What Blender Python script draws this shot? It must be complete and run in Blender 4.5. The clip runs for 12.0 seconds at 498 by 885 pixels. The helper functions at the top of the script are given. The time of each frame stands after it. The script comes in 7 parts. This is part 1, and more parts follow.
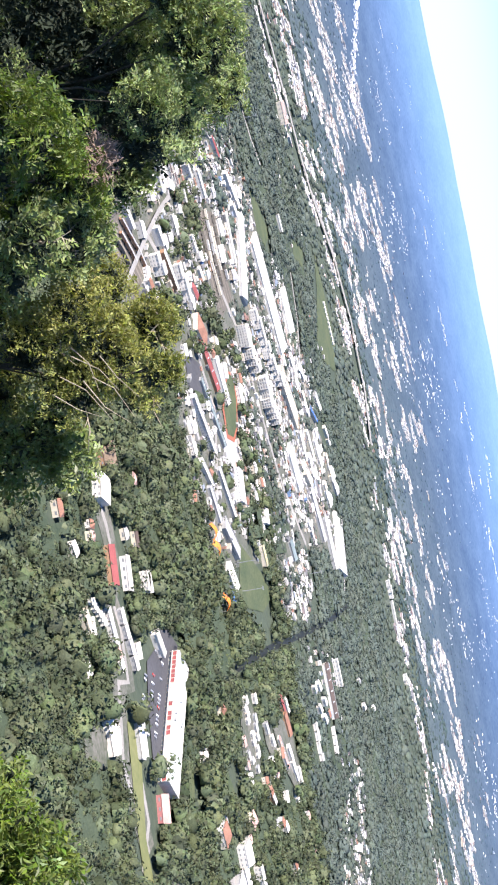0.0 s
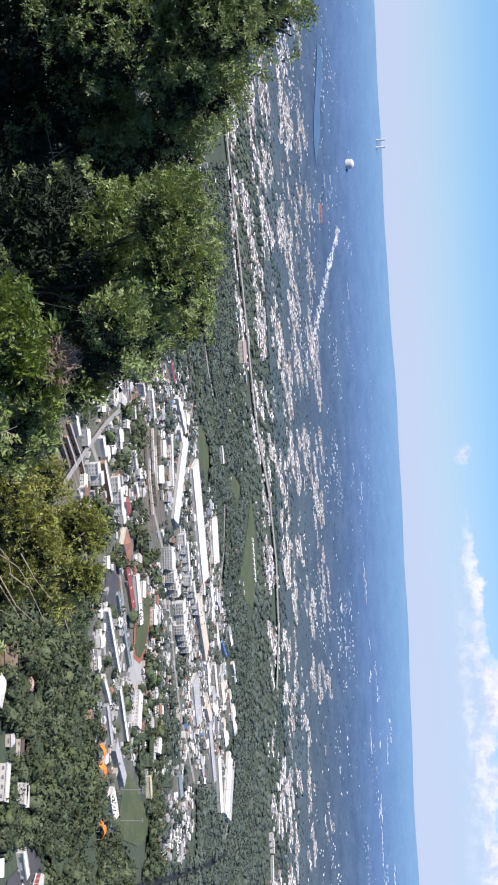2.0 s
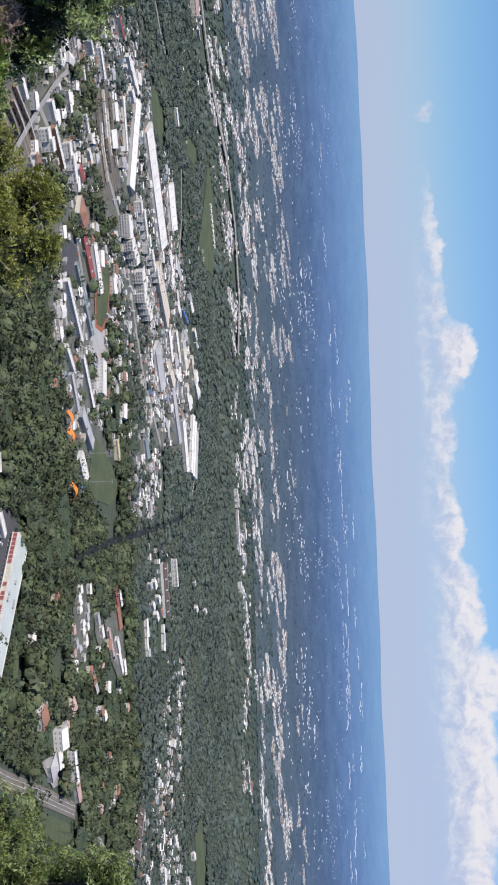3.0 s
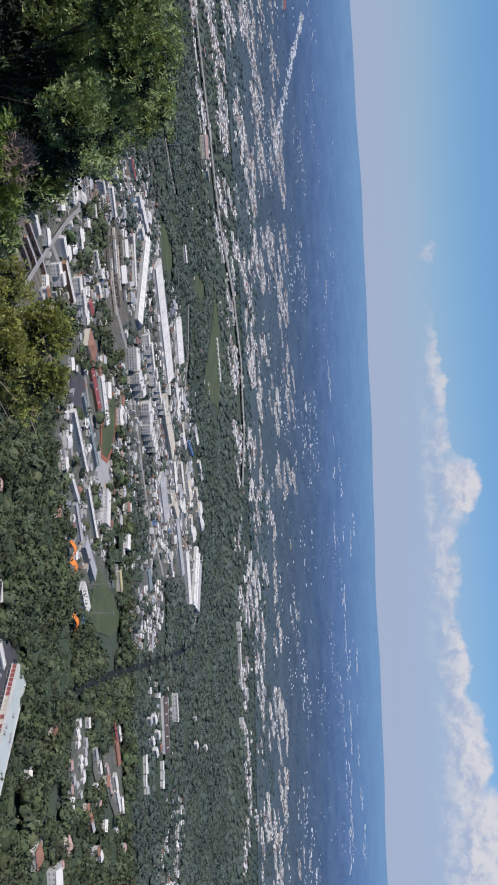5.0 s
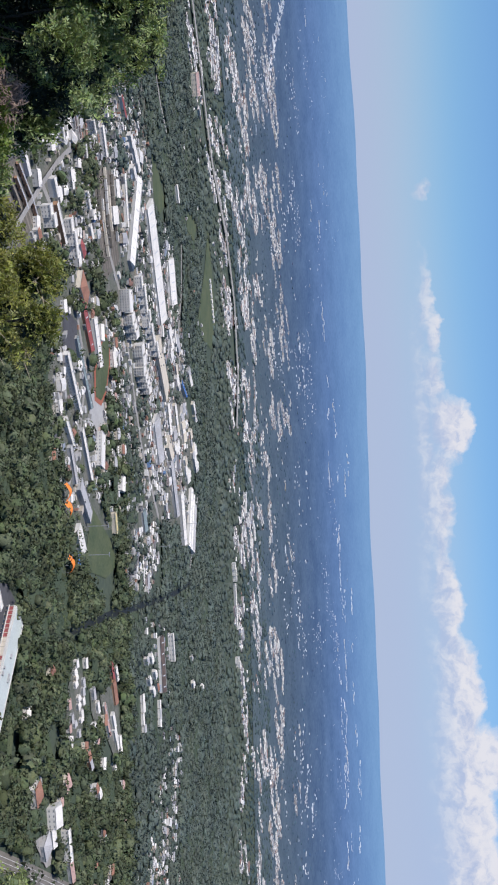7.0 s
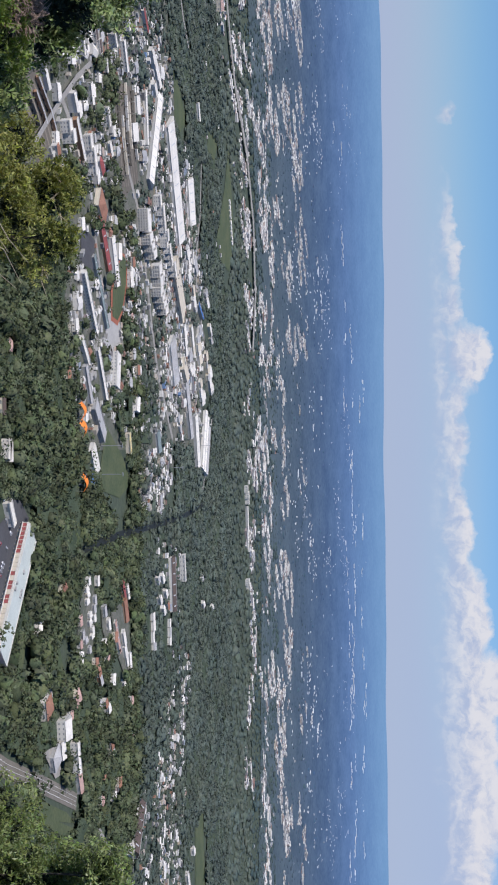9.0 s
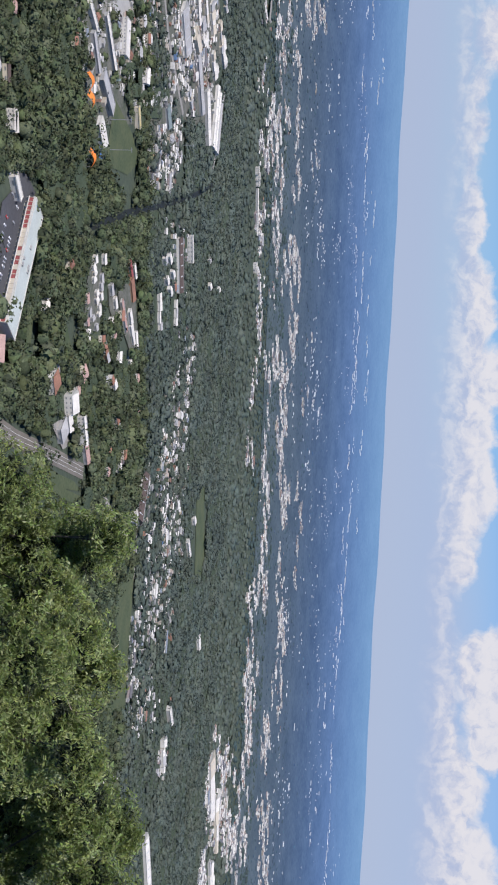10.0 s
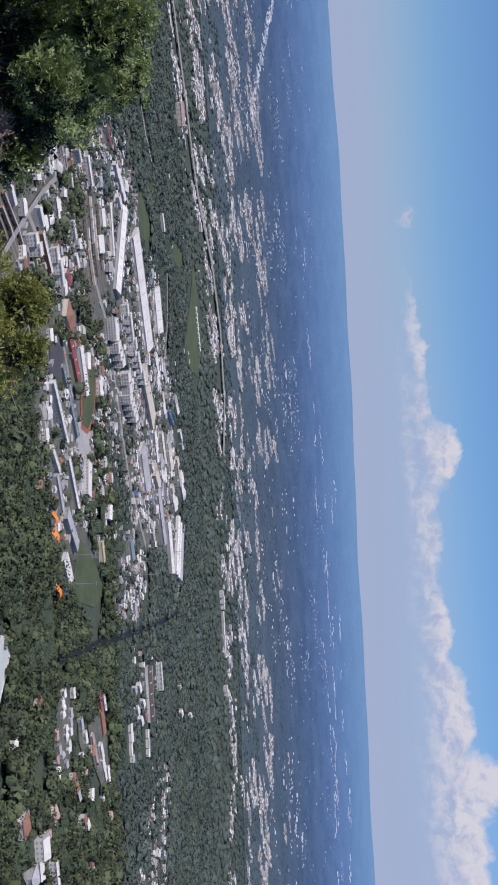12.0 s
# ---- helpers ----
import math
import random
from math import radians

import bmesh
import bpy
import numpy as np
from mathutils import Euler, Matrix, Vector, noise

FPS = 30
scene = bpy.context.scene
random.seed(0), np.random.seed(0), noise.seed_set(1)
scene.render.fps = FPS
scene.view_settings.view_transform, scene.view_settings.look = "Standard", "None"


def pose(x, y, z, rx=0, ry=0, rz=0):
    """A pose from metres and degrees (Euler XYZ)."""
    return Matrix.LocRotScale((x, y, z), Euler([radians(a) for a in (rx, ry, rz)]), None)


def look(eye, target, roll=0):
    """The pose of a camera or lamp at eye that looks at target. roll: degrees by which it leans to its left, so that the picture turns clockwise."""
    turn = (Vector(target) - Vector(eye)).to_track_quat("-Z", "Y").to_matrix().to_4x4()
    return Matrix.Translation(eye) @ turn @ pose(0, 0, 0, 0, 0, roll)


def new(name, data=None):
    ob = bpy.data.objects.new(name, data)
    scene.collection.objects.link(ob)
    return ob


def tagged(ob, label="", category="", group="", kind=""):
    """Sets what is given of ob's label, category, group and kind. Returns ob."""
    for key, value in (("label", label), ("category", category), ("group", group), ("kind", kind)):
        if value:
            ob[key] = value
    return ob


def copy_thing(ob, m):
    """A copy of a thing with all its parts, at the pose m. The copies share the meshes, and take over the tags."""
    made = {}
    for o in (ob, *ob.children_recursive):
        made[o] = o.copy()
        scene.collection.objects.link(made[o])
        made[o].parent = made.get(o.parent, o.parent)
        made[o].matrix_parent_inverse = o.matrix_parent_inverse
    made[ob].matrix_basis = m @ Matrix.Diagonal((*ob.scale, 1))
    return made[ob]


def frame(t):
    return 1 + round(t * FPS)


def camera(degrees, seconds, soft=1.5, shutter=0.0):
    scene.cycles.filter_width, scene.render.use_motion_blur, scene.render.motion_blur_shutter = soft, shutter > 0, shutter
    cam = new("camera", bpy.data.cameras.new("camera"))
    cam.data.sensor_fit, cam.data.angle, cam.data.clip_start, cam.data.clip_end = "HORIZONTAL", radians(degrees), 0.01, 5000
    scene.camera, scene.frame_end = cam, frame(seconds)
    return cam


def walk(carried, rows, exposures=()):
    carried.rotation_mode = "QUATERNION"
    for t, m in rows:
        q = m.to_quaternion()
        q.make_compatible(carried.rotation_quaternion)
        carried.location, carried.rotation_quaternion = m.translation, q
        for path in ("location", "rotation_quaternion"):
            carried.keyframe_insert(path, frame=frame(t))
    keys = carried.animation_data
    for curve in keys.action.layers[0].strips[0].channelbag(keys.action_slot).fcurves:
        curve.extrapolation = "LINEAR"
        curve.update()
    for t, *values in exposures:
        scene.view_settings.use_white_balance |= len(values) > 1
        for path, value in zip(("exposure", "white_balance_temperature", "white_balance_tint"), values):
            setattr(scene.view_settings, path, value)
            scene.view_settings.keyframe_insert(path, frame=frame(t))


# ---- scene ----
# the phone's own exposure (stops) and white balance (kelvin, tint)
EXPO = [(0.0, 1.3, 6450, 17), (0.5, 0.85, 6450, 16), (1.0, 0.5, 6350, 16), (2.0, 0.55, 6300, 15), (3.0, 0.2, 6250, 15), (4.8, -0.1, 6100, 15), (5.5, 0.0, 6050, 15), (6.0, 0.15, 6100, 15),
        (9.5, 0.04, 6100, 15), (10.5, 0.15, 6250, 16), (11.5, 0.05, 6050, 15), (12.0, -0.13, 6000, 20)]
cam = camera(22.67, 12.0, soft=2.0)
LOOKOUT = Vector((0.0, 0.0, 300.0))


def aim(t, bearing, pitch, roll):
    """A row of the walk: seconds, and the pose on the lookout with a bearing (from +Y towards +X), a pitch and a roll."""
    a, p = radians(bearing), radians(pitch)
    way = Vector((math.sin(a) * math.cos(p), math.cos(a) * math.cos(p), math.sin(p)))
    return t, look(LOOKOUT, LOOKOUT + way * 100, roll)


walk(cam, [
    aim(0.0, 2.92, -11.44, 79.13), aim(0.5, -6.1, -7.66, 86.42), aim(1.0, -10.5, -7.03, 87.06), aim(1.5, -10.56, -6.92, 87.17),
    aim(2.0, -7.25, -6.78, 87.21), aim(2.5, 1.68, -7.07, 88.14), aim(3.0, 8.2, -5.63, 87.58), aim(3.2, 8.09, -4.27, 86.81),
    aim(4.0, 7.6, -4.4, 87.0), aim(4.8, 4.94, -4.93, 87.37), aim(5.0, 2.08, -5.56, 87.63), aim(5.5, -2.77, -5.66, 87.36),
    aim(6.0, -2.45, -5.75, 88.27), aim(6.5, 2.86, -6.07, 88.26), aim(6.7, 3.98, -5.57, 87.54), aim(7.5, 5.8, -5.5, 88.2),
    aim(8.3, 6.41, -5.69, 88.78), aim(8.5, 5.97, -6.14, 88.78), aim(9.0, 8.33, -6.18, 89.3), aim(9.5, 13.13, -5.79, 89.75),
    aim(10.0, 22.92, -6.21, 93.0), aim(10.2, 29.43, -6.59, 92.77), aim(10.5, 32.06, -7.15, 92.07), aim(11.0, 35.96, -6.17, 90.82),
    aim(11.3, 31.3, -5.2, 90.7), aim(11.5, 22.66, -4.5, 90.39), aim(12.0, 3.57, -4.74, 87.0),
], exposures=EXPO)

# ---- sky and sun ----
SUN_BEARING, SUN_HEIGHT = -132.0, 50.0


# the heaps of the cloud bank: bearing, height over the skyline, half width, half height (degrees)
HEAPS = [(6.0, 2.5, 9.0, 0.55), (22.0, 2.9, 12.0, 0.9), (42.0, 3.0, 14.0, 1.1), (13.0, 3.2, 5.0, 0.6), (22.5, 3.7, 6.5, 1.0), (-6.3, 2.95, 0.5, 0.4), (-1.3, 2.9, 1.9, 0.42), (0.2, 3.2, 1.0, 0.35), (2.4, 3.0, 1.6, 0.7), (4.5, 3.7, 1.5, 1.15), (8.0, 3.1, 2.9, 0.85),
         (12.2, 3.2, 2.1, 0.8), (16.2, 3.7, 2.2, 1.1), (19.4, 4.1, 1.5, 1.9), (21.8, 3.7, 1.5, 1.25), (24.6, 3.9, 1.6, 1.45), (27.6, 3.4, 1.7, 1.0),
         (27.4, 6.3, 0.55, 0.35), (32.6, 5.2, 1.9, 1.6), (35.2, 5.6, 1.9, 1.3), (38.0, 3.6, 2.2, 1.6), (41.5, 4.1, 2.6, 1.7), (47.0, 4.6, 3.6, 2.2), (55.0, 4.8, 5.5, 2.6)]


def make_world():
    w = bpy.data.worlds.new("sky")
    scene.world = w
    w.use_nodes = True
    nt = w.node_tree
    nt.nodes.clear()
    N, L = nt.nodes.new, nt.links.new

    def math_node(op, a, b=None, clamp=False):
        n = N("ShaderNodeMath")
        n.operation, n.use_clamp = op, clamp
        for k, v in enumerate((a, b)):
            if v is None:
                continue
            if isinstance(v, (int, float)):
                n.inputs[k].default_value = v
            else:
                L(v, n.inputs[k])
        return n.outputs[0]

    def ramp(v, lo, hi):
        n = N("ShaderNodeMapRange")
        n.interpolation_type = "SMOOTHSTEP"
        L(v, n.inputs[0])
        n.inputs[1].default_value, n.inputs[2].default_value = lo, hi
        return n.outputs[0]

    sky = N("ShaderNodeTexSky")
    sky.sky_type, sky.sun_disc = "NISHITA", False
    sky.sun_elevation, sky.sun_rotation = radians(SUN_HEIGHT), radians(SUN_BEARING)
    sky.altitude, sky.air_density, sky.dust_density, sky.ozone_density = 300, 1.0, 0.1, 3.0
    co = N("ShaderNodeTexCoord")
    sep = N("ShaderNodeSeparateXYZ")
    L(co.outputs["Generated"], sep.inputs[0])
    height = sep.outputs[2]                                             # sine of the elevation
    turn = math_node("ARCTAN2", sep.outputs[0], sep.outputs[1])         # bearing in radians
    flat = N("ShaderNodeCombineXYZ")
    L(math_node("MULTIPLY", turn, 1.0), flat.inputs[0])
    L(height, flat.inputs[1])
    def vector_node(op, a, b):
        n = N("ShaderNodeVectorMath")
        n.operation = op
        L(a, n.inputs[0])
        if isinstance(b, tuple):
            n.inputs[1].default_value = b
        else:
            L(b, n.inputs[1])
        return n

    def grain(where, size, detail, rough=0.55):
        n = N("ShaderNodeTexNoise")
        L(where, n.inputs["Vector"])
        n.inputs["Scale"].default_value, n.inputs["Detail"].default_value, n.inputs["Roughness"].default_value = size, detail, rough
        return n

    # the outline of the heaps is ruffled at two sizes
    ruffle = vector_node("MULTIPLY", vector_node("SUBTRACT", grain(flat.outputs[0], 34.0, 5.0, 0.6).outputs["Color"], (0.5, 0.5, 0.5)).outputs[0], (0.030, 0.028, 0.0))
    spot = vector_node("ADD", flat.outputs[0], ruffle.outputs[0]).outputs[0]

    def heaped(shift):
        """How deep a spot lies inside the nearest heap of the bank, looked up a little aside."""
        at, most = vector_node("ADD", spot, shift).outputs[0], None
        for bearing, up, wide, tall in HEAPS:
            away = vector_node("SUBTRACT", at, (radians(bearing), math.sin(radians(up)), 0.0))
            size = vector_node("MULTIPLY", away.outputs[0], (1 / radians(wide), 1 / radians(tall), 0.0))
            far = vector_node("LENGTH", size.outputs[0], (0.0, 0.0, 0.0)).outputs["Value"]
            if most is None:
                most = far
            else:
                most = math_node("SMOOTH_MIN", most, far)
                most.node.inputs[2].default_value = 0.3
        return math_node("SUBTRACT", 1.0, most)

    deep = heaped((0, 0, 0))
    puffs = grain(spot, 70.0, 6.0, 0.62).outputs[0]
    relief = math_node("SUBTRACT", puffs, grain(vector_node("ADD", spot, (-0.004, 0.006, 0.0)).outputs[0], 70.0, 6.0, 0.62).outputs[0])   # the side that faces the sun
    relief = math_node("ADD", math_node("MULTIPLY", relief, 1.5), math_node("MULTIPLY", math_node("SUBTRACT", deep, heaped((-0.004, 0.008, 0.0))), 0.16))
    crisp = math_node("ADD", 1.2, math_node("MULTIPLY", ramp(height, 0.040, 0.085), 2.6))       # sharp tops, soft feet
    body = math_node("MULTIPLY", math_node("ADD", math_node("ADD", deep, math_node("MULTIPLY", math_node("SUBTRACT", puffs, 0.5), 0.42)), 0.10), crisp, clamp=True)
    climb = ramp(height, 0.040, 0.095)
    shine = math_node("ADD", math_node("MULTIPLY", climb, 0.62), math_node("ADD", math_node("MULTIPLY", relief, 1.5), math_node("MULTIPLY", puffs, 0.35)))
    lit = ramp(shine, -0.2, 0.95)
    tone = N("ShaderNodeMix")
    tone.data_type = "RGBA"
    L(lit, tone.inputs[0])
    tone.inputs[6].default_value, tone.inputs[7].default_value = (0.43, 0.485, 0.61, 1), (0.75, 0.725, 0.70, 1)
    # thin pale air low over the plain
    bank = ramp(turn, -0.12, 0.12)
    low = math_node("SUBTRACT", 1.0, ramp(math_node("SUBTRACT", height, math_node("ADD", math_node("MULTIPLY", bank, 0.014), math_node("MULTIPLY", ramp(turn, 0.28, 0.6), 0.034))), 0.0, 0.085))
    veil = N("ShaderNodeMix")
    veil.data_type = "RGBA"
    L(math_node("MULTIPLY", low, 0.85), veil.inputs[0])
    dim = N("ShaderNodeMix")
    dim.data_type, dim.blend_type = "RGBA", "MULTIPLY"
    dim.inputs[0].default_value = 1.0
    L(sky.outputs[0], dim.inputs[6])
    dim.inputs[7].default_value = (SKY_GAIN * 0.62, SKY_GAIN * 0.86, SKY_GAIN * 1.12, 1)
    L(dim.outputs[2], veil.inputs[6])
    veil.inputs[7].default_value = (0.392, 0.455, 0.606, 1)
    mix = N("ShaderNodeMix")
    mix.data_type = "RGBA"
    soft = math_node("ADD", 0.05, math_node("MULTIPLY", ramp(height, 0.024, 0.070), 0.86))      # the bases melt into the low haze
    L(math_node("MULTIPLY", body, soft), mix.inputs[0])
    L(veil.outputs[2], mix.inputs[6])
    L(tone.outputs[2], mix.inputs[7])
    bg, out = N("ShaderNodeBackground"), N("ShaderNodeOutputWorld")
    L(mix.outputs[2], bg.inputs[0])
    bg.inputs[1].default_value = 1.0
    L(bg.outputs[0], out.inputs[0])


SKY_GAIN = 0.082
make_world()
sun_data = bpy.data.lights.new("sun", "SUN")
sun_data.energy, sun_data.angle, sun_data.color = 4.6, radians(0.53), (1.0, 0.95, 0.87)
sun = new("sun", sun_data)
_a, _h = radians(SUN_BEARING), radians(SUN_HEIGHT)
sun.matrix_world = look(Vector((math.sin(_a) * math.cos(_h), math.cos(_a) * math.cos(_h), math.sin(_h))) * 900, (0, 0, 0))


# ---- materials ----
def surface(name, colour, rough=0.7, vary=0.25, scale=0.5, fine=6.0, bump=0.0, metal=0.0, second=None, per="", spec=0.3, thin=0.0, wave=0.0, spread=1.0):
    """A worn surface: two scales of noise in the colour (towards `second`, where given), a bump, and an optional change from piece to
    piece (per: 'object' or 'island'). thin: the share of light let through, for leaves. wave: width of a roof sheet's ribs. spread: how far the pieces differ in brightness."""
    m = bpy.data.materials.new(name)
    m.use_nodes = True
    nt = m.node_tree
    N, L = nt.nodes.new, nt.links.new
    b = nt.nodes["Principled BSDF"]
    b.inputs["Roughness"].default_value, b.inputs["Metallic"].default_value = rough, metal
    b.inputs["Specular IOR Level"].default_value = spec
    geo = N("ShaderNodeNewGeometry")
    n1, n2 = N("ShaderNodeTexNoise"), N("ShaderNodeTexNoise")
    for n, s in ((n1, scale), (n2, fine)):
        L(geo.outputs["Position"], n.inputs["Vector"])
        n.inputs["Scale"].default_value, n.inputs["Detail"].default_value = s, 4.0
    add = N("ShaderNodeMath")
    add.operation = "ADD"
    L(n1.outputs[0], add.inputs[0])
    L(n2.outputs[0], add.inputs[1])
    rng = N("ShaderNodeMapRange")
    L(add.outputs[0], rng.inputs[0])
    rng.inputs[1].default_value, rng.inputs[2].default_value = 0.65, 1.35
    mix = N("ShaderNodeMix")
    mix.data_type = "RGBA"
    L(rng.outputs[0], mix.inputs[0])
    c = Vector(colour)
    d = Vector(second) if second else c * (1 + vary)
    e = c if second else c * (1 - vary)
    mix.inputs[6].default_value, mix.inputs[7].default_value = (*e, 1), (*d, 1)
    tint = mix.outputs[2]
    if per:
        hsv = N("ShaderNodeHueSaturation")
        pick = geo.outputs["Random Per Island"] if per == "island" else N("ShaderNodeObjectInfo").outputs["Random"]
        for k, lo, hi in ((0, 0.475, 0.525), (1, 0.8, 1.15), (2, 1 - 0.38 * spread, 1 + 0.35 * spread)):
            r = N("ShaderNodeMapRange")
            w = N("ShaderNodeMath")
            w.operation = "FRACT"
            s = N("ShaderNodeMath")
            s.operation = "MULTIPLY"
            L(pick, s.inputs[0])
            s.inputs[1].default_value = (7.3, 3.7, 1.0)[k]
            L(s.outputs[0], w.inputs[0])
            L(w.outputs[0], r.inputs[0])
            r.inputs[3].default_value, r.inputs[4].default_value = lo, hi
            L(r.outputs[0], hsv.inputs[k])
        L(tint, hsv.inputs["Color"])
        tint = hsv.outputs[0]
    L(tint, b.inputs["Base Color"])
    if bump or wave:
        bp = N("ShaderNodeBump")
        bp.inputs["Strength"].default_value = bump or 0.4
        bp.inputs["Distance"].default_value = 0.4 / fine if bump else 0.05
        L(n2.outputs[0], bp.inputs["Height"])
        L(bp.outputs[0], b.inputs["Normal"])
    if wave:
        wv = N("ShaderNodeTexWave")
        co = N("ShaderNodeTexCoord")
        L(co.outputs["Object"], wv.inputs["Vector"])
        wv.inputs["Scale"].default_value = 1 / wave
        bp.inputs["Distance"].default_value = 0.15
        L(wv.outputs[0], bp.inputs["Height"])
    if thin:
        t, ms, out = N("ShaderNodeBsdfTranslucent"), N("ShaderNodeMixShader"), nt.nodes["Material Output"]
        g = N("ShaderNodeMix")
        g.data_type, g.blend_type = "RGBA", "MULTIPLY"
        g.inputs[0].default_value = 1.0
        L(tint, g.inputs[6])
        g.inputs[7].default_value = (1.6, 1.5, 0.6, 1)
        L(g.outputs[2], t.inputs[0])
        ms.inputs[0].default_value = thin
        L(b.outputs[0], ms.inputs[1])
        L(t.outputs[0], ms.inputs[2])
        L(ms.outputs[0], out.inputs[0])
    return m


def many_trees(m, size, lo, hi, warm):
    """Every tree of the woods in a tint of its own: cells of about a crown's width change the brightness and the warmth."""
    nt = m.node_tree
    N, L = nt.nodes.new, nt.links.new
    b = nt.nodes["Principled BSDF"]
    old = b.inputs["Base Color"].links[0].from_socket
    geo, cells, sep, bright, mix = N("ShaderNodeNewGeometry"), N("ShaderNodeTexVoronoi"), N("ShaderNodeSeparateColor"), N("ShaderNodeMapRange"), N("ShaderNodeMix")
    L(geo.outputs["Position"], cells.inputs["Vector"])
    cells.voronoi_dimensions = "2D"
    cells.inputs["Scale"].default_value = 1 / size
    L(cells.outputs["Color"], sep.inputs[0])
    L(sep.outputs[0], bright.inputs[0])
    bright.inputs[3].default_value, bright.inputs[4].default_value = lo, hi
    tinted = N("ShaderNodeMix")
    tinted.data_type, tinted.blend_type = "RGBA", "MULTIPLY"
    tinted.inputs[0].default_value = 1.0
    mix.data_type = "RGBA"
    L(sep.outputs[1], mix.inputs[0])
    mix.inputs[6].default_value, mix.inputs[7].default_value = (1, 1, 1, 1), (*warm, 1)
    gain = N("ShaderNodeVectorMath")
    gain.operation = "SCALE"
    L(mix.outputs[2], gain.inputs[0])
    L(bright.outputs[0], gain.inputs["Scale"])
    L(old, tinted.inputs[6])
    L(gain.outputs[0], tinted.inputs[7])
    L(tinted.outputs[2], b.inputs["Base Color"])
    return m


M_GROUND = surface("grassy_ground", (0.044, 0.062, 0.044), 0.95, scale=0.012, fine=0.15, second=(0.082, 0.100, 0.066), bump=0.3)
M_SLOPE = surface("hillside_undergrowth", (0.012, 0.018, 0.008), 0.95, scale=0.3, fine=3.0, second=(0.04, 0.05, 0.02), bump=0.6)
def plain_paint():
    """Land colours of the plain with distance haze painted in: grey-green fields and woods turn to the blue of the
    skyline, by the distance from the hill.
    """
    m = surface("painted_haze_plain", (0.5, 0.5, 0.5), 0.95, scale=0.012, fine=0.08)
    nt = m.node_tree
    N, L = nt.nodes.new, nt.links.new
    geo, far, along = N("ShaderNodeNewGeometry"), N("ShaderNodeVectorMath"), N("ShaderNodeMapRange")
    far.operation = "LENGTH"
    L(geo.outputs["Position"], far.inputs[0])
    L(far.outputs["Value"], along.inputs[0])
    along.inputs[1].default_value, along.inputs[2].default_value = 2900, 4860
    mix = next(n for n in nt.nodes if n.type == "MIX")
    # the bluer, paler stops stand in for haze thickening with distance
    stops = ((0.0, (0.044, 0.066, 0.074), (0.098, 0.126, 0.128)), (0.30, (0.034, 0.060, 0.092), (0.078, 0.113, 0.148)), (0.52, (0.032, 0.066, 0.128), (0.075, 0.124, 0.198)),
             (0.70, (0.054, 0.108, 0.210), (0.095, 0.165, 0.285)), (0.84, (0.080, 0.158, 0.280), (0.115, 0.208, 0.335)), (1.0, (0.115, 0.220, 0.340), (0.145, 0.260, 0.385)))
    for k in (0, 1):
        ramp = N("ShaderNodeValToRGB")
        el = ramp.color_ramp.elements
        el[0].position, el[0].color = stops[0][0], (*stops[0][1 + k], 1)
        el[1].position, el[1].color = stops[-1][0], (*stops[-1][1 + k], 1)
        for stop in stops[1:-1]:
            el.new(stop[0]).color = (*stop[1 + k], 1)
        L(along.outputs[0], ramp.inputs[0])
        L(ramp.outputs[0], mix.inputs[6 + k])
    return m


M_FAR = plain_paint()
M_WOOD_NEAR = many_trees(surface("valley_tree_leaves", (0.040, 0.056, 0.034), 0.8, scale=0.065, fine=0.9, second=(0.104, 0.126, 0.070), bump=0.8, per="island", spec=0.15, spread=0.3), 13.0, 0.56, 1.46, (1.10, 1.05, 0.86))
M_UNDERGROWTH = surface("green_undergrowth", (0.040, 0.058, 0.036), 0.9, scale=0.03, fine=0.5, second=(0.082, 0.104, 0.064), bump=0.8, spec=0.15)
# woods farther off: distance haze is mixed into the cooler, bluer leaf colours
M_WOOD_MID = many_trees(surface("mid_hazed_leaves", (0.056, 0.077, 0.067), 0.85, scale=0.008, fine=0.25, second=(0.101, 0.128, 0.107), bump=0.7, per="island", spec=0.2, spread=0.14), 46.0, 0.82, 1.14, (1.12, 1.04, 0.92))
M_WOOD_FAR_A = surface("distant_hazed_leaves", (0.042, 0.066, 0.066), 0.9, scale=0.006, fine=0.1, second=(0.066, 0.094, 0.088), per="island", spec=0.2, spread=0.5)
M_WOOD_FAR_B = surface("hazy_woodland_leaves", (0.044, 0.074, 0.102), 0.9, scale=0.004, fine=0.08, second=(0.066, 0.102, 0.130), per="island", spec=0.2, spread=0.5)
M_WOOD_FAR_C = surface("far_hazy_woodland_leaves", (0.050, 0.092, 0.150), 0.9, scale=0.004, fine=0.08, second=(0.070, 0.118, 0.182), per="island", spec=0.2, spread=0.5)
M_LEAF_DARK = surface("dark_green_leaves", (0.120, 0.170, 0.062), 0.42, scale=0.5, fine=5.0, second=(0.260, 0.320, 0.138), per="island", spec=0.25, thin=0.18)
M_LEAF_LIGHT = surface("bright_green_leaves", (0.085, 0.135, 0.022), 0.5, scale=0.6, fine=5.0, second=(0.15, 0.205, 0.038), per="island", spec=0.4, thin=0.18)
M_LEAF_YELLOW = surface("yellowish_leaves", (0.150, 0.178, 0.042), 0.5, scale=0.6, fine=5.0, second=(0.285, 0.290, 0.078), per="island", spec=0.35, thin=0.18)
M_LEAF_MID = surface("mid_green_leaves", (0.120, 0.166, 0.052), 0.42, scale=0.5, fine=5.0, second=(0.248, 0.298, 0.104), per="island", spec=0.32, thin=0.18)
M_LEAF_OLIVE = surface("olive_green_leaves", (0.150, 0.198, 0.072), 0.42, scale=0.5, fine=5.0, second=(0.262, 0.322, 0.120), per="island", spec=0.25, thin=0.18)
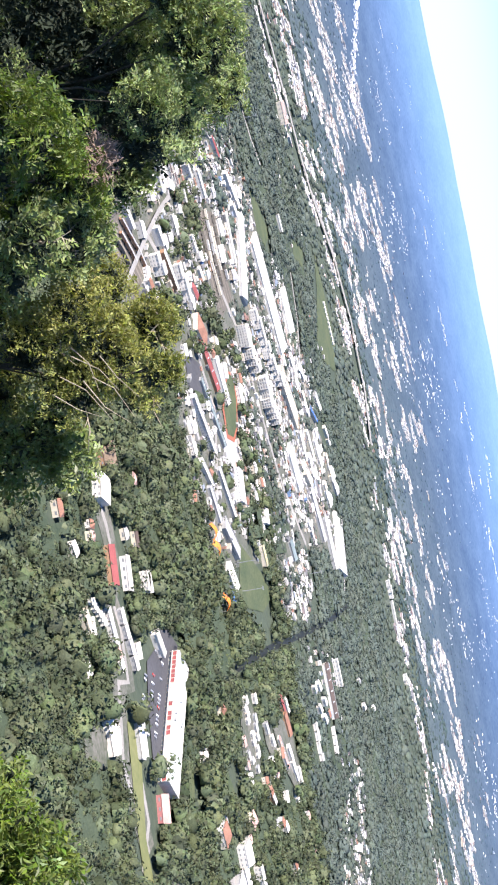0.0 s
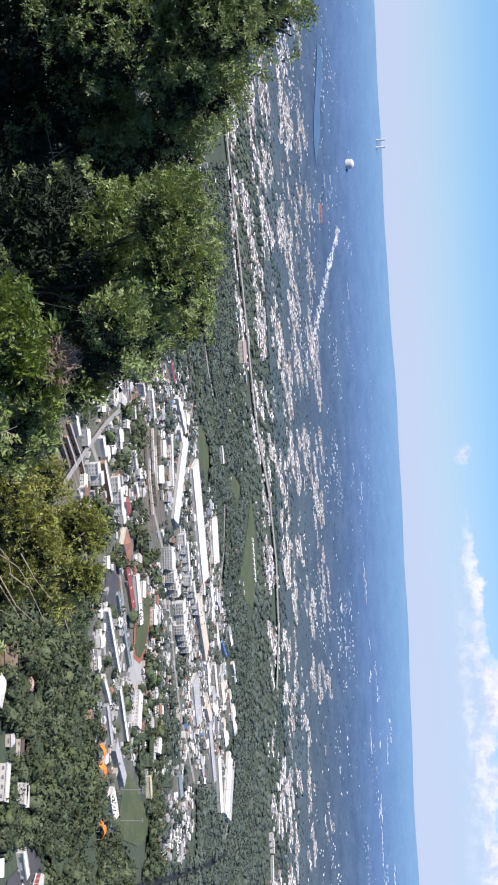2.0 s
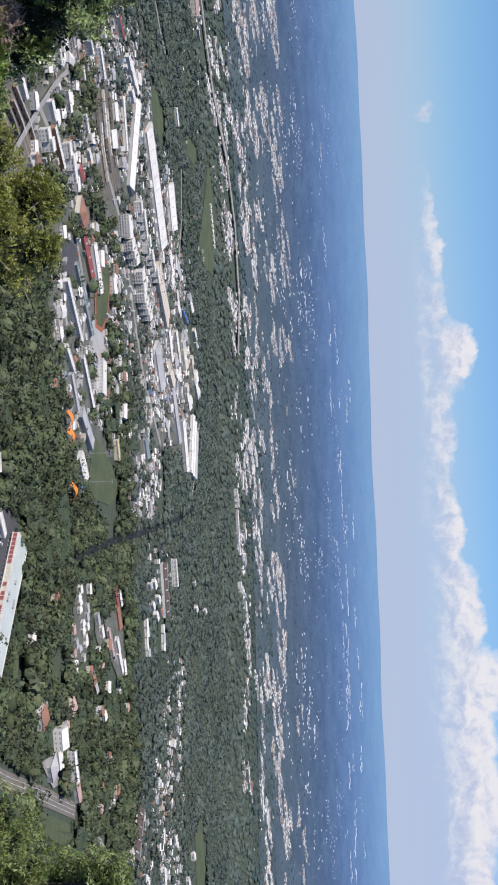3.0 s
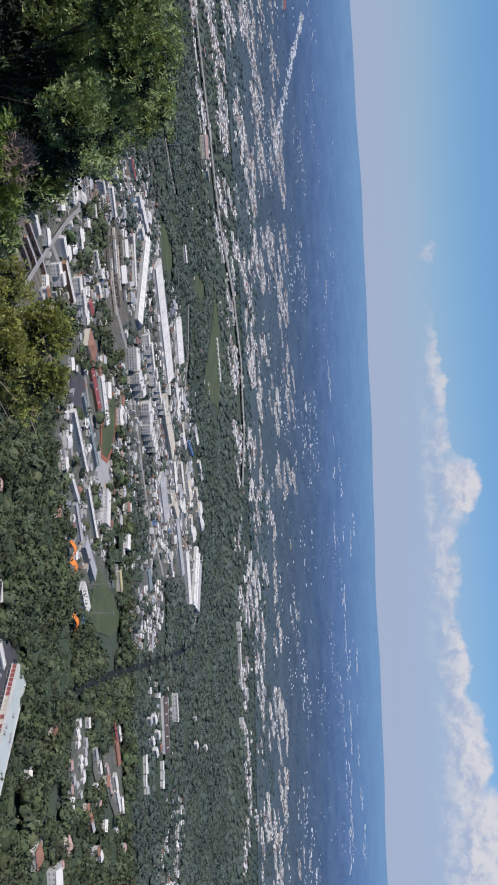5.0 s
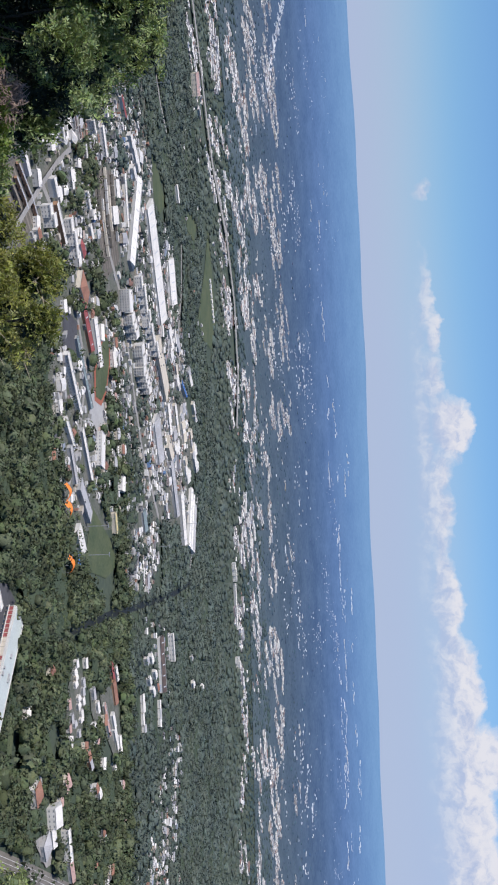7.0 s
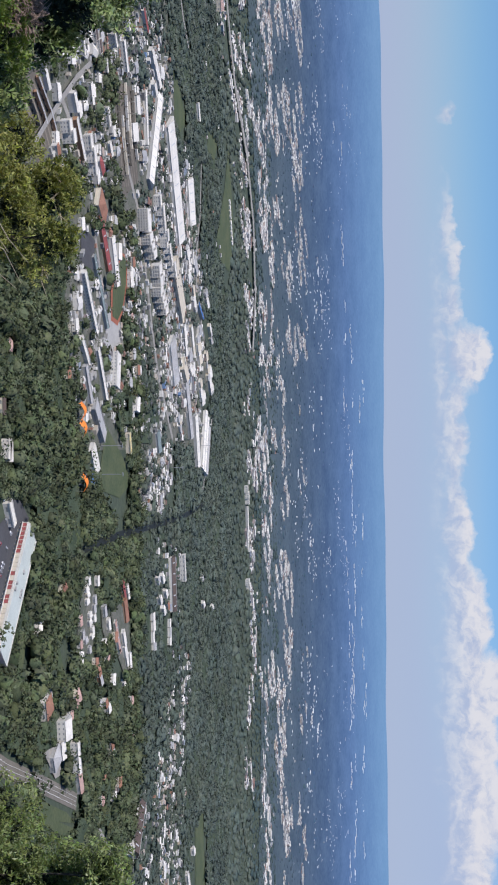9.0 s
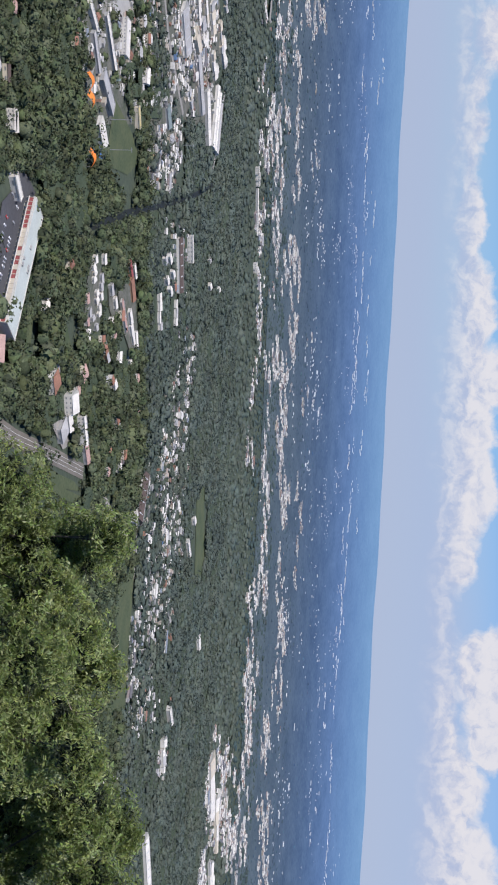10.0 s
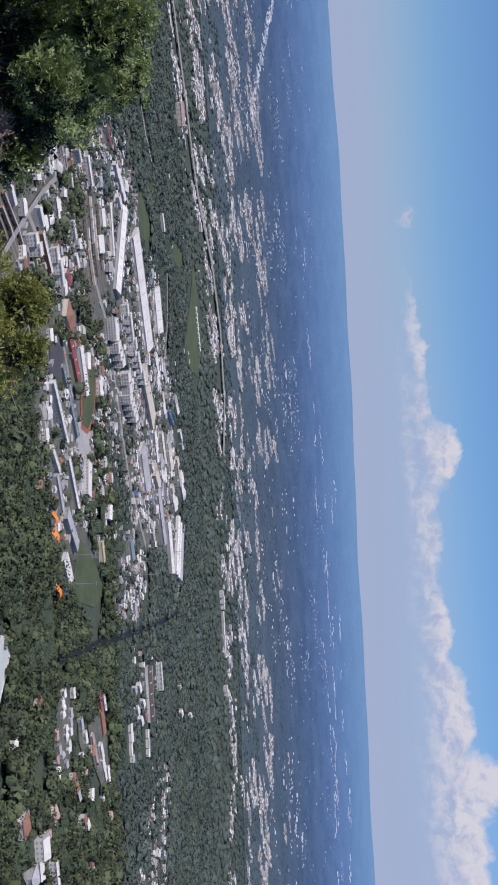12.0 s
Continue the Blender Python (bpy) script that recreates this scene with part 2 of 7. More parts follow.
# inner shade of the crowns, given as a near-black leaf colour
M_INSIDE_SHADE = surface("crown_inside_painted_shade", (0.018, 0.026, 0.016), 0.9, scale=1.5, fine=9.0, second=(0.038, 0.050, 0.028))
M_BARK = surface("grey_brown_bark", (0.055, 0.048, 0.038), 0.85, scale=2.0, fine=14.0, bump=0.5, vary=0.4)
M_DEAD = surface("dead_brown_twigs", (0.30, 0.215, 0.165), 0.85, scale=3.0, fine=14.0, vary=0.35)
M_PALE_BARK = surface("pale_bare_branch", (0.30, 0.26, 0.19), 0.8, scale=2.0, fine=14.0, vary=0.3)
M_WHITE_ROOF = surface("white_metal_roof", (0.70, 0.665, 0.60), 0.6, vary=0.16, scale=0.05, fine=0.7, wave=1.2)
M_GREY_ROOF = surface("grey_metal_roof", (0.42, 0.41, 0.40), 0.6, vary=0.22, scale=0.06, fine=0.8, wave=1.2)
M_DARK_ROOF = surface("dark_brown_roof", (0.10, 0.075, 0.065), 0.7, vary=0.25, scale=0.08, fine=0.9, wave=1.2)
M_RED_ROOF = surface("red_painted_roof", (0.29, 0.085, 0.08), 0.6, vary=0.2, scale=0.08, fine=0.9, wave=1.2)
M_TILE_ROOF = surface("terracotta_tile_roof", (0.28, 0.145, 0.10), 0.8, vary=0.25, scale=0.1, fine=1.2, bump=0.5)
M_PINK_ROOF = surface("faded_pinkish_roof", (0.45, 0.30, 0.26), 0.75, vary=0.2, scale=0.1, fine=1.0, wave=1.2)
M_TEAL_ROOF = surface("dull_teal_roof", (0.21, 0.255, 0.255), 0.55, vary=0.2, scale=0.1, fine=1.0, wave=1.2)
M_BLUE = surface("blue_tarpaulin", (0.08, 0.18, 0.42), 0.5, vary=0.2, scale=0.1, fine=1.0)
M_ORANGE = surface("orange_canvas", (0.75, 0.22, 0.04), 0.6, vary=0.15, scale=0.1, fine=1.0)
M_YELLOW = surface("pale_yellow_paint", (0.62, 0.52, 0.22), 0.6, vary=0.15, scale=0.1, fine=1.0)
M_WHITE_WALL = surface("white_painted_wall", (0.58, 0.55, 0.50), 0.8, vary=0.16, scale=0.08, fine=0.9)
M_CREAM_WALL = surface("cream_wall", (0.56, 0.50, 0.40), 0.8, vary=0.15, scale=0.1, fine=0.9)
M_GREY_WALL = surface("grey_concrete_wall", (0.36, 0.355, 0.34), 0.85, vary=0.18, scale=0.08, fine=0.9)
M_BRICK_WALL = surface("brown_brick_wall", (0.34, 0.20, 0.12), 0.85, vary=0.2, scale=0.2, fine=2.5)
M_GLASS = surface("dark_window_glass", (0.20, 0.21, 0.22), 0.3, vary=0.2, scale=0.2, fine=1.0, spec=0.6)
M_DOOR = surface("dark_door", (0.10, 0.08, 0.07), 0.6, vary=0.2, scale=0.3, fine=2.0)
M_ASPHALT = surface("worn_asphalt", (0.075, 0.075, 0.08), 0.9, vary=0.25, scale=0.03, fine=0.4)
M_CONCRETE = surface("pale_concrete_road", (0.29, 0.275, 0.25), 0.9, vary=0.2, scale=0.03, fine=0.4)
M_LOT = surface("town_lots", (0.05, 0.068, 0.040), 0.95, scale=0.04, fine=0.35, second=(0.19, 0.18, 0.16))
M_PALE_LOT = surface("pale_gravel_lot", (0.38, 0.37, 0.35), 0.95, vary=0.15, scale=0.03, fine=0.3)
M_TAN = surface("tan_rail_ballast", (0.20, 0.175, 0.14), 0.95, vary=0.25, scale=0.03, fine=0.3)
M_LAWN = surface("mown_grass", (0.046, 0.072, 0.036), 0.95, scale=0.03, fine=0.3, second=(0.112, 0.124, 0.062))
M_DRY_LAWN = surface("dry_grass", (0.13, 0.15, 0.06), 0.95, scale=0.02, fine=0.25, second=(0.20, 0.20, 0.09))
M_TRACK = surface("red_running_track", (0.33, 0.12, 0.075), 0.9, vary=0.15, scale=0.04, fine=0.4)
M_GRAVEL = surface("brown_rail_gravel", (0.13, 0.115, 0.095), 0.95, vary=0.25, scale=0.03, fine=0.3)
M_PALE_WATER = surface("pale_lake_water", (0.078, 0.150, 0.245), 0.5, vary=0.2, scale=0.02, fine=0.2, spec=0.4)
# channel water: the overhanging trees' shade is put into its near-black colour
M_DARK_WATER = surface("channel_water_painted_shade", (0.012, 0.016, 0.014), 0.75, vary=0.2, scale=0.02, fine=0.2, spec=0.5)
M_LINE = surface("white_road_paint", (0.75, 0.75, 0.72), 0.7, vary=0.1, scale=0.2, fine=1.0)
M_CAR_WHITE = surface("white_car_paint", (0.75, 0.75, 0.76), 0.25, vary=0.06, scale=0.5, fine=3.0, spec=0.5)
M_CAR_GREY = surface("silver_car_paint", (0.35, 0.36, 0.38), 0.3, vary=0.08, scale=0.5, fine=3.0, spec=0.5, metal=0.3)
M_CAR_RED = surface("red_car_paint", (0.45, 0.04, 0.03), 0.25, vary=0.08, scale=0.5, fine=3.0, spec=0.5)
M_TYRE = surface("black_rubber", (0.02, 0.02, 0.02), 0.8, vary=0.2, scale=1.0, fine=5.0)
M_TAN_ROAD = surface("tan_dusty_road", (0.17, 0.155, 0.13), 0.9, vary=0.25, scale=0.04, fine=0.4)
M_RED_WALL = surface("faded_red_wall", (0.38, 0.15, 0.14), 0.8, vary=0.2, scale=0.1, fine=0.8)
M_BROWN_ROOF = surface("tan_brown_roof", (0.20, 0.145, 0.10), 0.75, vary=0.25, scale=0.1, fine=1.0, wave=1.2)
M_ROOF_LIGHT = surface("grey_roof_light", (0.46, 0.48, 0.49), 0.35, vary=0.2, scale=0.1, fine=0.8)
M_MINT_ROOF = surface("pale_mint_roof", (0.50, 0.54, 0.50), 0.6, vary=0.14, scale=0.06, fine=0.8, wave=1.2)

# ---- tools for shapes ----
def part(name, bm, material, parent=None, label=""):
    me = bpy.data.meshes.new(name)
    bm.to_mesh(me)
    bm.free()
    me.materials.append(material)
    ob = new(name, me)
    if parent:
        ob.parent = parent
    return tagged(ob, label)


def solid(name, verts, faces, material, parent=None, smooth=False, label=""):
    """One mesh object out of arrays."""
    me = bpy.data.meshes.new(name)
    verts, faces = np.asarray(verts, np.float32), np.asarray(faces, np.int32)
    k = faces.shape[1]
    me.vertices.add(len(verts))
    me.vertices.foreach_set("co", verts.ravel())
    me.loops.add(faces.size)
    me.loops.foreach_set("vertex_index", faces.ravel())
    me.polygons.add(len(faces))
    me.polygons.foreach_set("loop_start", np.arange(0, faces.size, k, dtype=np.int32))
    me.polygons.foreach_set("use_smooth", np.full(len(faces), smooth))
    me.update(calc_edges=True)
    me.materials.append(material)
    ob = new(name, me)
    if parent:
        ob.parent = parent
    return tagged(ob, label)


def box(bm, x0, x1, y0, y1, z0, z1):
    v = [bm.verts.new((x, y, z)) for z in (z0, z1) for x, y in ((x0, y0), (x1, y0), (x1, y1), (x0, y1))]
    for f in ((3, 2, 1, 0), (4, 5, 6, 7), (0, 1, 5, 4), (1, 2, 6, 5), (2, 3, 7, 6), (3, 0, 4, 7)):
        bm.faces.new([v[i] for i in f])
    return v


def boxed(name, material, parent, *sizes, label=""):
    bm = bmesh.new()
    for s in sizes:
        box(bm, *s)
    return part(name, bm, material, parent, label)


def tube(bm, points, radii, sides=6):
    """A tapered branch along points."""
    rings = []
    for i, p in enumerate(points):
        p = Vector(p)
        a, b = Vector(points[max(i - 1, 0)]), Vector(points[min(i + 1, len(points) - 1)])
        q = (b - a).to_track_quat("Z", "Y")
        rings.append([bm.verts.new(p + q @ Vector((math.cos(k * math.tau / sides), math.sin(k * math.tau / sides), 0)) * radii[i]) for k in range(sides)])
    for u, v in zip(rings, rings[1:]):
        for k in range(sides):
            bm.faces.new((u[k], u[(k + 1) % sides], v[(k + 1) % sides], v[k]))
    bm.faces.new(rings[-1])
    bm.faces.new(list(reversed(rings[0])))


def empty(name, x, y, z=0.0, turn=0.0):
    ob = new(name)
    ob.empty_display_size = 1.0
    ob.matrix_world = pose(x, y, z, 0, 0, turn)
    return ob


BEND = 2400.0


def land(x, y):
    """The height of the ground: the hill under the lookout, the flat valley floor, and the plain that climbs to the skyline."""
    r = np.hypot(x, y)
    turn = np.arctan2(x, y)
    hill = 298.3 - 0.72 * np.maximum(r - 3.0, 0)
    hill = np.where(hill > 30, hill, 30 * np.exp((hill - 30) / 30.0))
    hill = np.where(r > 640, 0.0, hill)
    s = np.clip((r - BEND) / 2450.0, 0, 1)
    dip = np.radians(7.125 * (1 - s))
    ridge = 8.0 * np.exp(-((turn + 0.05) / 0.13) ** 2) - 8.0 * np.exp(-((turn + 0.36) / 0.12) ** 2) - 6.0 * np.exp(-((turn - 0.60) / 0.2) ** 2) + 2.0 * np.sin(turn * 31.0) + 1.4 * np.sin(turn * 67.0)
    climb = 300.0 - r * np.tan(dip) + ridge * np.clip((s - 0.82) / 0.18, 0, 1) ** 1.5
    return np.where(r < BEND, hill, climb)


def height(x, y):
    return float(land(np.float64(x), np.float64(y)))


# ---- the land ----
def ring_sheet(name, r0, r1, nr, na, material, lift=0.0):
    r = np.linspace(0, 1, nr) ** 1.4 * (r1 - r0) + r0
    a = np.linspace(-math.pi, math.pi, na, endpoint=False)
    R, A = np.meshgrid(r, a, indexing="ij")
    X, Y = R * np.sin(A), R * np.cos(A)
    V = np.stack([X, Y, land(X, Y) + lift], -1).reshape(-1, 3)
    i, j = np.meshgrid(np.arange(nr - 1), np.arange(na), indexing="ij")
    k = (j + 1) % na
    F = np.stack([i * na + j, i * na + k, (i + 1) * na + k, (i + 1) * na + j], -1).reshape(-1, 4)
    return solid(name, V, F[:, ::-1], material, smooth=True)


tagged(ring_sheet("ground", 0.0, 4870, 150, 360, M_GROUND, -0.3), "green valley floor and plain under the hill", "ground", kind="structure")
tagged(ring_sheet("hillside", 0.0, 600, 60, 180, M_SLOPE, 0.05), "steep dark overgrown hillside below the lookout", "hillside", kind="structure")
tagged(ring_sheet("backdrop", 2900, 4868, 70, 480, M_FAR, 1.2), "distant plain painted hazy blue up to the skyline", "backdrop", kind="structure")


# ---- the trees on the lookout's slope ----
def spray(rng, leaves, size, droop):
    """A leafy twig's end: long pointed leaves on both sides, arching over. Vertices and triangles."""
    V, F = [], []
    for k in range(leaves):
        u = k / leaves
        ang = (k % 2) * math.pi + rng.uniform(-0.75, 0.75)
        lift = rng.uniform(0.35, 1.05) + 0.9 * u
        out = Vector((math.cos(ang), math.sin(ang) * 0.8, lift - droop)).normalized()
        root = Vector((rng.uniform(-0.03, 0.03), 0, 0.75 * u)) * size
        side = out.cross(Vector((0, 1, 0.25))).normalized()
        side = (side + Vector(rng.normal(size=3)) * 0.35).normalized()
        ln, wd = size * rng.uniform(0.55, 0.90), size * rng.uniform(0.10, 0.155)
        mid, tip = root + out * ln * 0.48, root + out * ln + Vector((0, 0, -size * (0.08 + 0.3 * droop)))
        b = len(V)
        V += [root, mid + side * wd, tip, mid - side * wd]
        F += [(b, b + 1, b + 2), (b, b + 2, b + 3)]
    return np.array(V), np.array(F)


def scatter(shapes, spots, ways, sizes, rng):
    """Copies of the small shapes at the spots, each with its axis along its way, joined into arrays."""
    VV, FF, n = [], [], 0
    which = rng.integers(0, len(shapes), len(spots))
    spin = rng.uniform(0, math.tau, len(spots))
    for s, (V, F) in enumerate(shapes):
        idx = np.nonzero(which == s)[0]
        if not len(idx):
            continue
        w = ways[idx] / np.linalg.norm(ways[idx], axis=1, keepdims=True)
        ref = np.where(np.abs(w[:, 2:]) < 0.9, [[0, 0, 1.0]], [[1.0, 0, 0]])
        x = np.cross(ref, w)
        x /= np.linalg.norm(x, axis=1, keepdims=True)
        y = np.cross(w, x)
        c, sn = np.cos(spin[idx])[:, None], np.sin(spin[idx])[:, None]
        x, y = x * c + y * sn, y * c - x * sn
        P = (V[None, :, 0, None] * x[:, None] + V[None, :, 1, None] * y[:, None] + V[None, :, 2, None] * w[:, None]) * sizes[idx][:, None, None] + spots[idx][:, None]
        FF.append((F[None] + (np.arange(len(idx)) * len(V))[:, None, None] + n).reshape(-1, F.shape[1]))
        VV.append(P.reshape(-1, 3))
        n += len(idx) * len(V)
    return np.concatenate(VV), np.concatenate(FF)


SUNNY = np.array([-0.45, -0.75, 0.45])


def broadleaf(name, foot, lobes, material, label, size=0.5, leaves=6, droop=0.35, density=7.0, seed=1, bare=0, category="tree", boughs=(), dark=0.56, hollow=0.0):
    """A tree on the slope: trunk, a limb to each lobe of the crown, inside leaves coloured as shade, and the leafy
    crown.
    lobes: x, y, z, radius. hollow: below this height few leaf tufts grow, and the shade-coloured inside leaves show.
    bare: pale leafless branches that stick out. boughs: long bare branches, each by its points."""
    rng = np.random.default_rng(seed)
    fx, fy = foot
    fz = height(fx, fy) - 0.3
    top = empty(name, fx, fy, fz)
    tagged(top, label, category)
    base = Vector((fx, fy, fz))
    L = [(Vector(l[:3]) - base, l[3]) for l in lobes]
    heart = sum((l[0] for l in L), Vector()) / len(L)
    fork = Vector((heart.x * 0.8, heart.y * 0.8, heart.z * 0.78))
    bm = bmesh.new()
    tube(bm, [(0, 0, 0), fork * 0.5 + Vector((0.15, -0.1, 0)), fork], [0.22, 0.16, 0.10], 8)
    part("trunk", bm, M_BARK, top)
    for c, r in L:
        bm = bmesh.new()
        mid = (fork + c) / 2 + Vector(rng.uniform(-0.3, 0.3, 3))
        thick = min(1.0, 0.3 + 0.5 * r)
        tube(bm, [fork, mid, c], [0.05 * thick, 0.032 * thick, 0.015 * thick], 6)
        limb = part("limb", bm, M_BARK, top)
        for _ in range(5):
            w = Vector(rng.normal(size=3)).normalized() * r * 0.85
            bm = bmesh.new()
            tube(bm, [mid.lerp(c, rng.uniform(0.3, 1)), c + w * 0.5, c + w], [0.022, 0.014, 0.006], 4)
            part("twig", bm, M_BARK, limb)
    kinds = [spray(rng, leaves, 1.0, droop) for _ in range(5)]
    # broad leaves all through the middle, the crown's inner shade painted into their dark colour
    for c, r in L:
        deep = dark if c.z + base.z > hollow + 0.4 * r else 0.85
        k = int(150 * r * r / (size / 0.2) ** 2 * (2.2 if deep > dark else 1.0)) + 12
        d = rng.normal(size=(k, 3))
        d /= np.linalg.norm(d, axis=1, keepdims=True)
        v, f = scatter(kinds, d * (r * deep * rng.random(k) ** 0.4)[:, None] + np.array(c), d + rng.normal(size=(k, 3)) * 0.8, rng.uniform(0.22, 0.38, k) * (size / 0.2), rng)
        solid("crown_inside", v, f, M_INSIDE_SHADE, top)
    spots, ways = [], []
    for c, r in L:
        # the leaves gather in tufts at the ends of the twigs, with dark hollows between them
        tufts = int((9 + density * 5.6 * (r / (size * 4.5)) ** 2))
        g = rng.normal(size=(tufts, 3)) + SUNNY          # most of the leaves grow on the open, sunny side
        g /= np.linalg.norm(g, axis=1, keepdims=True)
        heart_t = g * (r * rng.uniform(0.52, 1.0, tufts))[:, None]
        keep = (heart_t[:, 2] + c.z + base.z > hollow + rng.normal(size=tufts) * 0.25) | (rng.random(tufts) < 0.10)
        g, heart_t = g[keep], heart_t[keep]
        tufts = len(g)
        broad = size * rng.uniform(0.9, 2.3, tufts)
        each = np.maximum((6.5 * (broad / size) ** 1.5).astype(int), 5)
        which = np.repeat(np.arange(tufts), each)
        k = len(which)
        d = rng.normal(size=(k, 3)) * [1, 1, 0.8] + g[which] * 0.75 + np.array([0, 0, 0.3])
        d /= np.linalg.norm(d, axis=1, keepdims=True)
        q = heart_t[which] + d * (broad[which] * rng.uniform(0.25, 1.0, k))[:, None] * [1, 1, 0.75]
        spots.append(q + np.array(c))
        ways.append(d + g[which] * 0.35 + np.array([0, 0, 0.35 - droop * 0.5]) + rng.normal(size=(k, 3)) * 0.3)
    spots, ways = np.concatenate(spots), np.concatenate(ways)
    V, F = scatter(kinds, spots, ways, rng.uniform(0.65, 1.25, len(spots)) * size, rng)
    solid("crown", V, F, material, top)
    for pts in boughs:
        bm = bmesh.new()
        p = [Vector(q) - base for q in pts]
        tube(bm, p, [0.016, 0.011, 0.005], 6)
        part("bare_branch", bm, M_PALE_BARK, top, "long pale leafless branch")
    for _ in range(bare):
        c, r = L[rng.integers(len(L))]
        w = Vector((rng.normal(), rng.normal(), abs(rng.normal()) * 0.6)).normalized()
        p = [c * 1.0, c + w * r * 0.6 + Vector((0, 0, 0.1)), c + w * r * 1.12 + Vector(rng.normal(size=3)) * 0.15]
        bm = bmesh.new()
        tube(bm, p, [0.03, 0.022, 0.008], 5)
        for _ in range(3):
            q = p[1].lerp(p[2], rng.uniform(0, 0.8))
            tube(bm, [q, q + (w + Vector(rng.normal(size=3)) * 0.7) * r * 0.3], [0.014, 0.005], 4)
        part("bare_branch", bm, M_PALE_BARK, top, "pale leafless branch")
    return top

broadleaf("broadleaf_tree", (-17.16, 33.01), [
    (-16.8, 29.33, 296.69, 1.65), (-15.92, 31.84, 296.68, 1.74), (-17.22, 32.07, 294.76, 2.2), (-13.96, 31.55, 294.65, 1.76),
    (-14.05, 33.04, 295.12, 1.25), (-14.98, 30.3, 293.05, 2.36), (-12.7, 33.26, 293.84, 1.49), (-14.04, 33.58, 291.11, 2.37),
    (-16.24, 30.44, 290.51, 2.73), (-14.02, 33.05, 288.38, 2.5), (-14.54, 30.51, 295.75, 1.57), (-12.33, 33.4, 292.49, 1.49),
    (-12.83, 34.06, 288.4, 1.86), (-11.96, 32.36, 289.97, 1.44), (-18.51, 30.76, 291.51, 2.34), (-17.3, 29.04, 293.79, 1.88),
    (-18.09, 30.66, 289.93, 2.15)
], M_LEAF_DARK, "tall dark green broadleaf tree on the slope", size=0.19, density=4.4, seed=3, hollow=291.7, bare=5)
broadleaf("broadleaf_tree", (-7.86, 27.6), [
    (-6.73, 24.39, 295.76, 1.03), (-6.24, 26.37, 295.46, 0.82), (-7.97, 26.74, 294.25, 1.43), (-5.75, 24.7, 294.7, 0.95),
    (-7.41, 26.38, 293.03, 1.53), (-7.73, 24.09, 295.59, 0.94), (-5.6, 26.52, 293.52, 0.63), (-8.11, 26.69, 291.48, 1.56),
    (-6.69, 25.12, 290.73, 1.69), (-8.63, 26.01, 292.73, 1.27), (-5.5, 23.2, 294.6, 0.6)
], M_LEAF_OLIVE, "dense dark green broadleaf tree with paler tips", size=0.165, density=5.0, seed=5, hollow=293.6)
broadleaf("broadleaf_tree", (-7.29, 35.46), [
    (-6.4, 32.17, 292.29, 0.88), (-7.18, 33.85, 292.79, 0.77), (-7.99, 34.49, 290.72, 1.23), (-6.06, 32.95, 290.66, 0.86),
    (-7.0, 34.19, 289.13, 1.46), (-5.9, 32.27, 291.64, 0.61)
], M_LEAF_DARK, "dark green tree in deep shade", size=0.25, density=4.5, seed=23, hollow=291.2)
broadleaf("leafy_bush", (-5.73, 24.54), [
    (-5.0, 21.22, 292.99, 0.71), (-4.65, 23.14, 292.76, 0.71), (-4.65, 23.95, 291.49, 0.74), (-5.67, 21.77, 292.27, 0.63),
    (-4.35, 23.5, 293.03, 0.44), (-4.59, 21.31, 291.77, 0.81)
], M_LEAF_LIGHT, "bright sunlit green bush on the slope", size=0.20, density=4.8, seed=7, category="bush")
broadleaf("leafy_bush", (-5.5, 34.77), [
    (-5.22, 31.37, 289.58, 0.89), (-4.57, 33.29, 289.45, 0.86), (-5.03, 34.03, 288.21, 1.12), (-5.16, 32.09, 290.13, 0.6),
    (-6.38, 33.29, 288.27, 1.26)
], M_LEAF_DARK, "dark green bush in the shade", size=0.24, density=4.5, seed=33, category="bush")
broadleaf("sapling", (-3.93, 25.9), [
    (-3.38, 22.55, 292.11, 0.48), (-3.27, 24.38, 292.13, 0.46), (-3.72, 25.13, 292.47, 0.33), (-3.05, 23.3, 291.27, 0.55)
], M_LEAF_OLIVE, "thin green sapling with bare twigs", size=0.22, density=3.0, seed=9, bare=5, category="sapling")
broadleaf("broadleaf_tree", (-2.13, 29.12), [
    (-1.99, 25.72, 291.63, 1.02), (-1.52, 27.56, 292.07, 1.03), (-0.32, 28.4, 291.92, 0.82), (-0.61, 26.49, 290.93, 0.99),
    (-2.73, 27.77, 291.65, 0.65), (-1.72, 25.74, 290.51, 0.96), (-1.63, 27.55, 292.78, 0.58), (-1.04, 28.38, 288.32, 1.06),
    (-0.92, 26.48, 291.93, 0.86), (-2.86, 27.75, 288.85, 1.04), (-0.55, 25.79, 293.22, 0.42)
], M_LEAF_YELLOW, "yellowish green tree with bare pale branches", size=0.16, leaves=6, density=3.4, seed=11, bare=16, boughs=(((-0.84, 25.29, 291.13), (-0.47, 25.3, 291.62), (0.3, 25.3, 292.1)), ((-1.22, 25.27, 291.47), (-0.83, 25.29, 292.02), (-0.32, 25.3, 292.35)), ((-0.66, 25.29, 291.62), (-0.03, 25.3, 291.97), (0.42, 25.3, 292.47)), ((-1.47, 25.26, 291.45), (-1.01, 25.28, 291.82), (-0.37, 25.3, 291.92)), ((-0.7, 25.29, 291.83), (-0.38, 25.3, 292.25), (0.32, 25.3, 292.58)), ((-0.5, 25.3, 290.89), (-0.09, 25.3, 291.37), (0.18, 25.3, 291.88)), ((-1.11, 25.28, 292.09), (-0.59, 25.29, 292.37), (-0.09, 25.3, 292.76))))
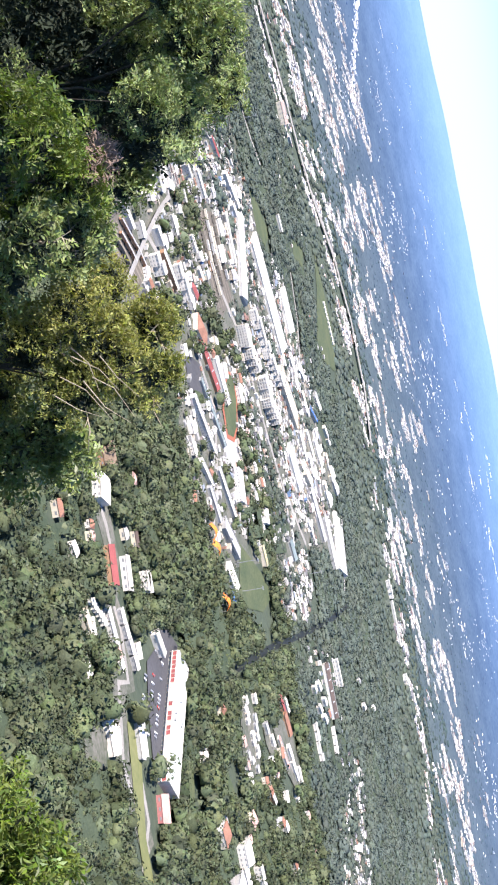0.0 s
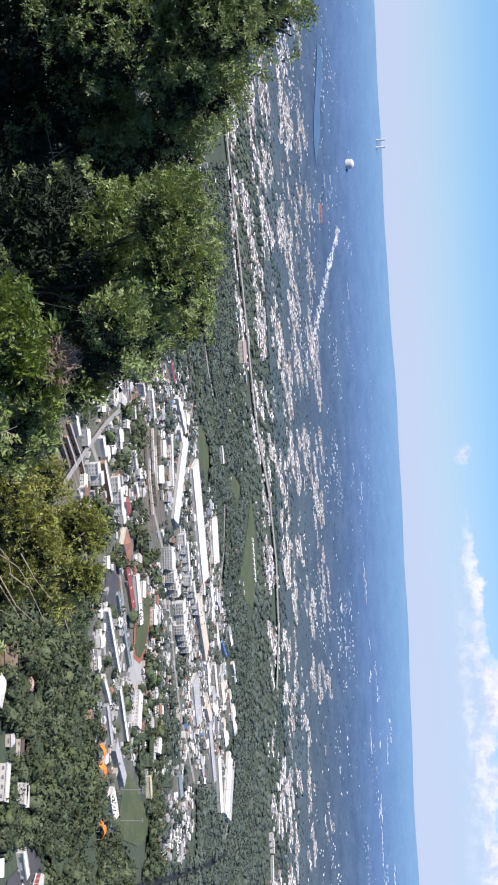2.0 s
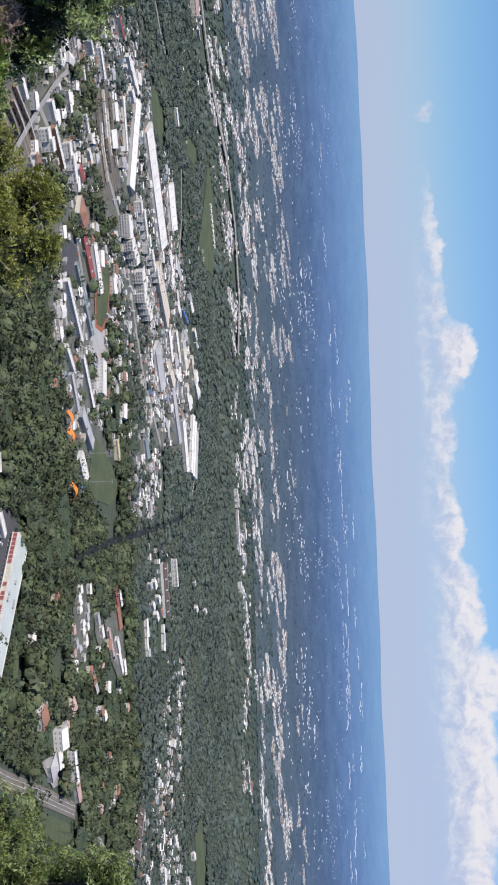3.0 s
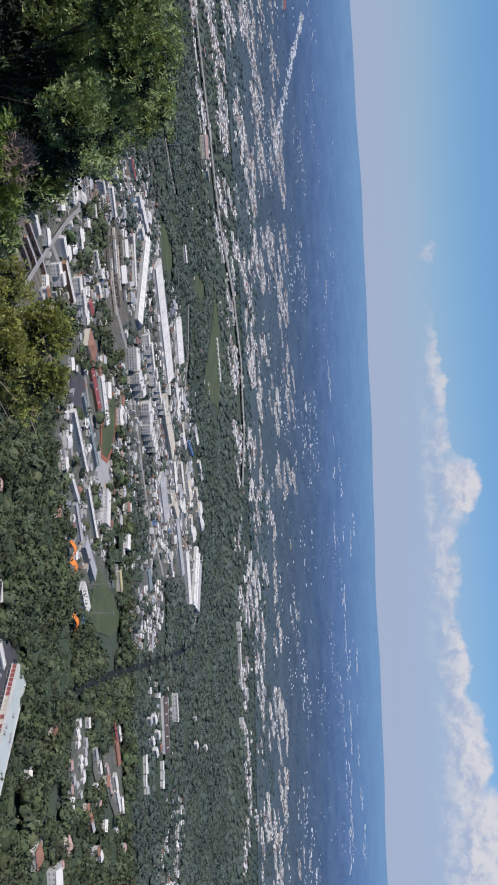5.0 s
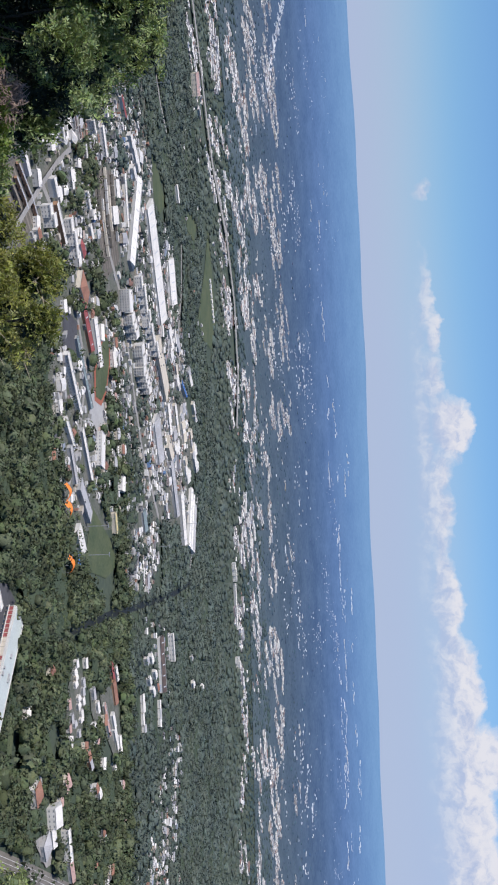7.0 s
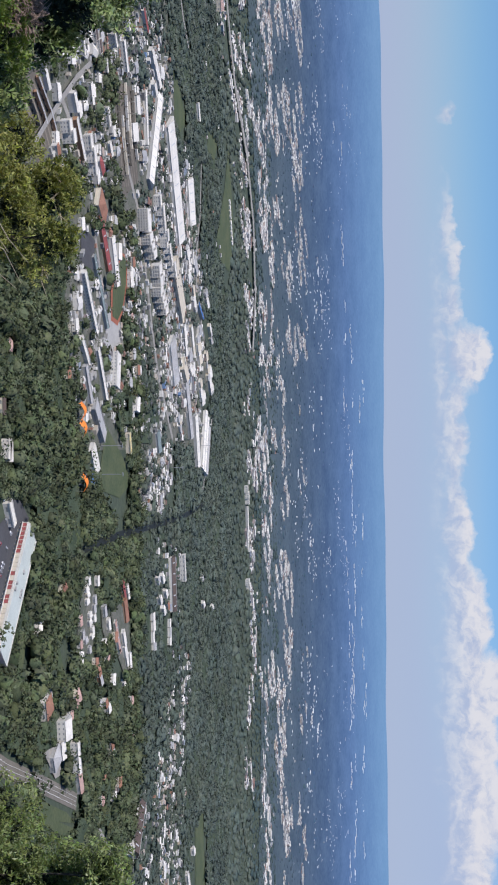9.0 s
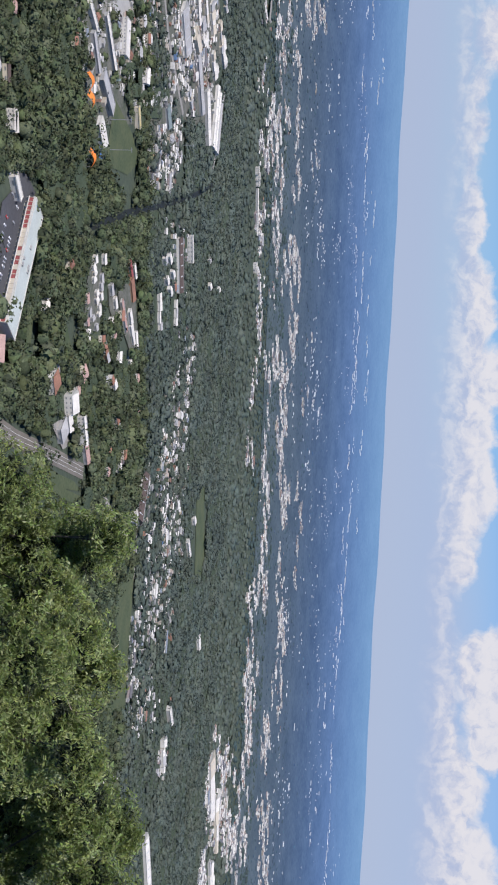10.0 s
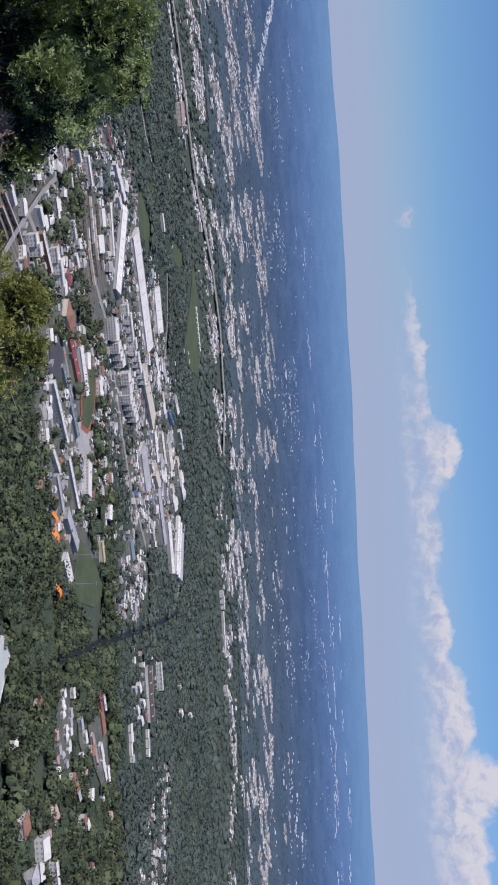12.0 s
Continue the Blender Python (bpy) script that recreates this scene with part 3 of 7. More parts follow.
broadleaf("leafy_bush", (0.24, 32.2), [
    (0.43, 28.8, 289.23, 0.6), (0.55, 30.6, 287.5, 0.85), (1.01, 31.38, 288.71, 0.44), (-0.33, 29.5, 287.22, 1.1)
], M_LEAF_MID, "green bush under the yellowish tree", size=0.36, density=7.0, seed=13, category="bush")
broadleaf("broadleaf_tree", (14.39, 27.68), [
    (11.99, 25.08, 291.26, 1.1), (14.1, 26.03, 291.49, 1.44), (14.45, 26.74, 292.56, 1.02), (13.24, 25.24, 293.76, 0.56),
    (15.0, 25.87, 290.41, 1.67), (14.13, 23.94, 292.43, 0.9), (13.16, 26.52, 289.77, 1.1)
], M_LEAF_MID, "green broadleaf tree with drooping sprays", size=0.17, density=4.2, seed=15, droop=0.6)
broadleaf("broadleaf_tree", (16.98, 23.76), [
    (14.26, 21.5, 292.4, 1.44), (14.89, 23.24, 293.17, 1.03), (15.85, 23.57, 293.74, 0.59), (15.96, 21.15, 292.02, 1.48),
    (16.65, 22.38, 292.99, 1.14), (15.85, 20.35, 294.1, 0.54), (15.83, 22.61, 290.43, 1.54)
], M_LEAF_MID, "lush green broadleaf tree below the lookout", size=0.17, density=4.2, seed=17, droop=0.6, bare=2)
broadleaf("broadleaf_tree", (22.68, 22.86), [
    (18.51, 22.06, 293.55, 1.14), (20.0, 23.16, 294.17, 0.71), (20.57, 23.73, 291.45, 1.9), (20.23, 21.47, 293.92, 1.03),
    (21.99, 21.71, 291.07, 1.72), (20.78, 19.94, 293.33, 1.27), (22.57, 20.66, 294.16, 0.71), (23.49, 20.84, 294.76, 0.44),
    (22.51, 19.07, 296.12, 0.44), (23.35, 20.23, 295.29, 0.36), (21.83, 18.78, 292.3, 1.47), (23.15, 20.01, 292.93, 0.85),
    (21.08, 23.27, 289.26, 1.75), (21.93, 19.74, 290.53, 1.65)
], M_LEAF_MID, "spreading green tree with a bare branch", size=0.17, density=4.2, seed=19, droop=0.6, bare=3, boughs=(((18.75, 18.73, 291.66), (19.03, 18.45, 293.0), (19.38, 18.08, 294.38)),))
broadleaf("leafy_bush", (11.9, 33.13), [
    (10.49, 30.02, 285.48, 1.03), (12.01, 31.38, 285.42, 0.94), (10.27, 32.83, 284.04, 0.64), (12.06, 30.18, 285.05, 1.21)
], M_LEAF_LIGHT, "bright green bush on the slope", size=0.40, density=7.0, seed=21, category="bush")
def dead_bush(x, y, z, r, seed=4):
    """A ball of dry twigs, with a few long ones that stick out."""
    rng = np.random.default_rng(seed)
    top = tagged(empty("dead_bush", x, y, z - r), "dry brown leafless bush among the green", "bush")
    stem = Vector((0.25, 0.2, height(x, y) - z + r))
    bm = bmesh.new()
    tube(bm, [stem, (0.1, 0.05, -1.0), (0, 0, r * 0.5)], [0.05, 0.035, 0.02], 6)
    part("stem", bm, M_DEAD, top)
    for k in range(110):
        w = Vector(rng.normal(size=3)).normalized()
        a = Vector((0, 0, r * 0.5))
        b = a + w * r * rng.uniform(0.35, 0.9)
        c = b + (w + Vector(rng.normal(size=3)) * 0.7).normalized() * r * 0.35
        p = [a + w * r * 0.1, b, c, c + (Vector(rng.normal(size=3)) * 0.6 - w * 0.4 + Vector((0, 0, -0.7))).normalized() * r * rng.uniform(0.25, 0.6)]
        bm = bmesh.new()
        tube(bm, p, [0.011, 0.010, 0.008, 0.004], 3)
        for _ in range(5):
            q = p[1].lerp(p[3], rng.uniform(0.1, 0.9))
            tube(bm, [q, q + Vector(rng.normal(size=3)) * r * 0.25], [0.008, 0.004], 3)
        part("twig", bm, M_DEAD, top)
    for k in range(4):
        w = Vector((0.5 + 0.3 * k, 0.2, 0.75 - 0.22 * k)).normalized()
        bm = bmesh.new()
        tube(bm, [(0, 0, r * 0.4), w * r * 0.9, w * r * 1.25 + Vector((0.1, 0, 0.05 * k))], [0.012, 0.009, 0.004], 5)
        part("bare_branch", bm, M_PALE_BARK, top, "pale dry branch")
    return top


dead_bush(-4.74, 23.3, 293.71, 0.48)

# ---- woods and far town ----
TAKEN = []          # spots where no tree may stand: x, y, half length, half width, turn


def keep_off(x, y, hl, hw, turn=0.0, margin=3.0, shy=False):
    TAKEN.append((x, y, hl + margin, hw + margin, radians(turn), shy))


def free_of_taken(X, Y, clear=(0,)):
    """Which spots are free; clear: how far the open ground in front of a building or field reaches towards the hill."""
    ok = np.ones(len(X), bool)
    R = np.hypot(X, Y)
    for ahead in clear:
        XX, YY = X * (1 + ahead / R), Y * (1 + ahead / R)
        for x, y, hl, hw, t, shy in TAKEN:
            if shy and ahead:
                continue
            dx, dy = XX - x, YY - y
            u, v = dx * math.cos(t) + dy * math.sin(t), -dx * math.sin(t) + dy * math.cos(t)
            ok &= ~((np.abs(u) < hl) & (np.abs(v) < hw))
    return ok


def patchy(X, Y, scale, seed):
    """Smooth noise 0..1 over the plan."""
    r = np.random.default_rng(seed)
    out = np.zeros(len(X))
    for _ in range(9):
        a, k, p = r.uniform(0, math.tau), r.uniform(0.5, 1.6) * math.tau / scale, r.uniform(0, math.tau)
        out += np.sin((X * math.cos(a) + Y * math.sin(a)) * k + p)
    return 1 / (1 + np.exp(-out * 0.75))


def sector_grid(r0, r1, step, b0, b1, seed):
    """Jittered spots over a sector of the plan."""
    r = np.random.default_rng(seed)
    X, Y = np.meshgrid(np.arange(-r1, r1, step), np.arange(0, r1, step))
    X = X.ravel() + r.uniform(-0.45, 0.45, X.size) * step
    Y = Y.ravel() + r.uniform(-0.45, 0.45, Y.size) * step
    R, B = np.hypot(X, Y), np.degrees(np.arctan2(X, Y))
    k = (R > r0) & (R < r1) & (B > b0) & (B < b1)
    return X[k], Y[k]


# how thickly the trees stand: bearing from, to, distance from, to, share
THIN = [(-13, -3, 900, 1860, 0.45), (-3, 2.5, 1150, 1960, 0.42), (2.5, 8.5, 1150, 1360, 0.5), (2.5, 8.5, 1360, 1640, 0.65), (2.5, 8.5, 1640, 2130, 0.2),
        (8.5, 11.5, 1480, 1760, 0.25), (20, 34, 1540, 1900, 0.6), (-31, -13, 1000, 2150, 0.45), (-4, 1.5, 2130, 2420, 0.8), (34, 52, 1500, 1800, 0.7)]


def tree_share(X, Y):
    R, B = np.hypot(X, Y), np.degrees(np.arctan2(X, Y))
    s = np.full(len(X), 0.97)
    for b0, b1, r0, r1, v in THIN:
        s = np.where((B > b0) & (B < b1) & (R > r0) & (R < r1), v, s)
    return s


def ball(sub):
    bm = bmesh.new()
    bmesh.ops.create_icosphere(bm, subdivisions=sub, radius=1.0)
    V = np.array([v.co[:] for v in bm.verts])
    F = np.array([[v.index for v in f.verts] for f in bm.faces])
    bm.free()
    return V, F


def leafy_crown(rng, clumps, clump, tall=0.85):
    """A small crown for the woods: an uneven core and loose leaf clumps gathered on a few boughs, radius about 1, standing on z = 0."""
    V, T = ball(1)
    off = rng.uniform(-50, 50, 3)
    V = np.array([v * (0.70 + 0.40 * noise.noise(Vector(v * 1.5 + off)) + 0.25 * noise.noise(Vector(v * 3.4 + off))) for v in V]) * [1, 1, tall] + [0, 0, tall * 1.1]
    keep = T[V[T][:, :, 2].mean(1) > tall * 0.7]
    used = np.unique(keep)
    VV, FF, n = [V[used]], [np.searchsorted(used, keep)], len(used)
    low = min(1.0, tall / 0.6)
    boughs = rng.normal(size=(7, 3)) * [0.46, 0.46, 0.24 * low] + [0, 0, tall * 1.2]
    for _ in range(clumps):
        d = rng.normal(size=3)
        d[2] = abs(d[2]) * 1.2 - 0.35
        d /= np.linalg.norm(d)
        c = boughs[rng.integers(7)] + d * [1, 1, low] * rng.uniform(0.34, 0.60)
        nrm = d + rng.normal(size=3) * 0.14
        nrm /= np.linalg.norm(nrm)
        a = np.cross(nrm, rng.normal(size=3))
        a /= np.linalg.norm(a)
        b = np.cross(nrm, a)
        s = clump * rng.uniform(0.55, 1.35)
        VV.append(np.array([c + a * s, c - a * s * 0.6 + b * s * 0.9 + nrm * s * 0.2, c - a * s * 0.5 - b * s]))
        FF.append(np.array([[0, 1, 2]]) + n)
        n += 3
    return np.concatenate(VV), np.concatenate(FF)


def flat_crown(rng):
    """A clump of far trees seen from above: a low uneven mound."""
    V, F = leafy_crown(rng, 0, 0.3)
    return (V - [0, 0, 0.5]) * [1, 1, 0.5], F


def woods(name, r0, r1, step, seed, shapes, material, label, size, share=None, clear=(0, 9, 18), bearings=(-31, 61)):
    X, Y = sector_grid(r0, r1, step, *bearings, seed)
    rng = np.random.default_rng(seed + 100)
    keep = free_of_taken(X, Y, clear) & (rng.random(len(X)) < (share or tree_share)(X, Y))
    X, Y = X[keep], Y[keep]
    spots = np.stack([X, Y, land(X, Y) - 0.5], -1)
    sizes = size * (0.55 + 0.95 * rng.random(len(X)) ** 1.6) * (0.7 + 0.6 * patchy(X, Y, 120, seed))
    ways = np.tile([0.0, 0.0, 1.0], (len(X), 1)) + rng.normal(size=(len(X), 3)) * 0.06
    V, F = scatter(shapes, spots, ways, sizes, rng)
    return tagged(solid(name, V, F, material, smooth=True), label, "woods", kind="stuff")


def undergrowth():
    """Bushes and low boughs that close the canopy under the crowns."""
    r, a = np.arange(565, 2400, 8.0), np.radians(np.arange(-16, 58, 0.3))
    R, A = np.meshgrid(r, a, indexing="ij")
    X, Y = (R * np.sin(A)).ravel(), (R * np.cos(A)).ravel()
    thick = free_of_taken(X, Y, (-6, 0, 6, 12, 18)) & (tree_share(X, Y) > 0.6)
    rng = np.random.default_rng(66)
    V = np.stack([X, Y, (3.2 + 3.0 * patchy(X, Y, 26, 67) + rng.uniform(-1.2, 1.2, len(X))) * np.where(np.hypot(X, Y) > 1450, 0.45, 1.0)], -1)
    na = len(a)
    i, j = np.meshgrid(np.arange(len(r) - 1), np.arange(na - 1), indexing="ij")
    Q = np.stack([i * na + j, i * na + j + 1, (i + 1) * na + j + 1, (i + 1) * na + j], -1).reshape(-1, 4)
    Q = Q[thick[Q].all(1)]
    tagged(solid("undergrowth", V, Q[:, ::-1], M_UNDERGROWTH, smooth=True), "low bushes and boughs under the trees", "woods", kind="stuff")


def plant_woods():
    undergrowth()
    rng = np.random.default_rng(8)
    near = [leafy_crown(rng, 78, 0.145, 0.75) for _ in range(11)]
    mid = [leafy_crown(rng, 50, 0.160, 0.62) for _ in range(9)]
    thin = [leafy_crown(rng, 14, 0.17, 0.34) for _ in range(9)]
    far = [flat_crown(rng) for _ in range(5)]
    woods("woods", 560, 1080, 9.0, 31, near, M_WOOD_NEAR, "dense green woods on the valley floor", 7.6, None, (0, 9, 18), (-8, 58))
    woods("woods", 1080, 1500, 9.2, 32, mid, M_WOOD_NEAR, "dense green woods between the houses", 7.2, None, (0, 11, 22), (-16, 58))
    # each farther belt takes a leaf colour with more haze painted in
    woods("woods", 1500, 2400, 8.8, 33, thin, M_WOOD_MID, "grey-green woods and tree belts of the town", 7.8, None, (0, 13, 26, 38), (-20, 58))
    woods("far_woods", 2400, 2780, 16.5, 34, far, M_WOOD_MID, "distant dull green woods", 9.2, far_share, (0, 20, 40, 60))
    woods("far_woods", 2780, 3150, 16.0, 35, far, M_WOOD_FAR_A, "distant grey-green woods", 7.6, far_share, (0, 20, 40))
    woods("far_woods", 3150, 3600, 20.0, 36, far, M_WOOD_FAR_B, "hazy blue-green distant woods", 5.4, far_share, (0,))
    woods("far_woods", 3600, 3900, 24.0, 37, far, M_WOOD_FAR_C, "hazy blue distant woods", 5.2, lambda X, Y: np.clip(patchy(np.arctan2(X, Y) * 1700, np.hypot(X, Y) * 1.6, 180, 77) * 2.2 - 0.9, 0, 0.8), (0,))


# the far districts: bearing from, to, dip below the skyline from, to (degrees), share built
DISTRICTS = [(-31, -8, 2.9, 7.2, 0.49), (-8, -3, 3.1, 6.7, 0.48), (-3, 5, 4.5, 6.4, 0.50), (-3, 5, 3.2, 4.5, 0.40), (5, 13, 4.4, 6.4, 0.47), (13, 24, 5.9, 6.3, 0.45),
             (13, 25, 4.1, 5.7, 0.46), (24, 36, 5.0, 6.0, 0.44), (24, 36, 4.0, 4.7, 0.52), (36, 61, 5.0, 7.3, 0.50), (34, 61, 4.0, 5.0, 0.40), (5, 30, 3.1, 4.1, 0.26)]


def town_share(X, Y):
    """How thickly the far town is built, 0..1."""
    R, B = np.hypot(X, Y), np.degrees(np.arctan2(X, Y))
    dip = 7.125 * (1 - (R - BEND) / 2450)
    dense = np.zeros(len(X))
    for b0, b1, d0, d1, v in DISTRICTS:
        soft = np.clip(np.minimum(np.minimum(B - b0 + 0.5, b1 - B + 0.5) / 1.0, np.minimum(dip - d0 + 0.15, d1 - dip + 0.15) / 0.3), 0, 1)
        dense = np.maximum(dense, v * soft)
    streak = patchy(B * 40, dip * 170, 150, 71) * 0.5 + patchy(B * 40, dip * 420, 75, 72) * 0.5
    return np.clip((streak - (1 - dense)) * 5.0, 0, 0.95) * (dense > 0.05)


def far_share(X, Y):
    return np.clip(1.0 - 1.15 * town_share(X, Y), 0.06, 1)


def joined_houses(name, X, Y, label, seed, big_share=0.12, scale=1.0, lean=0.5, small=None, paints=None):
    """Houses and halls past counting: plain walls with ridged roofs, in two meshes."""
    rng = np.random.default_rng(seed)
    n = len(X)
    big = rng.random(n) < big_share
    scale = scale * (np.ones(n) if small is None else small)
    l = np.where(big, rng.uniform(9, 22, n), rng.uniform(3, 6.2, n)) * scale
    w = np.where(big, rng.uniform(6, 12, n), rng.uniform(3.5, 5.5, n)) * scale
    h = np.where(big, rng.uniform(5, 9, n), rng.uniform(3.2, 6, n)) * scale
    turn = np.arctan2(X, Y) * -1 + np.round(rng.normal(size=n)) * lean + rng.normal(size=n) * 0.08
    Z = land(X, Y) - 1.0
    c, s = np.cos(turn), np.sin(turn)

    def put(u, v, z):
        return np.stack([X + u * c - v * s, Y + u * s + v * c, Z + z], -1)

    W = np.stack([put(-l, -w, 0), put(l, -w, 0), put(l, w, 0), put(-l, w, 0), put(-l, -w, h), put(l, -w, h), put(l, w, h), put(-l, w, h)], 1)
    wf = np.array([[0, 1, 5, 4], [1, 2, 6, 5], [2, 3, 7, 6], [3, 0, 4, 7]])
    rise = np.where(big, 1.2, 1.8) * scale
    R = np.stack([put(-l - .5, -w - .5, h), put(l + .5, -w - .5, h), put(l + .5, w + .5, h), put(-l - .5, w + .5, h), put(-l - .5, 0 * w, h + rise), put(l + .5, 0 * w, h + rise)], 1)
    rf = np.array([[0, 1, 5, 4], [2, 3, 4, 5]])
    k = np.arange(n)[:, None, None]
    mid = np.array([X.mean(), Y.mean(), 0])
    top = tagged(empty(name, *mid), label, "town", kind="stuff")
    wall, roof = paints or (M_TOWN_WALL, M_TOWN_ROOF)
    for nm, V, F, m, q in (("walls", W, wf, wall, 8), ("roofs", R, rf, roof, 6)):
        tagged(solid(nm, V.reshape(-1, 3) - mid, (F[None] + k * q).reshape(-1, 4), m, top), kind="stuff")


def far_town():
    """The plain climbs instead of running on for miles, so its houses shrink as they would with the distance."""
    for r0, r1, step, seed, lab in ((2380, 2900, 8.0, 51, "white and grey houses beyond the woods"), (2900, 3300, 7.4, 52, "pale houses of the distant town"),
                                    (3300, 3700, 7.0, 53, "pale specks of the distant town")):
        X, Y = sector_grid(r0, r1, step, -31, 61, seed)
        rng = np.random.default_rng(seed + 9)
        keep = (rng.random(len(X)) < town_share(X, Y)) & free_of_taken(X, Y)
        X, Y = X[keep], Y[keep]
        dip = np.radians(np.clip(7.125 * (1 - (np.hypot(X, Y) - BEND) / 2450), 0.5, 7.2))
        joined_houses("far_town", X, Y, lab, seed, 0.06, 0.68, 0.5, np.clip(np.hypot(X, Y) * np.tan(dip) / 300, 0.34, 1))
    # gravel works: a slanting band of pale sheds and heaps
    rng = np.random.default_rng(91)
    a, b = (np.array(p, float) for p in GRAVEL_WORKS)
    u = rng.random(330)
    side = np.array([-(b - a)[1], (b - a)[0]]) / np.linalg.norm(b - a)
    P = a + (b - a) * u[:, None] + side * (rng.normal(size=330) * 13 * (1.2 - 0.5 * u))[:, None]
    joined_houses("gravel_works", P[:, 0], P[:, 1], "pale sheds and heaps of a gravel works", 92, 0.1, 0.55, 0.12, None, (M_FAR_PAINT, M_FAR_PAINT))
    # villages and glasshouses far out, in loose rows
    X, Y = sector_grid(3350, 4660, 15.0, -31, 61, 54)
    B, R = np.degrees(np.arctan2(X, Y)), np.hypot(X, Y)
    rows = patchy(B * 30, R * 1.7, 120, 81) * 0.55 + patchy(B * 30, R * 0.6, 260, 82) * 0.45
    fade = np.clip((4660 - R) / 260, 0, 1)
    rng = np.random.default_rng(63)
    keep = (rng.random(len(X)) < np.clip((rows - 0.64) * 2.6, 0.016, 0.6) * fade) & free_of_taken(X, Y)
    X, Y, R = X[keep], Y[keep], R[keep]
    joined_houses("far_town", X, Y, "far specks of white houses", 54, 0.05, 0.5, 0.12, np.clip((5600 - R) / 1900, 0.5, 1), (M_FAR_PAINT, M_FAR_PAINT))


FAR_ROWS = [((1244, 4133), (1463, 4084)), ((1098, 4116), (1178, 4114)), ((1496, 4268), (1614, 4237)), ((898, 4290), (997, 4278)), ((495, 4248), (593, 4253)), ((634, 4265), (733, 4267)), ((404, 4506), (526, 4511)), ((576, 3552), (626, 3571)), ((-13, 3832), (88, 3862)), ((106, 3887), (162, 3926)), ((2092, 3728), (2188, 3717)), ((2293, 3425), (2423, 3383)), ((2057, 3694), (2138, 3682)), ((2202, 3637), (2265, 3629)), ((2570, 3091), (2644, 3069)), ((2841, 3214), (2901, 3196)), ((2405, 2130), (2493, 2109)), ((2462, 2136), (2543, 2108)), ((932, 4124), (1057, 4126)), ((1348, 4095), (1504, 4088)), ((-1300, 3699), (-1194, 3748)), ((-1312, 3788), (-1234, 3822)), ((-19, 3985), (72, 4007)), ((-1026, 4071), (-992, 4087)), ((-449, 4110), (-375, 4117))]


def glasshouse_rows():
    """Long broken lines of glasshouse roofs far out on the plain."""
    rng = np.random.default_rng(95)
    B, D = [], []
    for first, last, dip, gap in ((3, 31, 1.44, 0.33), (16, 47, 1.62, 0.42), (-6, 9, 1.75, 0.6), (6, 27, 1.05, 0.62)):
        b = np.arange(first, last, 0.13)
        keep = patchy(b * 60, b * 0, 130, int(dip * 100)) > gap
        B.append(b[keep])
        D.append(dip + 0.05 * np.sin(b[keep] * 0.7 + dip * 9) + rng.normal(size=keep.sum()) * 0.02)
    B, D = np.radians(np.concatenate(B)), np.concatenate(D)
    R = BEND + 2450 * (1 - D / 7.125)
    P = [np.stack([R * np.sin(B), R * np.cos(B)], -1)]
    for a, b in FAR_ROWS:
        a, b = np.array(a, float), np.array(b, float)
        u = np.linspace(0, 1, int(np.linalg.norm(b - a) / 9))
        u = u[patchy(u * 500, u * 0 + a[0], 60, int(a[1])) > 0.3]
        P.append(a + (b - a) * u[:, None] + rng.normal(size=(len(u), 2)) * [2, 9])
    P = np.concatenate(P)
    joined_houses("glasshouses", P[:, 0], P[:, 1], "long white lines of glasshouse roofs on the far plain", 96, 0.6, 0.42, 0.0, None, (M_FAR_PAINT, M_FAR_PAINT))


def mixed_paint(name, tones, rough=0.7):
    """House colours that change from piece to piece; tones: share up to, colour."""
    m = surface(name, (0.5, 0.5, 0.5), rough)
    nt = m.node_tree
    N, L = nt.nodes.new, nt.links.new
    pick, ramp = N("ShaderNodeNewGeometry"), N("ShaderNodeValToRGB")
    ramp.color_ramp.interpolation = "CONSTANT"
    el = ramp.color_ramp.elements
    while len(el) > 1:
        el.remove(el[-1])
    at = 0.0
    for k, (upto, c) in enumerate(tones):
        e = el[0] if k == 0 else el.new(at)
        e.position, e.color = at, (*c, 1)
        at = upto
    L(pick.outputs["Random Per Island"], ramp.inputs[0])
    b = nt.nodes["Principled BSDF"]
    worn = next(n for n in nt.nodes if n.type == "MIX")
    worn.blend_type = "MULTIPLY"
    worn.inputs[6].default_value, worn.inputs[7].default_value = (1, 1, 1, 1), (1, 1, 1, 1)
    grain = N("ShaderNodeMapRange")
    L(next(n for n in nt.nodes if n.type == "TEX_NOISE").outputs[0], grain.inputs[0])
    grain.inputs[3].default_value, grain.inputs[4].default_value = 0.75, 1.2
    worn.inputs[0].default_value = 1.0
    for l in list(worn.inputs[0].links):
        nt.links.remove(l)
    L(ramp.outputs[0], worn.inputs[6])
    L(grain.outputs[0], worn.inputs[7])
    return m


M_TOWN_WALL = mixed_paint("far_town_walls", ((0.52, (0.62, 0.59, 0.54)), (0.70, (0.38, 0.37, 0.35)), (0.8, (0.44, 0.38, 0.30)), (0.92, (0.20, 0.20, 0.22)), (1.0, (0.34, 0.28, 0.27))), 0.8)
M_TOWN_ROOF = mixed_paint("far_town_roofs", ((0.42, (0.69, 0.66, 0.60)), (0.62, (0.40, 0.39, 0.38)), (0.80, (0.17, 0.16, 0.16)), (0.855, (0.26, 0.15, 0.11)), (0.93, (0.38, 0.31, 0.26)), (1.0, (0.24, 0.27, 0.31))), 0.6)
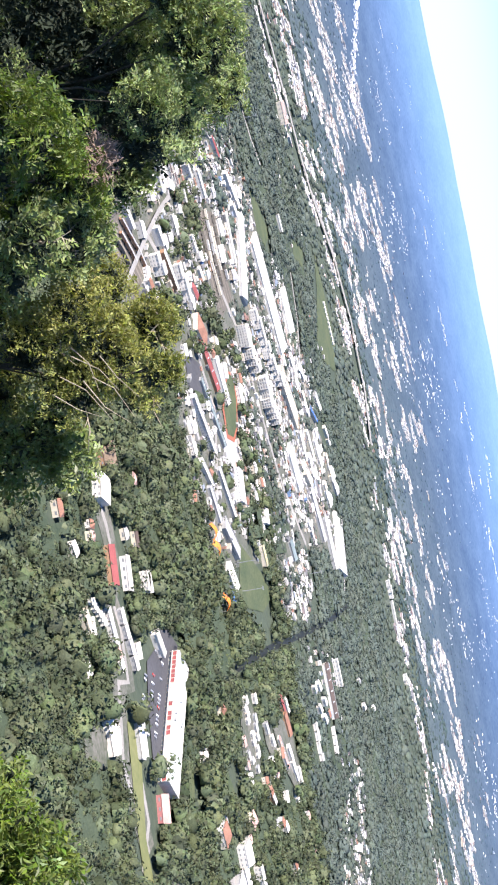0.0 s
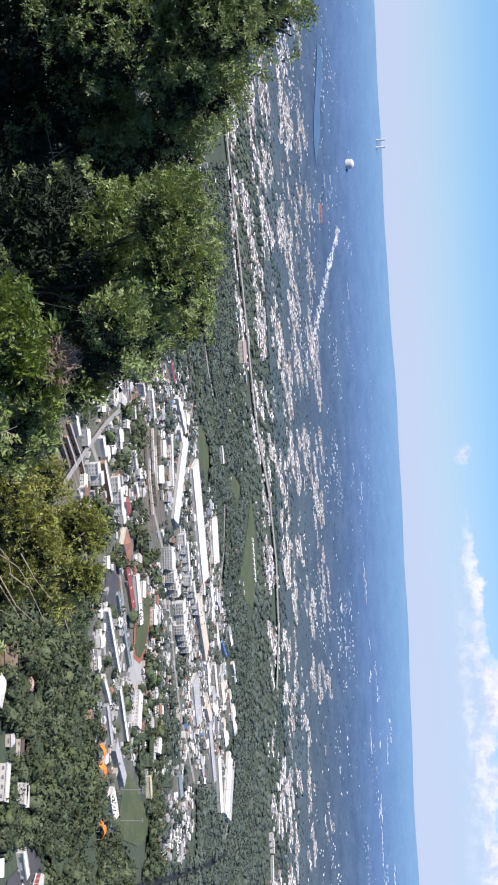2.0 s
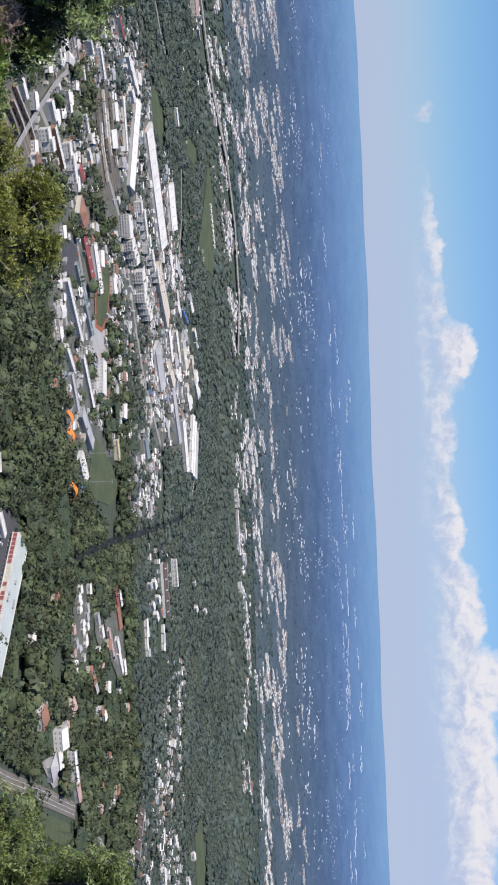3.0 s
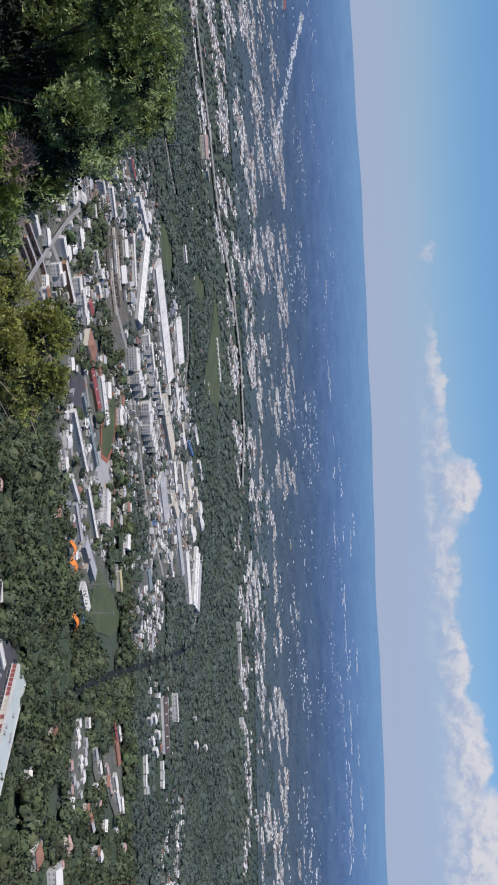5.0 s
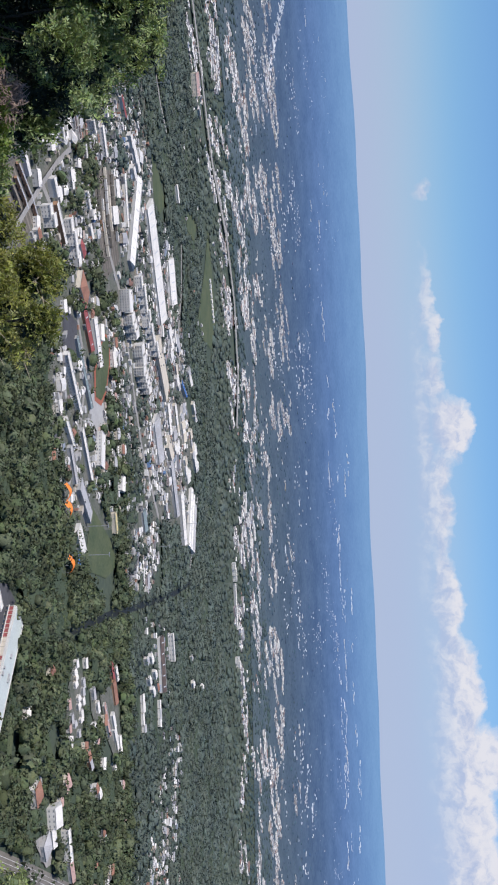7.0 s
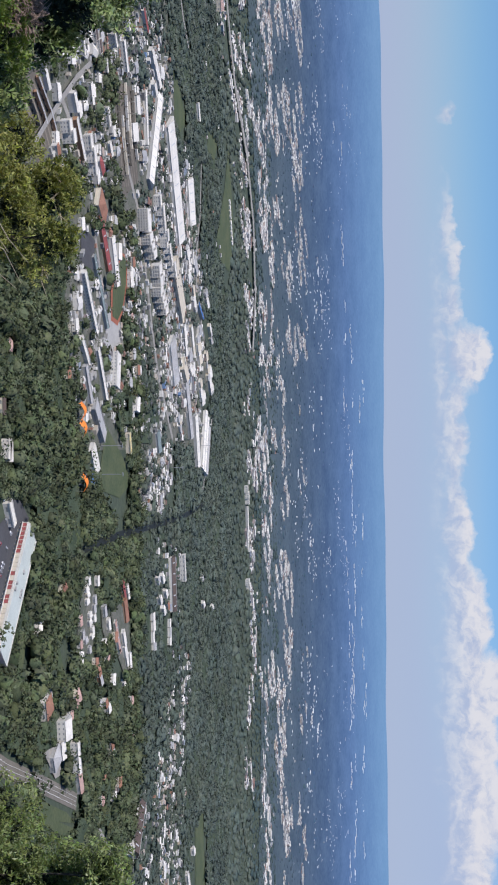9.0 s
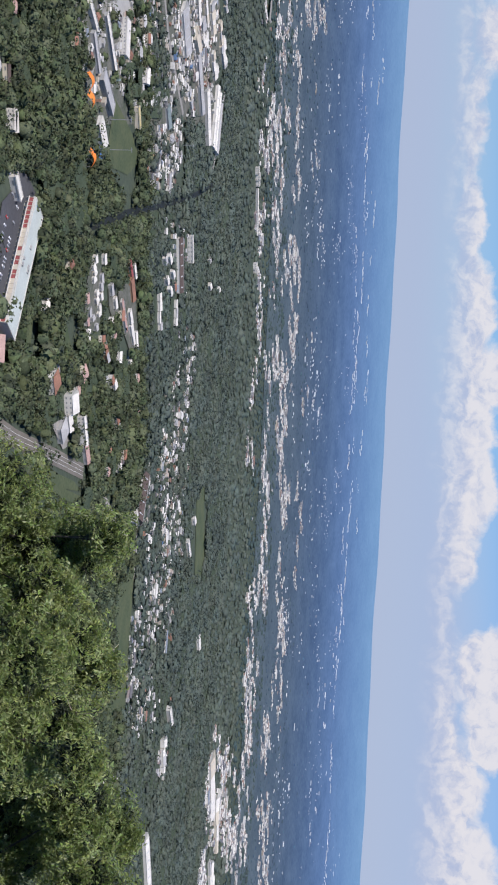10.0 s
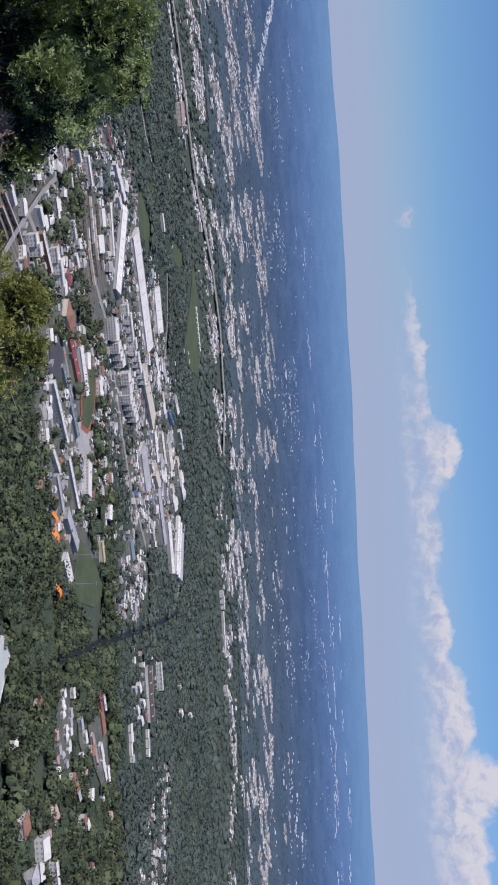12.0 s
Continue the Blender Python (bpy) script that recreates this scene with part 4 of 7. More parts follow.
M_CLUTTER = mixed_paint("yard_clutter_paint", ((0.34, (0.58, 0.56, 0.52)), (0.56, (0.36, 0.35, 0.33)), (0.72, (0.15, 0.15, 0.15)), (0.80, (0.30, 0.17, 0.12)), (0.975, (0.44, 0.39, 0.32)), (0.985, (0.14, 0.22, 0.36)), (1.0, (0.20, 0.26, 0.24))), 0.7)
M_FAR_PAINT = mixed_paint("pale_far_paint", ((0.60, (0.80, 0.80, 0.79)), (0.85, (0.42, 0.45, 0.50)), (1.0, (0.52, 0.49, 0.46))), 0.7)

# ---- the town on the valley floor ----
def stepped(p, q):
    """The fronts of a building from p to q: one, or a stepped row of them where it runs askew to the lookout."""
    a, b = Vector(p), Vector(q)
    view = ((a + b) / 2).normalized()
    if abs((b - a).normalized().dot(view)) < 0.36 or (b - a).length < 16:
        return [(p, q)]
    n = max(2, round((b - a).length / 15))
    side = Vector((view.y, -view.x)).lerp(view, 0.16).normalized()
    wide = side * (abs((b - a).dot(side)) / n / 2 + 1.0)
    mids = [a.lerp(b, (k + 0.5) / n) for k in range(n)]
    return [(tuple(c - wide), tuple(c + wide)) for c in mids]


def hall(name, p, q, depth, high, roof, wall, label, category, shape="gable", bays=0, floors=1, group=""):
    """A building with its front foot from p to q and its depth away from the lookout."""
    fronts = stepped(p, q) if shape == "flat" and floors > 1 else [(p, q)]
    n = len(fronts)
    for k, (u, v) in enumerate(fronts):
        deep, tall, few = (depth, high, bays) if n == 1 else (max(depth, 11), high * (0.82, 1.0, 0.9)[k % 3], max(bays // n, 3))
        made = block(name, u, v, deep, tall, roof, wall, label, category, shape, few, floors, group)
    return made


def block(name, p, q, depth, high, roof, wall, label, category, shape, bays, floors, group):
    """One building: walls, roof and windows."""
    a, b = Vector((*p, 0)), Vector((*q, 0))
    mid = (a + b) / 2
    along = (b - a).normalized()
    away = Vector((-along.y, along.x, 0))
    if away.dot(mid) < 0:
        along, away = -along, -away
    half, turn = (b - a).length / 2, math.degrees(math.atan2(along.y, along.x))
    if shape == "gable" and floors == 1 and high > 4:
        high *= 0.72
    z = height(mid.x, mid.y)
    top = tagged(empty(name, mid.x, mid.y, z, turn), label, category, group)
    keep_off(*(mid + away * depth / 2).xy, half, depth / 2, turn)
    boxed("wall", wall, top, (-half, half, 0, depth, -1, high))
    bm = bmesh.new()
    o = 0.5
    if shape == "flat":
        box(bm, -half - o, half + o, -o, depth + o, high, high + 0.35)
        part("roof", bm, roof, top)
        e, t = high + 0.35, 0.35
        for s in ((-half - o, half + o, -o, -o + t), (-half - o, half + o, depth + o - t, depth + o), (-half - o, -half - o + t, -o + t, depth + o - t), (half + o - t, half + o, -o + t, depth + o - t)):
            boxed("parapet", wall, top, (*s, e, e + 0.6))
        rng = np.random.default_rng(int(abs(p[0]) + abs(p[1])))
        for _ in range(int(half * depth / 220)):
            u, v, s = rng.uniform(-half + 3, half - 3), rng.uniform(2, max(depth - 3, 2.5)), rng.uniform(0.8, 1.8)
            boxed("roof_unit", M_GREY_WALL, top, (u - s, u + s, v - s * .7, v + s * .7, e, e + 1.3))
    elif shape == "barrel":
        n, rise = 10, min(depth * 0.18, 4.0)
        prof = [(-o + (depth + 2 * o) * k / n, high + rise * math.sin(math.pi * k / n)) for k in range(n + 1)]
        up = [[bm.verts.new((x, y, z + d)) for y, z in prof] for x in (-half - o, half + o) for d in (0.0, 0.25)]
        for k in range(n):
            bm.faces.new((up[1][k], up[3][k], up[3][k + 1], up[1][k + 1]))
            bm.faces.new((up[0][k + 1], up[2][k + 1], up[2][k], up[0][k]))
        for i, j in ((0, 1), (3, 2)):
            bm.faces.new(list(reversed(up[i])) + up[j])
        part("roof", bm, roof, top)
    else:
        rise = min(depth * 0.2, 5.0) if shape == "gable" else min(depth * 0.32, 4.0)
        cut = 0.0 if shape == "gable" else min(half * 0.8, depth * 0.45)
        v = [bm.verts.new(c) for c in ((-half - o, -o, high), (half + o, -o, high), (half + o, depth + o, high), (-half - o, depth + o, high),
                                       (-half - o + cut, depth / 2, high + rise), (half + o - cut, depth / 2, high + rise))]
        for f in ((0, 1, 5, 4), (1, 2, 5), (2, 3, 4, 5), (3, 0, 4), (3, 2, 1, 0)):
            bm.faces.new([v[i] for i in f])
        cover = part("roof", bm, roof, top)
        if shape == "gable" and half > 16:
            slope = math.atan2(rise, depth / 2 + o)
            for k in range(min(int(half / 7), 9)):
                u = -half + 2 * half * (k + 0.5) / min(int(half / 7), 9)
                v0, v1 = depth * 0.12, depth * 0.38
                bm = bmesh.new()
                q = [bm.verts.new((x, v, high + (v + o) * math.tan(slope) + e)) for e in (0.02, 0.16) for x, v in ((u - .7, v0), (u + .7, v0), (u + .7, v1), (u - .7, v1))]
                for f in ((4, 5, 6, 7), (0, 1, 5, 4), (1, 2, 6, 5), (2, 3, 7, 6), (3, 0, 4, 7)):
                    bm.faces.new([q[i] for i in f])
                part("roof_light", bm, M_ROOF_LIGHT, cover, "grey translucent roof light")
            boxed("ridge_cap", M_GREY_WALL, cover, (-half - o, half + o, depth / 2 - 0.5, depth / 2 + 0.5, high + rise - 0.05, high + rise + 0.35))
    if bays and not (shape == "gable" and floors == 1 and half > 12):
        bw, fh = 2 * half / bays, high / floors
        pane = None
        for f in range(floors):
            for k in range(bays):
                x, z0 = -half + bw * (k + 0.5), fh * f + fh * 0.36
                if pane is None:
                    pane = boxed("window", M_GLASS, top, (-bw * 0.2, bw * 0.2, -0.12, 0.05, 0, fh * 0.3))
                    pane.location = (x, 0, z0)
                else:
                    w = new("window", pane.data)
                    w.parent, w.location = top, (x, 0, z0)
    return top


def works_row(p, q, depth, high, roof, wall, grain=1.0):
    """A row of narrow works halls, each with a roof of its own, with gaps and steps between them."""
    a, b = Vector(p), Vector(q)
    rng = np.random.default_rng(int(abs(p[0]) * 7 + p[1]))
    long = (b - a).length
    back = Vector((-(b - a).y, (b - a).x)).normalized()
    back = back if back.dot(a) > 0 else -back
    at = 0.0
    while at < long - 4:
        piece = min(rng.uniform(9, 19) * grain, long - at)
        u, v, step = a.lerp(b, at / long), a.lerp(b, (at + piece - 1.2) / long), back * rng.uniform(0, 7)
        tone, words = ((roof, "pale"), (M_GREY_ROOF, "grey"), (M_CREAM_WALL, "cream"), (M_WHITE_ROOF, "white"))[int(rng.choice(4, p=(0.45, 0.2, 0.15, 0.2)))]
        hall("works_hall", tuple(u + step), tuple(v + step), max(depth * rng.uniform(0.35, 0.75), 6), high * rng.uniform(0.75, 1.0), tone, wall,
             "narrow works hall with a " + words + " sheet roof", "hall", "gable", 0, 1, "works halls")
        at += piece


def flats(p, q, depth, floors, bays, label):
    """Flats with a balcony slab and rail in front of each floor's windows; a stepped row where they run askew."""
    fronts = stepped(p, q)
    bays = max(bays // len(fronts), 3)
    for u, v in fronts:
        top = block("apartment_block", u, v, max(depth, 9), floors * 3.1, M_WHITE_ROOF, M_WHITE_WALL, label, "apartment block", "flat", bays, floors, "apartment blocks by the works")
        half = (Vector(u) - Vector(v)).length / 2
        for f in range(1, floors):
            z = f * 3.1
            slab = boxed("balcony", M_WHITE_WALL, top, (-half + .5, half - .5, -1.1, -0.02, z - 0.15, z + 0.15))
            boxed("railing", M_WHITE_WALL, slab, (-half + .5, half - .5, -1.1, -1.0, z + 0.15, z + 1.25))
        for k in range(bays + 1):
            x = -half + 0.5 + (2 * half - 1) * k / bays
            boxed("fin_wall", M_WHITE_WALL, top, (x - 0.12, x + 0.12, -1.2, -0.02, 0, floors * 3.1))


def strip(name, points, width, material, label, category="road", lift=0.25, lines=0, shy=False, bare=True):
    """A road, path or channel along points on the plan."""
    P = [Vector((*p, 0)) for p in points]
    bm, rows, legs = bmesh.new(), [], list(zip(P, P[1:]))
    if max((b - a).length for a, b in legs) > 60:
        P = [a.lerp(b, k / 12) for a, b in legs for k in range(12)] + P[-1:]
    for i, p in enumerate(P):
        d = (P[min(i + 1, len(P) - 1)] - P[max(i - 1, 0)]).normalized()
        n = Vector((-d.y, d.x, 0)) * width / 2
        rows.append([bm.verts.new((c.x, c.y, height(c.x, c.y) + lift)) for c in (p + n, p - n)])
    for a, b in zip(rows, rows[1:]):
        bm.faces.new((a[0], a[1], b[1], b[0]))
    bmesh.ops.recalc_face_normals(bm, faces=bm.faces)
    ob = tagged(part(name, bm, material), label, category, kind="structure")
    for a, b in legs if bare else ():
        m, d = (a + b) / 2, b - a
        keep_off(m.x, m.y, d.length / 2, width / 2, math.degrees(math.atan2(d.y, d.x)), 1.5 if shy else 2.0, shy)
    if lines:
        for k in range(lines):
            off = width * ((k + 1) / (lines + 1) - 0.5)
            bm = bmesh.new()
            for a, b in zip(P, P[1:]):
                d = (b - a).normalized()
                n = Vector((-d.y, d.x, 0))
                u, v = a + n * off, b + n * off
                bm.faces.new([bm.verts.new((c.x, c.y, height(c.x, c.y) + lift + 0.15)) for c in (u + n * .12, u - n * .12, v - n * .12, v + n * .12)])
            bmesh.ops.recalc_face_normals(bm, faces=bm.faces)
            part("lane_line", bm, M_LINE, ob)
    return ob


PATCHES = []


def patch(name, points, material, label, category, lift=0.15, bare=True):
    """A flat field or yard with its corners on the plan."""
    PATCHES.append(name)
    lift += 0.03 * len(PATCHES)
    bm = bmesh.new()
    rim = [bm.verts.new((x, y, height(x, y) + lift)) for x, y in points]
    hub = bm.verts.new((sum(v.co.x for v in rim) / len(rim), sum(v.co.y for v in rim) / len(rim), sum(v.co.z for v in rim) / len(rim)))
    for k in range(len(rim)):
        bm.faces.new((rim[k - 1], rim[k], hub))
    bmesh.ops.recalc_face_normals(bm, faces=bm.faces)
    for f in bm.faces:
        if f.normal.z < 0:
            f.normal_flip()
    xs, ys = [p[0] for p in points], [p[1] for p in points]
    a, b = Vector(points[0]), Vector(points[1])
    t = math.atan2((b - a).y, (b - a).x)
    c = Vector((sum(xs) / len(xs), sum(ys) / len(ys)))
    u = max(abs((Vector(p) - c).dot(Vector((math.cos(t), math.sin(t))))) for p in points)
    v = max(abs((Vector(p) - c).dot(Vector((-math.sin(t), math.cos(t))))) for p in points)
    if bare:
        keep_off(c.x, c.y, u * 0.8, v * 0.8, math.degrees(t), 0)
    return tagged(part(name, bm, material), label, category, kind="structure")


def sector(name, b0, b1, r0, r1, material, label, lift=0.02):
    """Built-up ground between two bearings and two distances."""
    nb, nr = 16, 8
    B, R = np.meshgrid(np.radians(np.linspace(b0, b1, nb)), np.linspace(r0, r1, nr), indexing="ij")
    wob = 1 + 0.02 * np.sin(B * 90) + 0.012 * np.sin(B * 210 + 1)
    X, Y = R * wob * np.sin(B), R * wob * np.cos(B)
    V = np.stack([X, Y, land(X, Y) + lift], -1).reshape(-1, 3)
    i, j = np.meshgrid(np.arange(nb - 1), np.arange(nr - 1), indexing="ij")
    F = np.stack([i * nr + j, i * nr + j + 1, (i + 1) * nr + j + 1, (i + 1) * nr + j], -1).reshape(-1, 4)
    return tagged(solid(name, V, F[:, ::-1], material), label, "pavement", kind="structure")


def house_model(w, d, h, roof, wall, label, shape):
    """A small house: walls, roof, windows, door."""
    top = tagged(empty("house", 0, 0, 0), label, "house", "houses of the valley")
    boxed("wall", wall, top, (-w / 2, w / 2, -d / 2, d / 2, -1, h))
    bm = bmesh.new()
    o, cut, rise = 0.5, 0.0 if shape == "gable" else d * 0.4, d * 0.24
    v = [bm.verts.new(c) for c in ((-w / 2 - o, -d / 2 - o, h), (w / 2 + o, -d / 2 - o, h), (w / 2 + o, d / 2 + o, h), (-w / 2 - o, d / 2 + o, h), (-w / 2 - o + cut, 0, h + rise), (w / 2 + o - cut, 0, h + rise))]
    for f in ((0, 1, 5, 4), (1, 2, 5), (2, 3, 4, 5), (3, 0, 4), (3, 2, 1, 0)):
        bm.faces.new([v[i] for i in f])
    part("roof", bm, roof, top)
    for x in (-w * 0.3, w * 0.3):
        boxed("window", M_GLASS, top, (x - 0.8, x + 0.8, -d / 2 - 0.08, -d / 2 + 0.05, 1.0, 2.3))
    boxed("door", M_DOOR, top, (-0.5, 0.5, -d / 2 - 0.08, -d / 2 + 0.05, 0, 2.1))
    return top


def ragged(X, Y, b0, b1, r0, r1, seed):
    """A quarter's outline is uneven: its edges wander in and out."""
    R, B = np.hypot(X, Y), np.degrees(np.arctan2(X, Y))
    deep, wide = 0.45 * (r1 - r0), 0.25 * (b1 - b0)
    n1, n2 = patchy(X, Y, 210, seed + 5), patchy(X, Y, 150, seed + 6)
    return (R - r0 > deep * n1 ** 2) & (r1 - R > deep * n2 ** 2) & (B - b0 > wide * n2 ** 2) & (b1 - B > wide * n1 ** 2)


def yard_clutter(b0, b1, r0, r1, step, share, seed):
    """Lean-tos, water tanks, walls, parked vans and heaps in the yards of the town, past counting."""
    X, Y = sector_grid(r0, r1, step, b0, b1, seed)
    rng = np.random.default_rng(seed)
    ok = free_of_taken(X, Y) & ragged(X, Y, b0, b1, r0, r1, seed) & (rng.random(len(X)) < share * (0.35 + 1.3 * patchy(X, Y, 90, seed)))
    X, Y = X[ok], Y[ok]
    n = len(X)
    l, w, h = rng.uniform(1.0, 5.2, n), rng.uniform(0.9, 3.4, n), rng.uniform(1.2, 4.6, n)
    turn = -np.arctan2(X, Y) + rng.choice([0.0, 0.55, 0.62, 1.57, 2.1], n) + rng.normal(size=n) * 0.12
    c, s = np.cos(turn), np.sin(turn)

    def put(u, v, z):
        return np.stack([X + u * c - v * s, Y + u * s + v * c, land(X, Y) + z], -1)

    lean = h * rng.uniform(0.75, 1.0, n)
    V = np.stack([put(-l, -w, -1), put(l, -w, -1), put(l, w, -1), put(-l, w, -1), put(-l, -w, lean), put(l, -w, lean), put(l, w, h), put(-l, w, h)], 1)
    F = np.array([[4, 5, 6, 7], [0, 1, 5, 4], [1, 2, 6, 5], [2, 3, 7, 6], [3, 0, 4, 7]])
    tagged(solid("yard_clutter", V.reshape(-1, 3), (F[None] + np.arange(n)[:, None, None] * 8).reshape(-1, 4), M_CLUTTER), "sheds, lean-tos and parked vans in the town's yards", "clutter", kind="stuff")


HOUSES = []


def house_models():
    for w, d, h, r, wl, s, lab in ((12, 9, 4.0, M_WHITE_ROOF, M_WHITE_WALL, "gable", "white house with a pale metal roof"), (14, 10, 4.5, M_GREY_ROOF, M_CREAM_WALL, "hip", "cream house with a grey hipped roof"),
                                   (11, 9, 4.0, M_TILE_ROOF, M_CREAM_WALL, "gable", "cream house with a terracotta roof"), (16, 9, 6.0, M_WHITE_ROOF, M_GREY_WALL, "hip", "two-storey grey house with a white roof"),
                                   (10, 8, 3.8, M_PINK_ROOF, M_WHITE_WALL, "hip", "small white house with a faded pinkish roof"), (18, 11, 5.0, M_WHITE_ROOF, M_WHITE_WALL, "gable", "long white house with a white roof")):
        HOUSES.append([house_model(w, d, h, r, wl, lab, s), False, w, d])


def settle(x, y, turn, kind):
    """Stand a house of one of the models at a spot."""
    m = pose(x, y, height(x, y), 0, 0, turn)
    rec = HOUSES[kind]
    if rec[1]:
        copy_thing(rec[0], m)
    else:
        rec[0].matrix_world, rec[1] = m, True
    keep_off(x, y, rec[2] / 2, rec[3] / 2, turn, 1.5)


def quarter(b0, b1, r0, r1, step, share, seed, kinds=(0, 1, 2, 3, 4, 5), lean=0.0, joined=False, hidden=True):
    """Houses along the streets between two bearings and two distances."""
    X, Y = sector_grid(r0, r1, step, b0, b1, seed)
    rng = np.random.default_rng(seed)
    ok = free_of_taken(X, Y) & (rng.random(len(X)) < share * (0.5 + patchy(X, Y, 130, seed)))
    if joined:
        ok &= ragged(X, Y, b0, b1, r0, r1, seed)
        joined_houses("town_quarter", X[ok], Y[ok], "small white and grey houses packed along streets", seed, 0.03, 0.72, 1.57)
        for x, y in zip(X[ok], Y[ok]):
            keep_off(float(x), float(y), 5, 4, -math.degrees(math.atan2(x, y)), 0.0, hidden)
        return
    for x, y in zip(X[ok], Y[ok]):
        settle(float(x), float(y), lean - math.degrees(math.atan2(x, y)) + rng.choice((0, 0, 0, 90)) + rng.normal() * 7, int(rng.choice(kinds)))


def car_model(paint, label):
    top = tagged(empty("car", 0, 0, 0), label, "car", "parked cars")
    bm = bmesh.new()
    prof = ((-2.2, 0.35), (-2.25, 0.75), (-1.3, 0.95), (1.0, 0.98), (2.15, 0.8), (2.2, 0.35))
    s = [[bm.verts.new((x, y, z)) for x, z in prof] for y in (-0.88, 0.88)]
    for k in range(6):
        j = (k + 1) % 6
        bm.faces.new((s[0][k], s[0][j], s[1][j], s[1][k]))
    bm.faces.new(list(reversed(s[0])))
    bm.faces.new(s[1])
    bmesh.ops.recalc_face_normals(bm, faces=bm.faces)
    part("body", bm, paint, top)
    bm = bmesh.new()
    lo = [bm.verts.new(c) for c in ((-1.7, -.8, .93), (1.1, -.8, .96), (1.1, .8, .96), (-1.7, .8, .93))]
    hi = [bm.verts.new(c) for c in ((-1.2, -.66, 1.42), (.5, -.66, 1.45), (.5, .66, 1.45), (-1.2, .66, 1.42))]
    for k in range(4):
        bm.faces.new((lo[k], lo[(k + 1) % 4], hi[(k + 1) % 4], hi[k]))
    part("window_band", bm, M_GLASS, top)
    boxed("roof", paint, top, (-1.2, .5, -.66, .66, 1.44, 1.5))
    for x in (-1.35, 1.35):
        for y in (-0.86, 0.86):
            bm = bmesh.new()
            bmesh.ops.create_cone(bm, cap_ends=True, segments=10, radius1=0.33, radius2=0.33, depth=0.22, matrix=pose(x, y, 0.33, 90, 0, 0))
            wheel = part("wheel", bm, M_TYRE, top)
            bm = bmesh.new()
            bmesh.ops.create_cone(bm, cap_ends=True, segments=8, radius1=0.18, radius2=0.18, depth=0.24, matrix=pose(x, y, 0.33, 90, 0, 0))
            part("rim", bm, M_CAR_GREY, wheel, "silver wheel rim")
    return top


CARS = []


def park(spots):
    """Parked cars: x, y, turn."""
    if not CARS:
        for paint, lab in ((M_CAR_WHITE, "white car parked on the asphalt"), (M_CAR_GREY, "silver car parked on the asphalt"), (M_CAR_RED, "red car parked on the asphalt")):
            CARS.append([car_model(paint, lab), False])
    for n, (x, y, t) in enumerate(spots):
        rec = CARS[(0, 1, 0, 1, 0, 0, 1, 2, 0, 1, 0)[n % 11]]
        m = pose(x, y, height(x, y) + 0.2, 0, 0, t)
        if rec[1]:
            copy_thing(rec[0], m)
        else:
            rec[0].matrix_world, rec[1] = m, True


def wagon_model(paint, roof, label):
    """A freight wagon: body, roof and two bogies."""
    top = tagged(empty("freight_wagon", 0, 0, 0), label, "wagon", "wagons in the rail yard")
    boxed("body", paint, top, (-6.4, 6.4, -1.4, 1.4, 1.1, 3.9))
    bm = bmesh.new()
    for u, v in ((-6.5, 6.5),):
        ring = [[bm.verts.new((x, y, z)) for y, z in ((-1.5, 3.9), (-0.8, 4.3), (0.8, 4.3), (1.5, 3.9))] for x in (u, v)]
        for k in range(4):
            bm.faces.new((ring[0][k], ring[1][k], ring[1][(k + 1) % 4], ring[0][(k + 1) % 4]))
        bm.faces.new(ring[0])
        bm.faces.new(list(reversed(ring[1])))
    bmesh.ops.recalc_face_normals(bm, faces=bm.faces)
    part("roof", bm, roof, top)
    for x in (-4.4, 4.4):
        boxed("bogie", M_TYRE, top, (x - 1.3, x + 1.3, -1.1, 1.1, 0.3, 1.1))
    return top


WAGONS = []


def train(points, first, count, seed):
    """A string of wagons along a track, from a distance along it."""
    rng = np.random.default_rng(seed)
    if not WAGONS:
        for paint, roof, words in ((M_BRICK_WALL, M_GREY_ROOF, "rusty brown freight wagon in the rail yard"), (M_GREY_WALL, M_WHITE_ROOF, "grey freight wagon with a pale roof"),
                                   (M_CREAM_WALL, M_CREAM_WALL, "cream freight wagon in the rail yard"), (M_TAN_ROAD, M_TAN, "tan open freight wagon in the rail yard")):
            WAGONS.append([wagon_model(paint, roof, words), False])
    P = [Vector(p) for p in points]
    at, kind = first, int(rng.integers(4))
    for k in range(count):
        left = at
        for u, v in zip(P, P[1:]):
            if left <= (v - u).length:
                break
            left -= (v - u).length
        c = u + (v - u).normalized() * left
        if rng.random() < 0.25:
            kind = int(rng.integers(4))
        m = pose(c.x, c.y, 0.25, 0, 0, math.degrees(math.atan2((v - u).y, (v - u).x)))
        rec = WAGONS[kind]
        if rec[1]:
            copy_thing(rec[0], m)
        else:
            rec[0].matrix_world, rec[1] = m, True
        at += 14.0


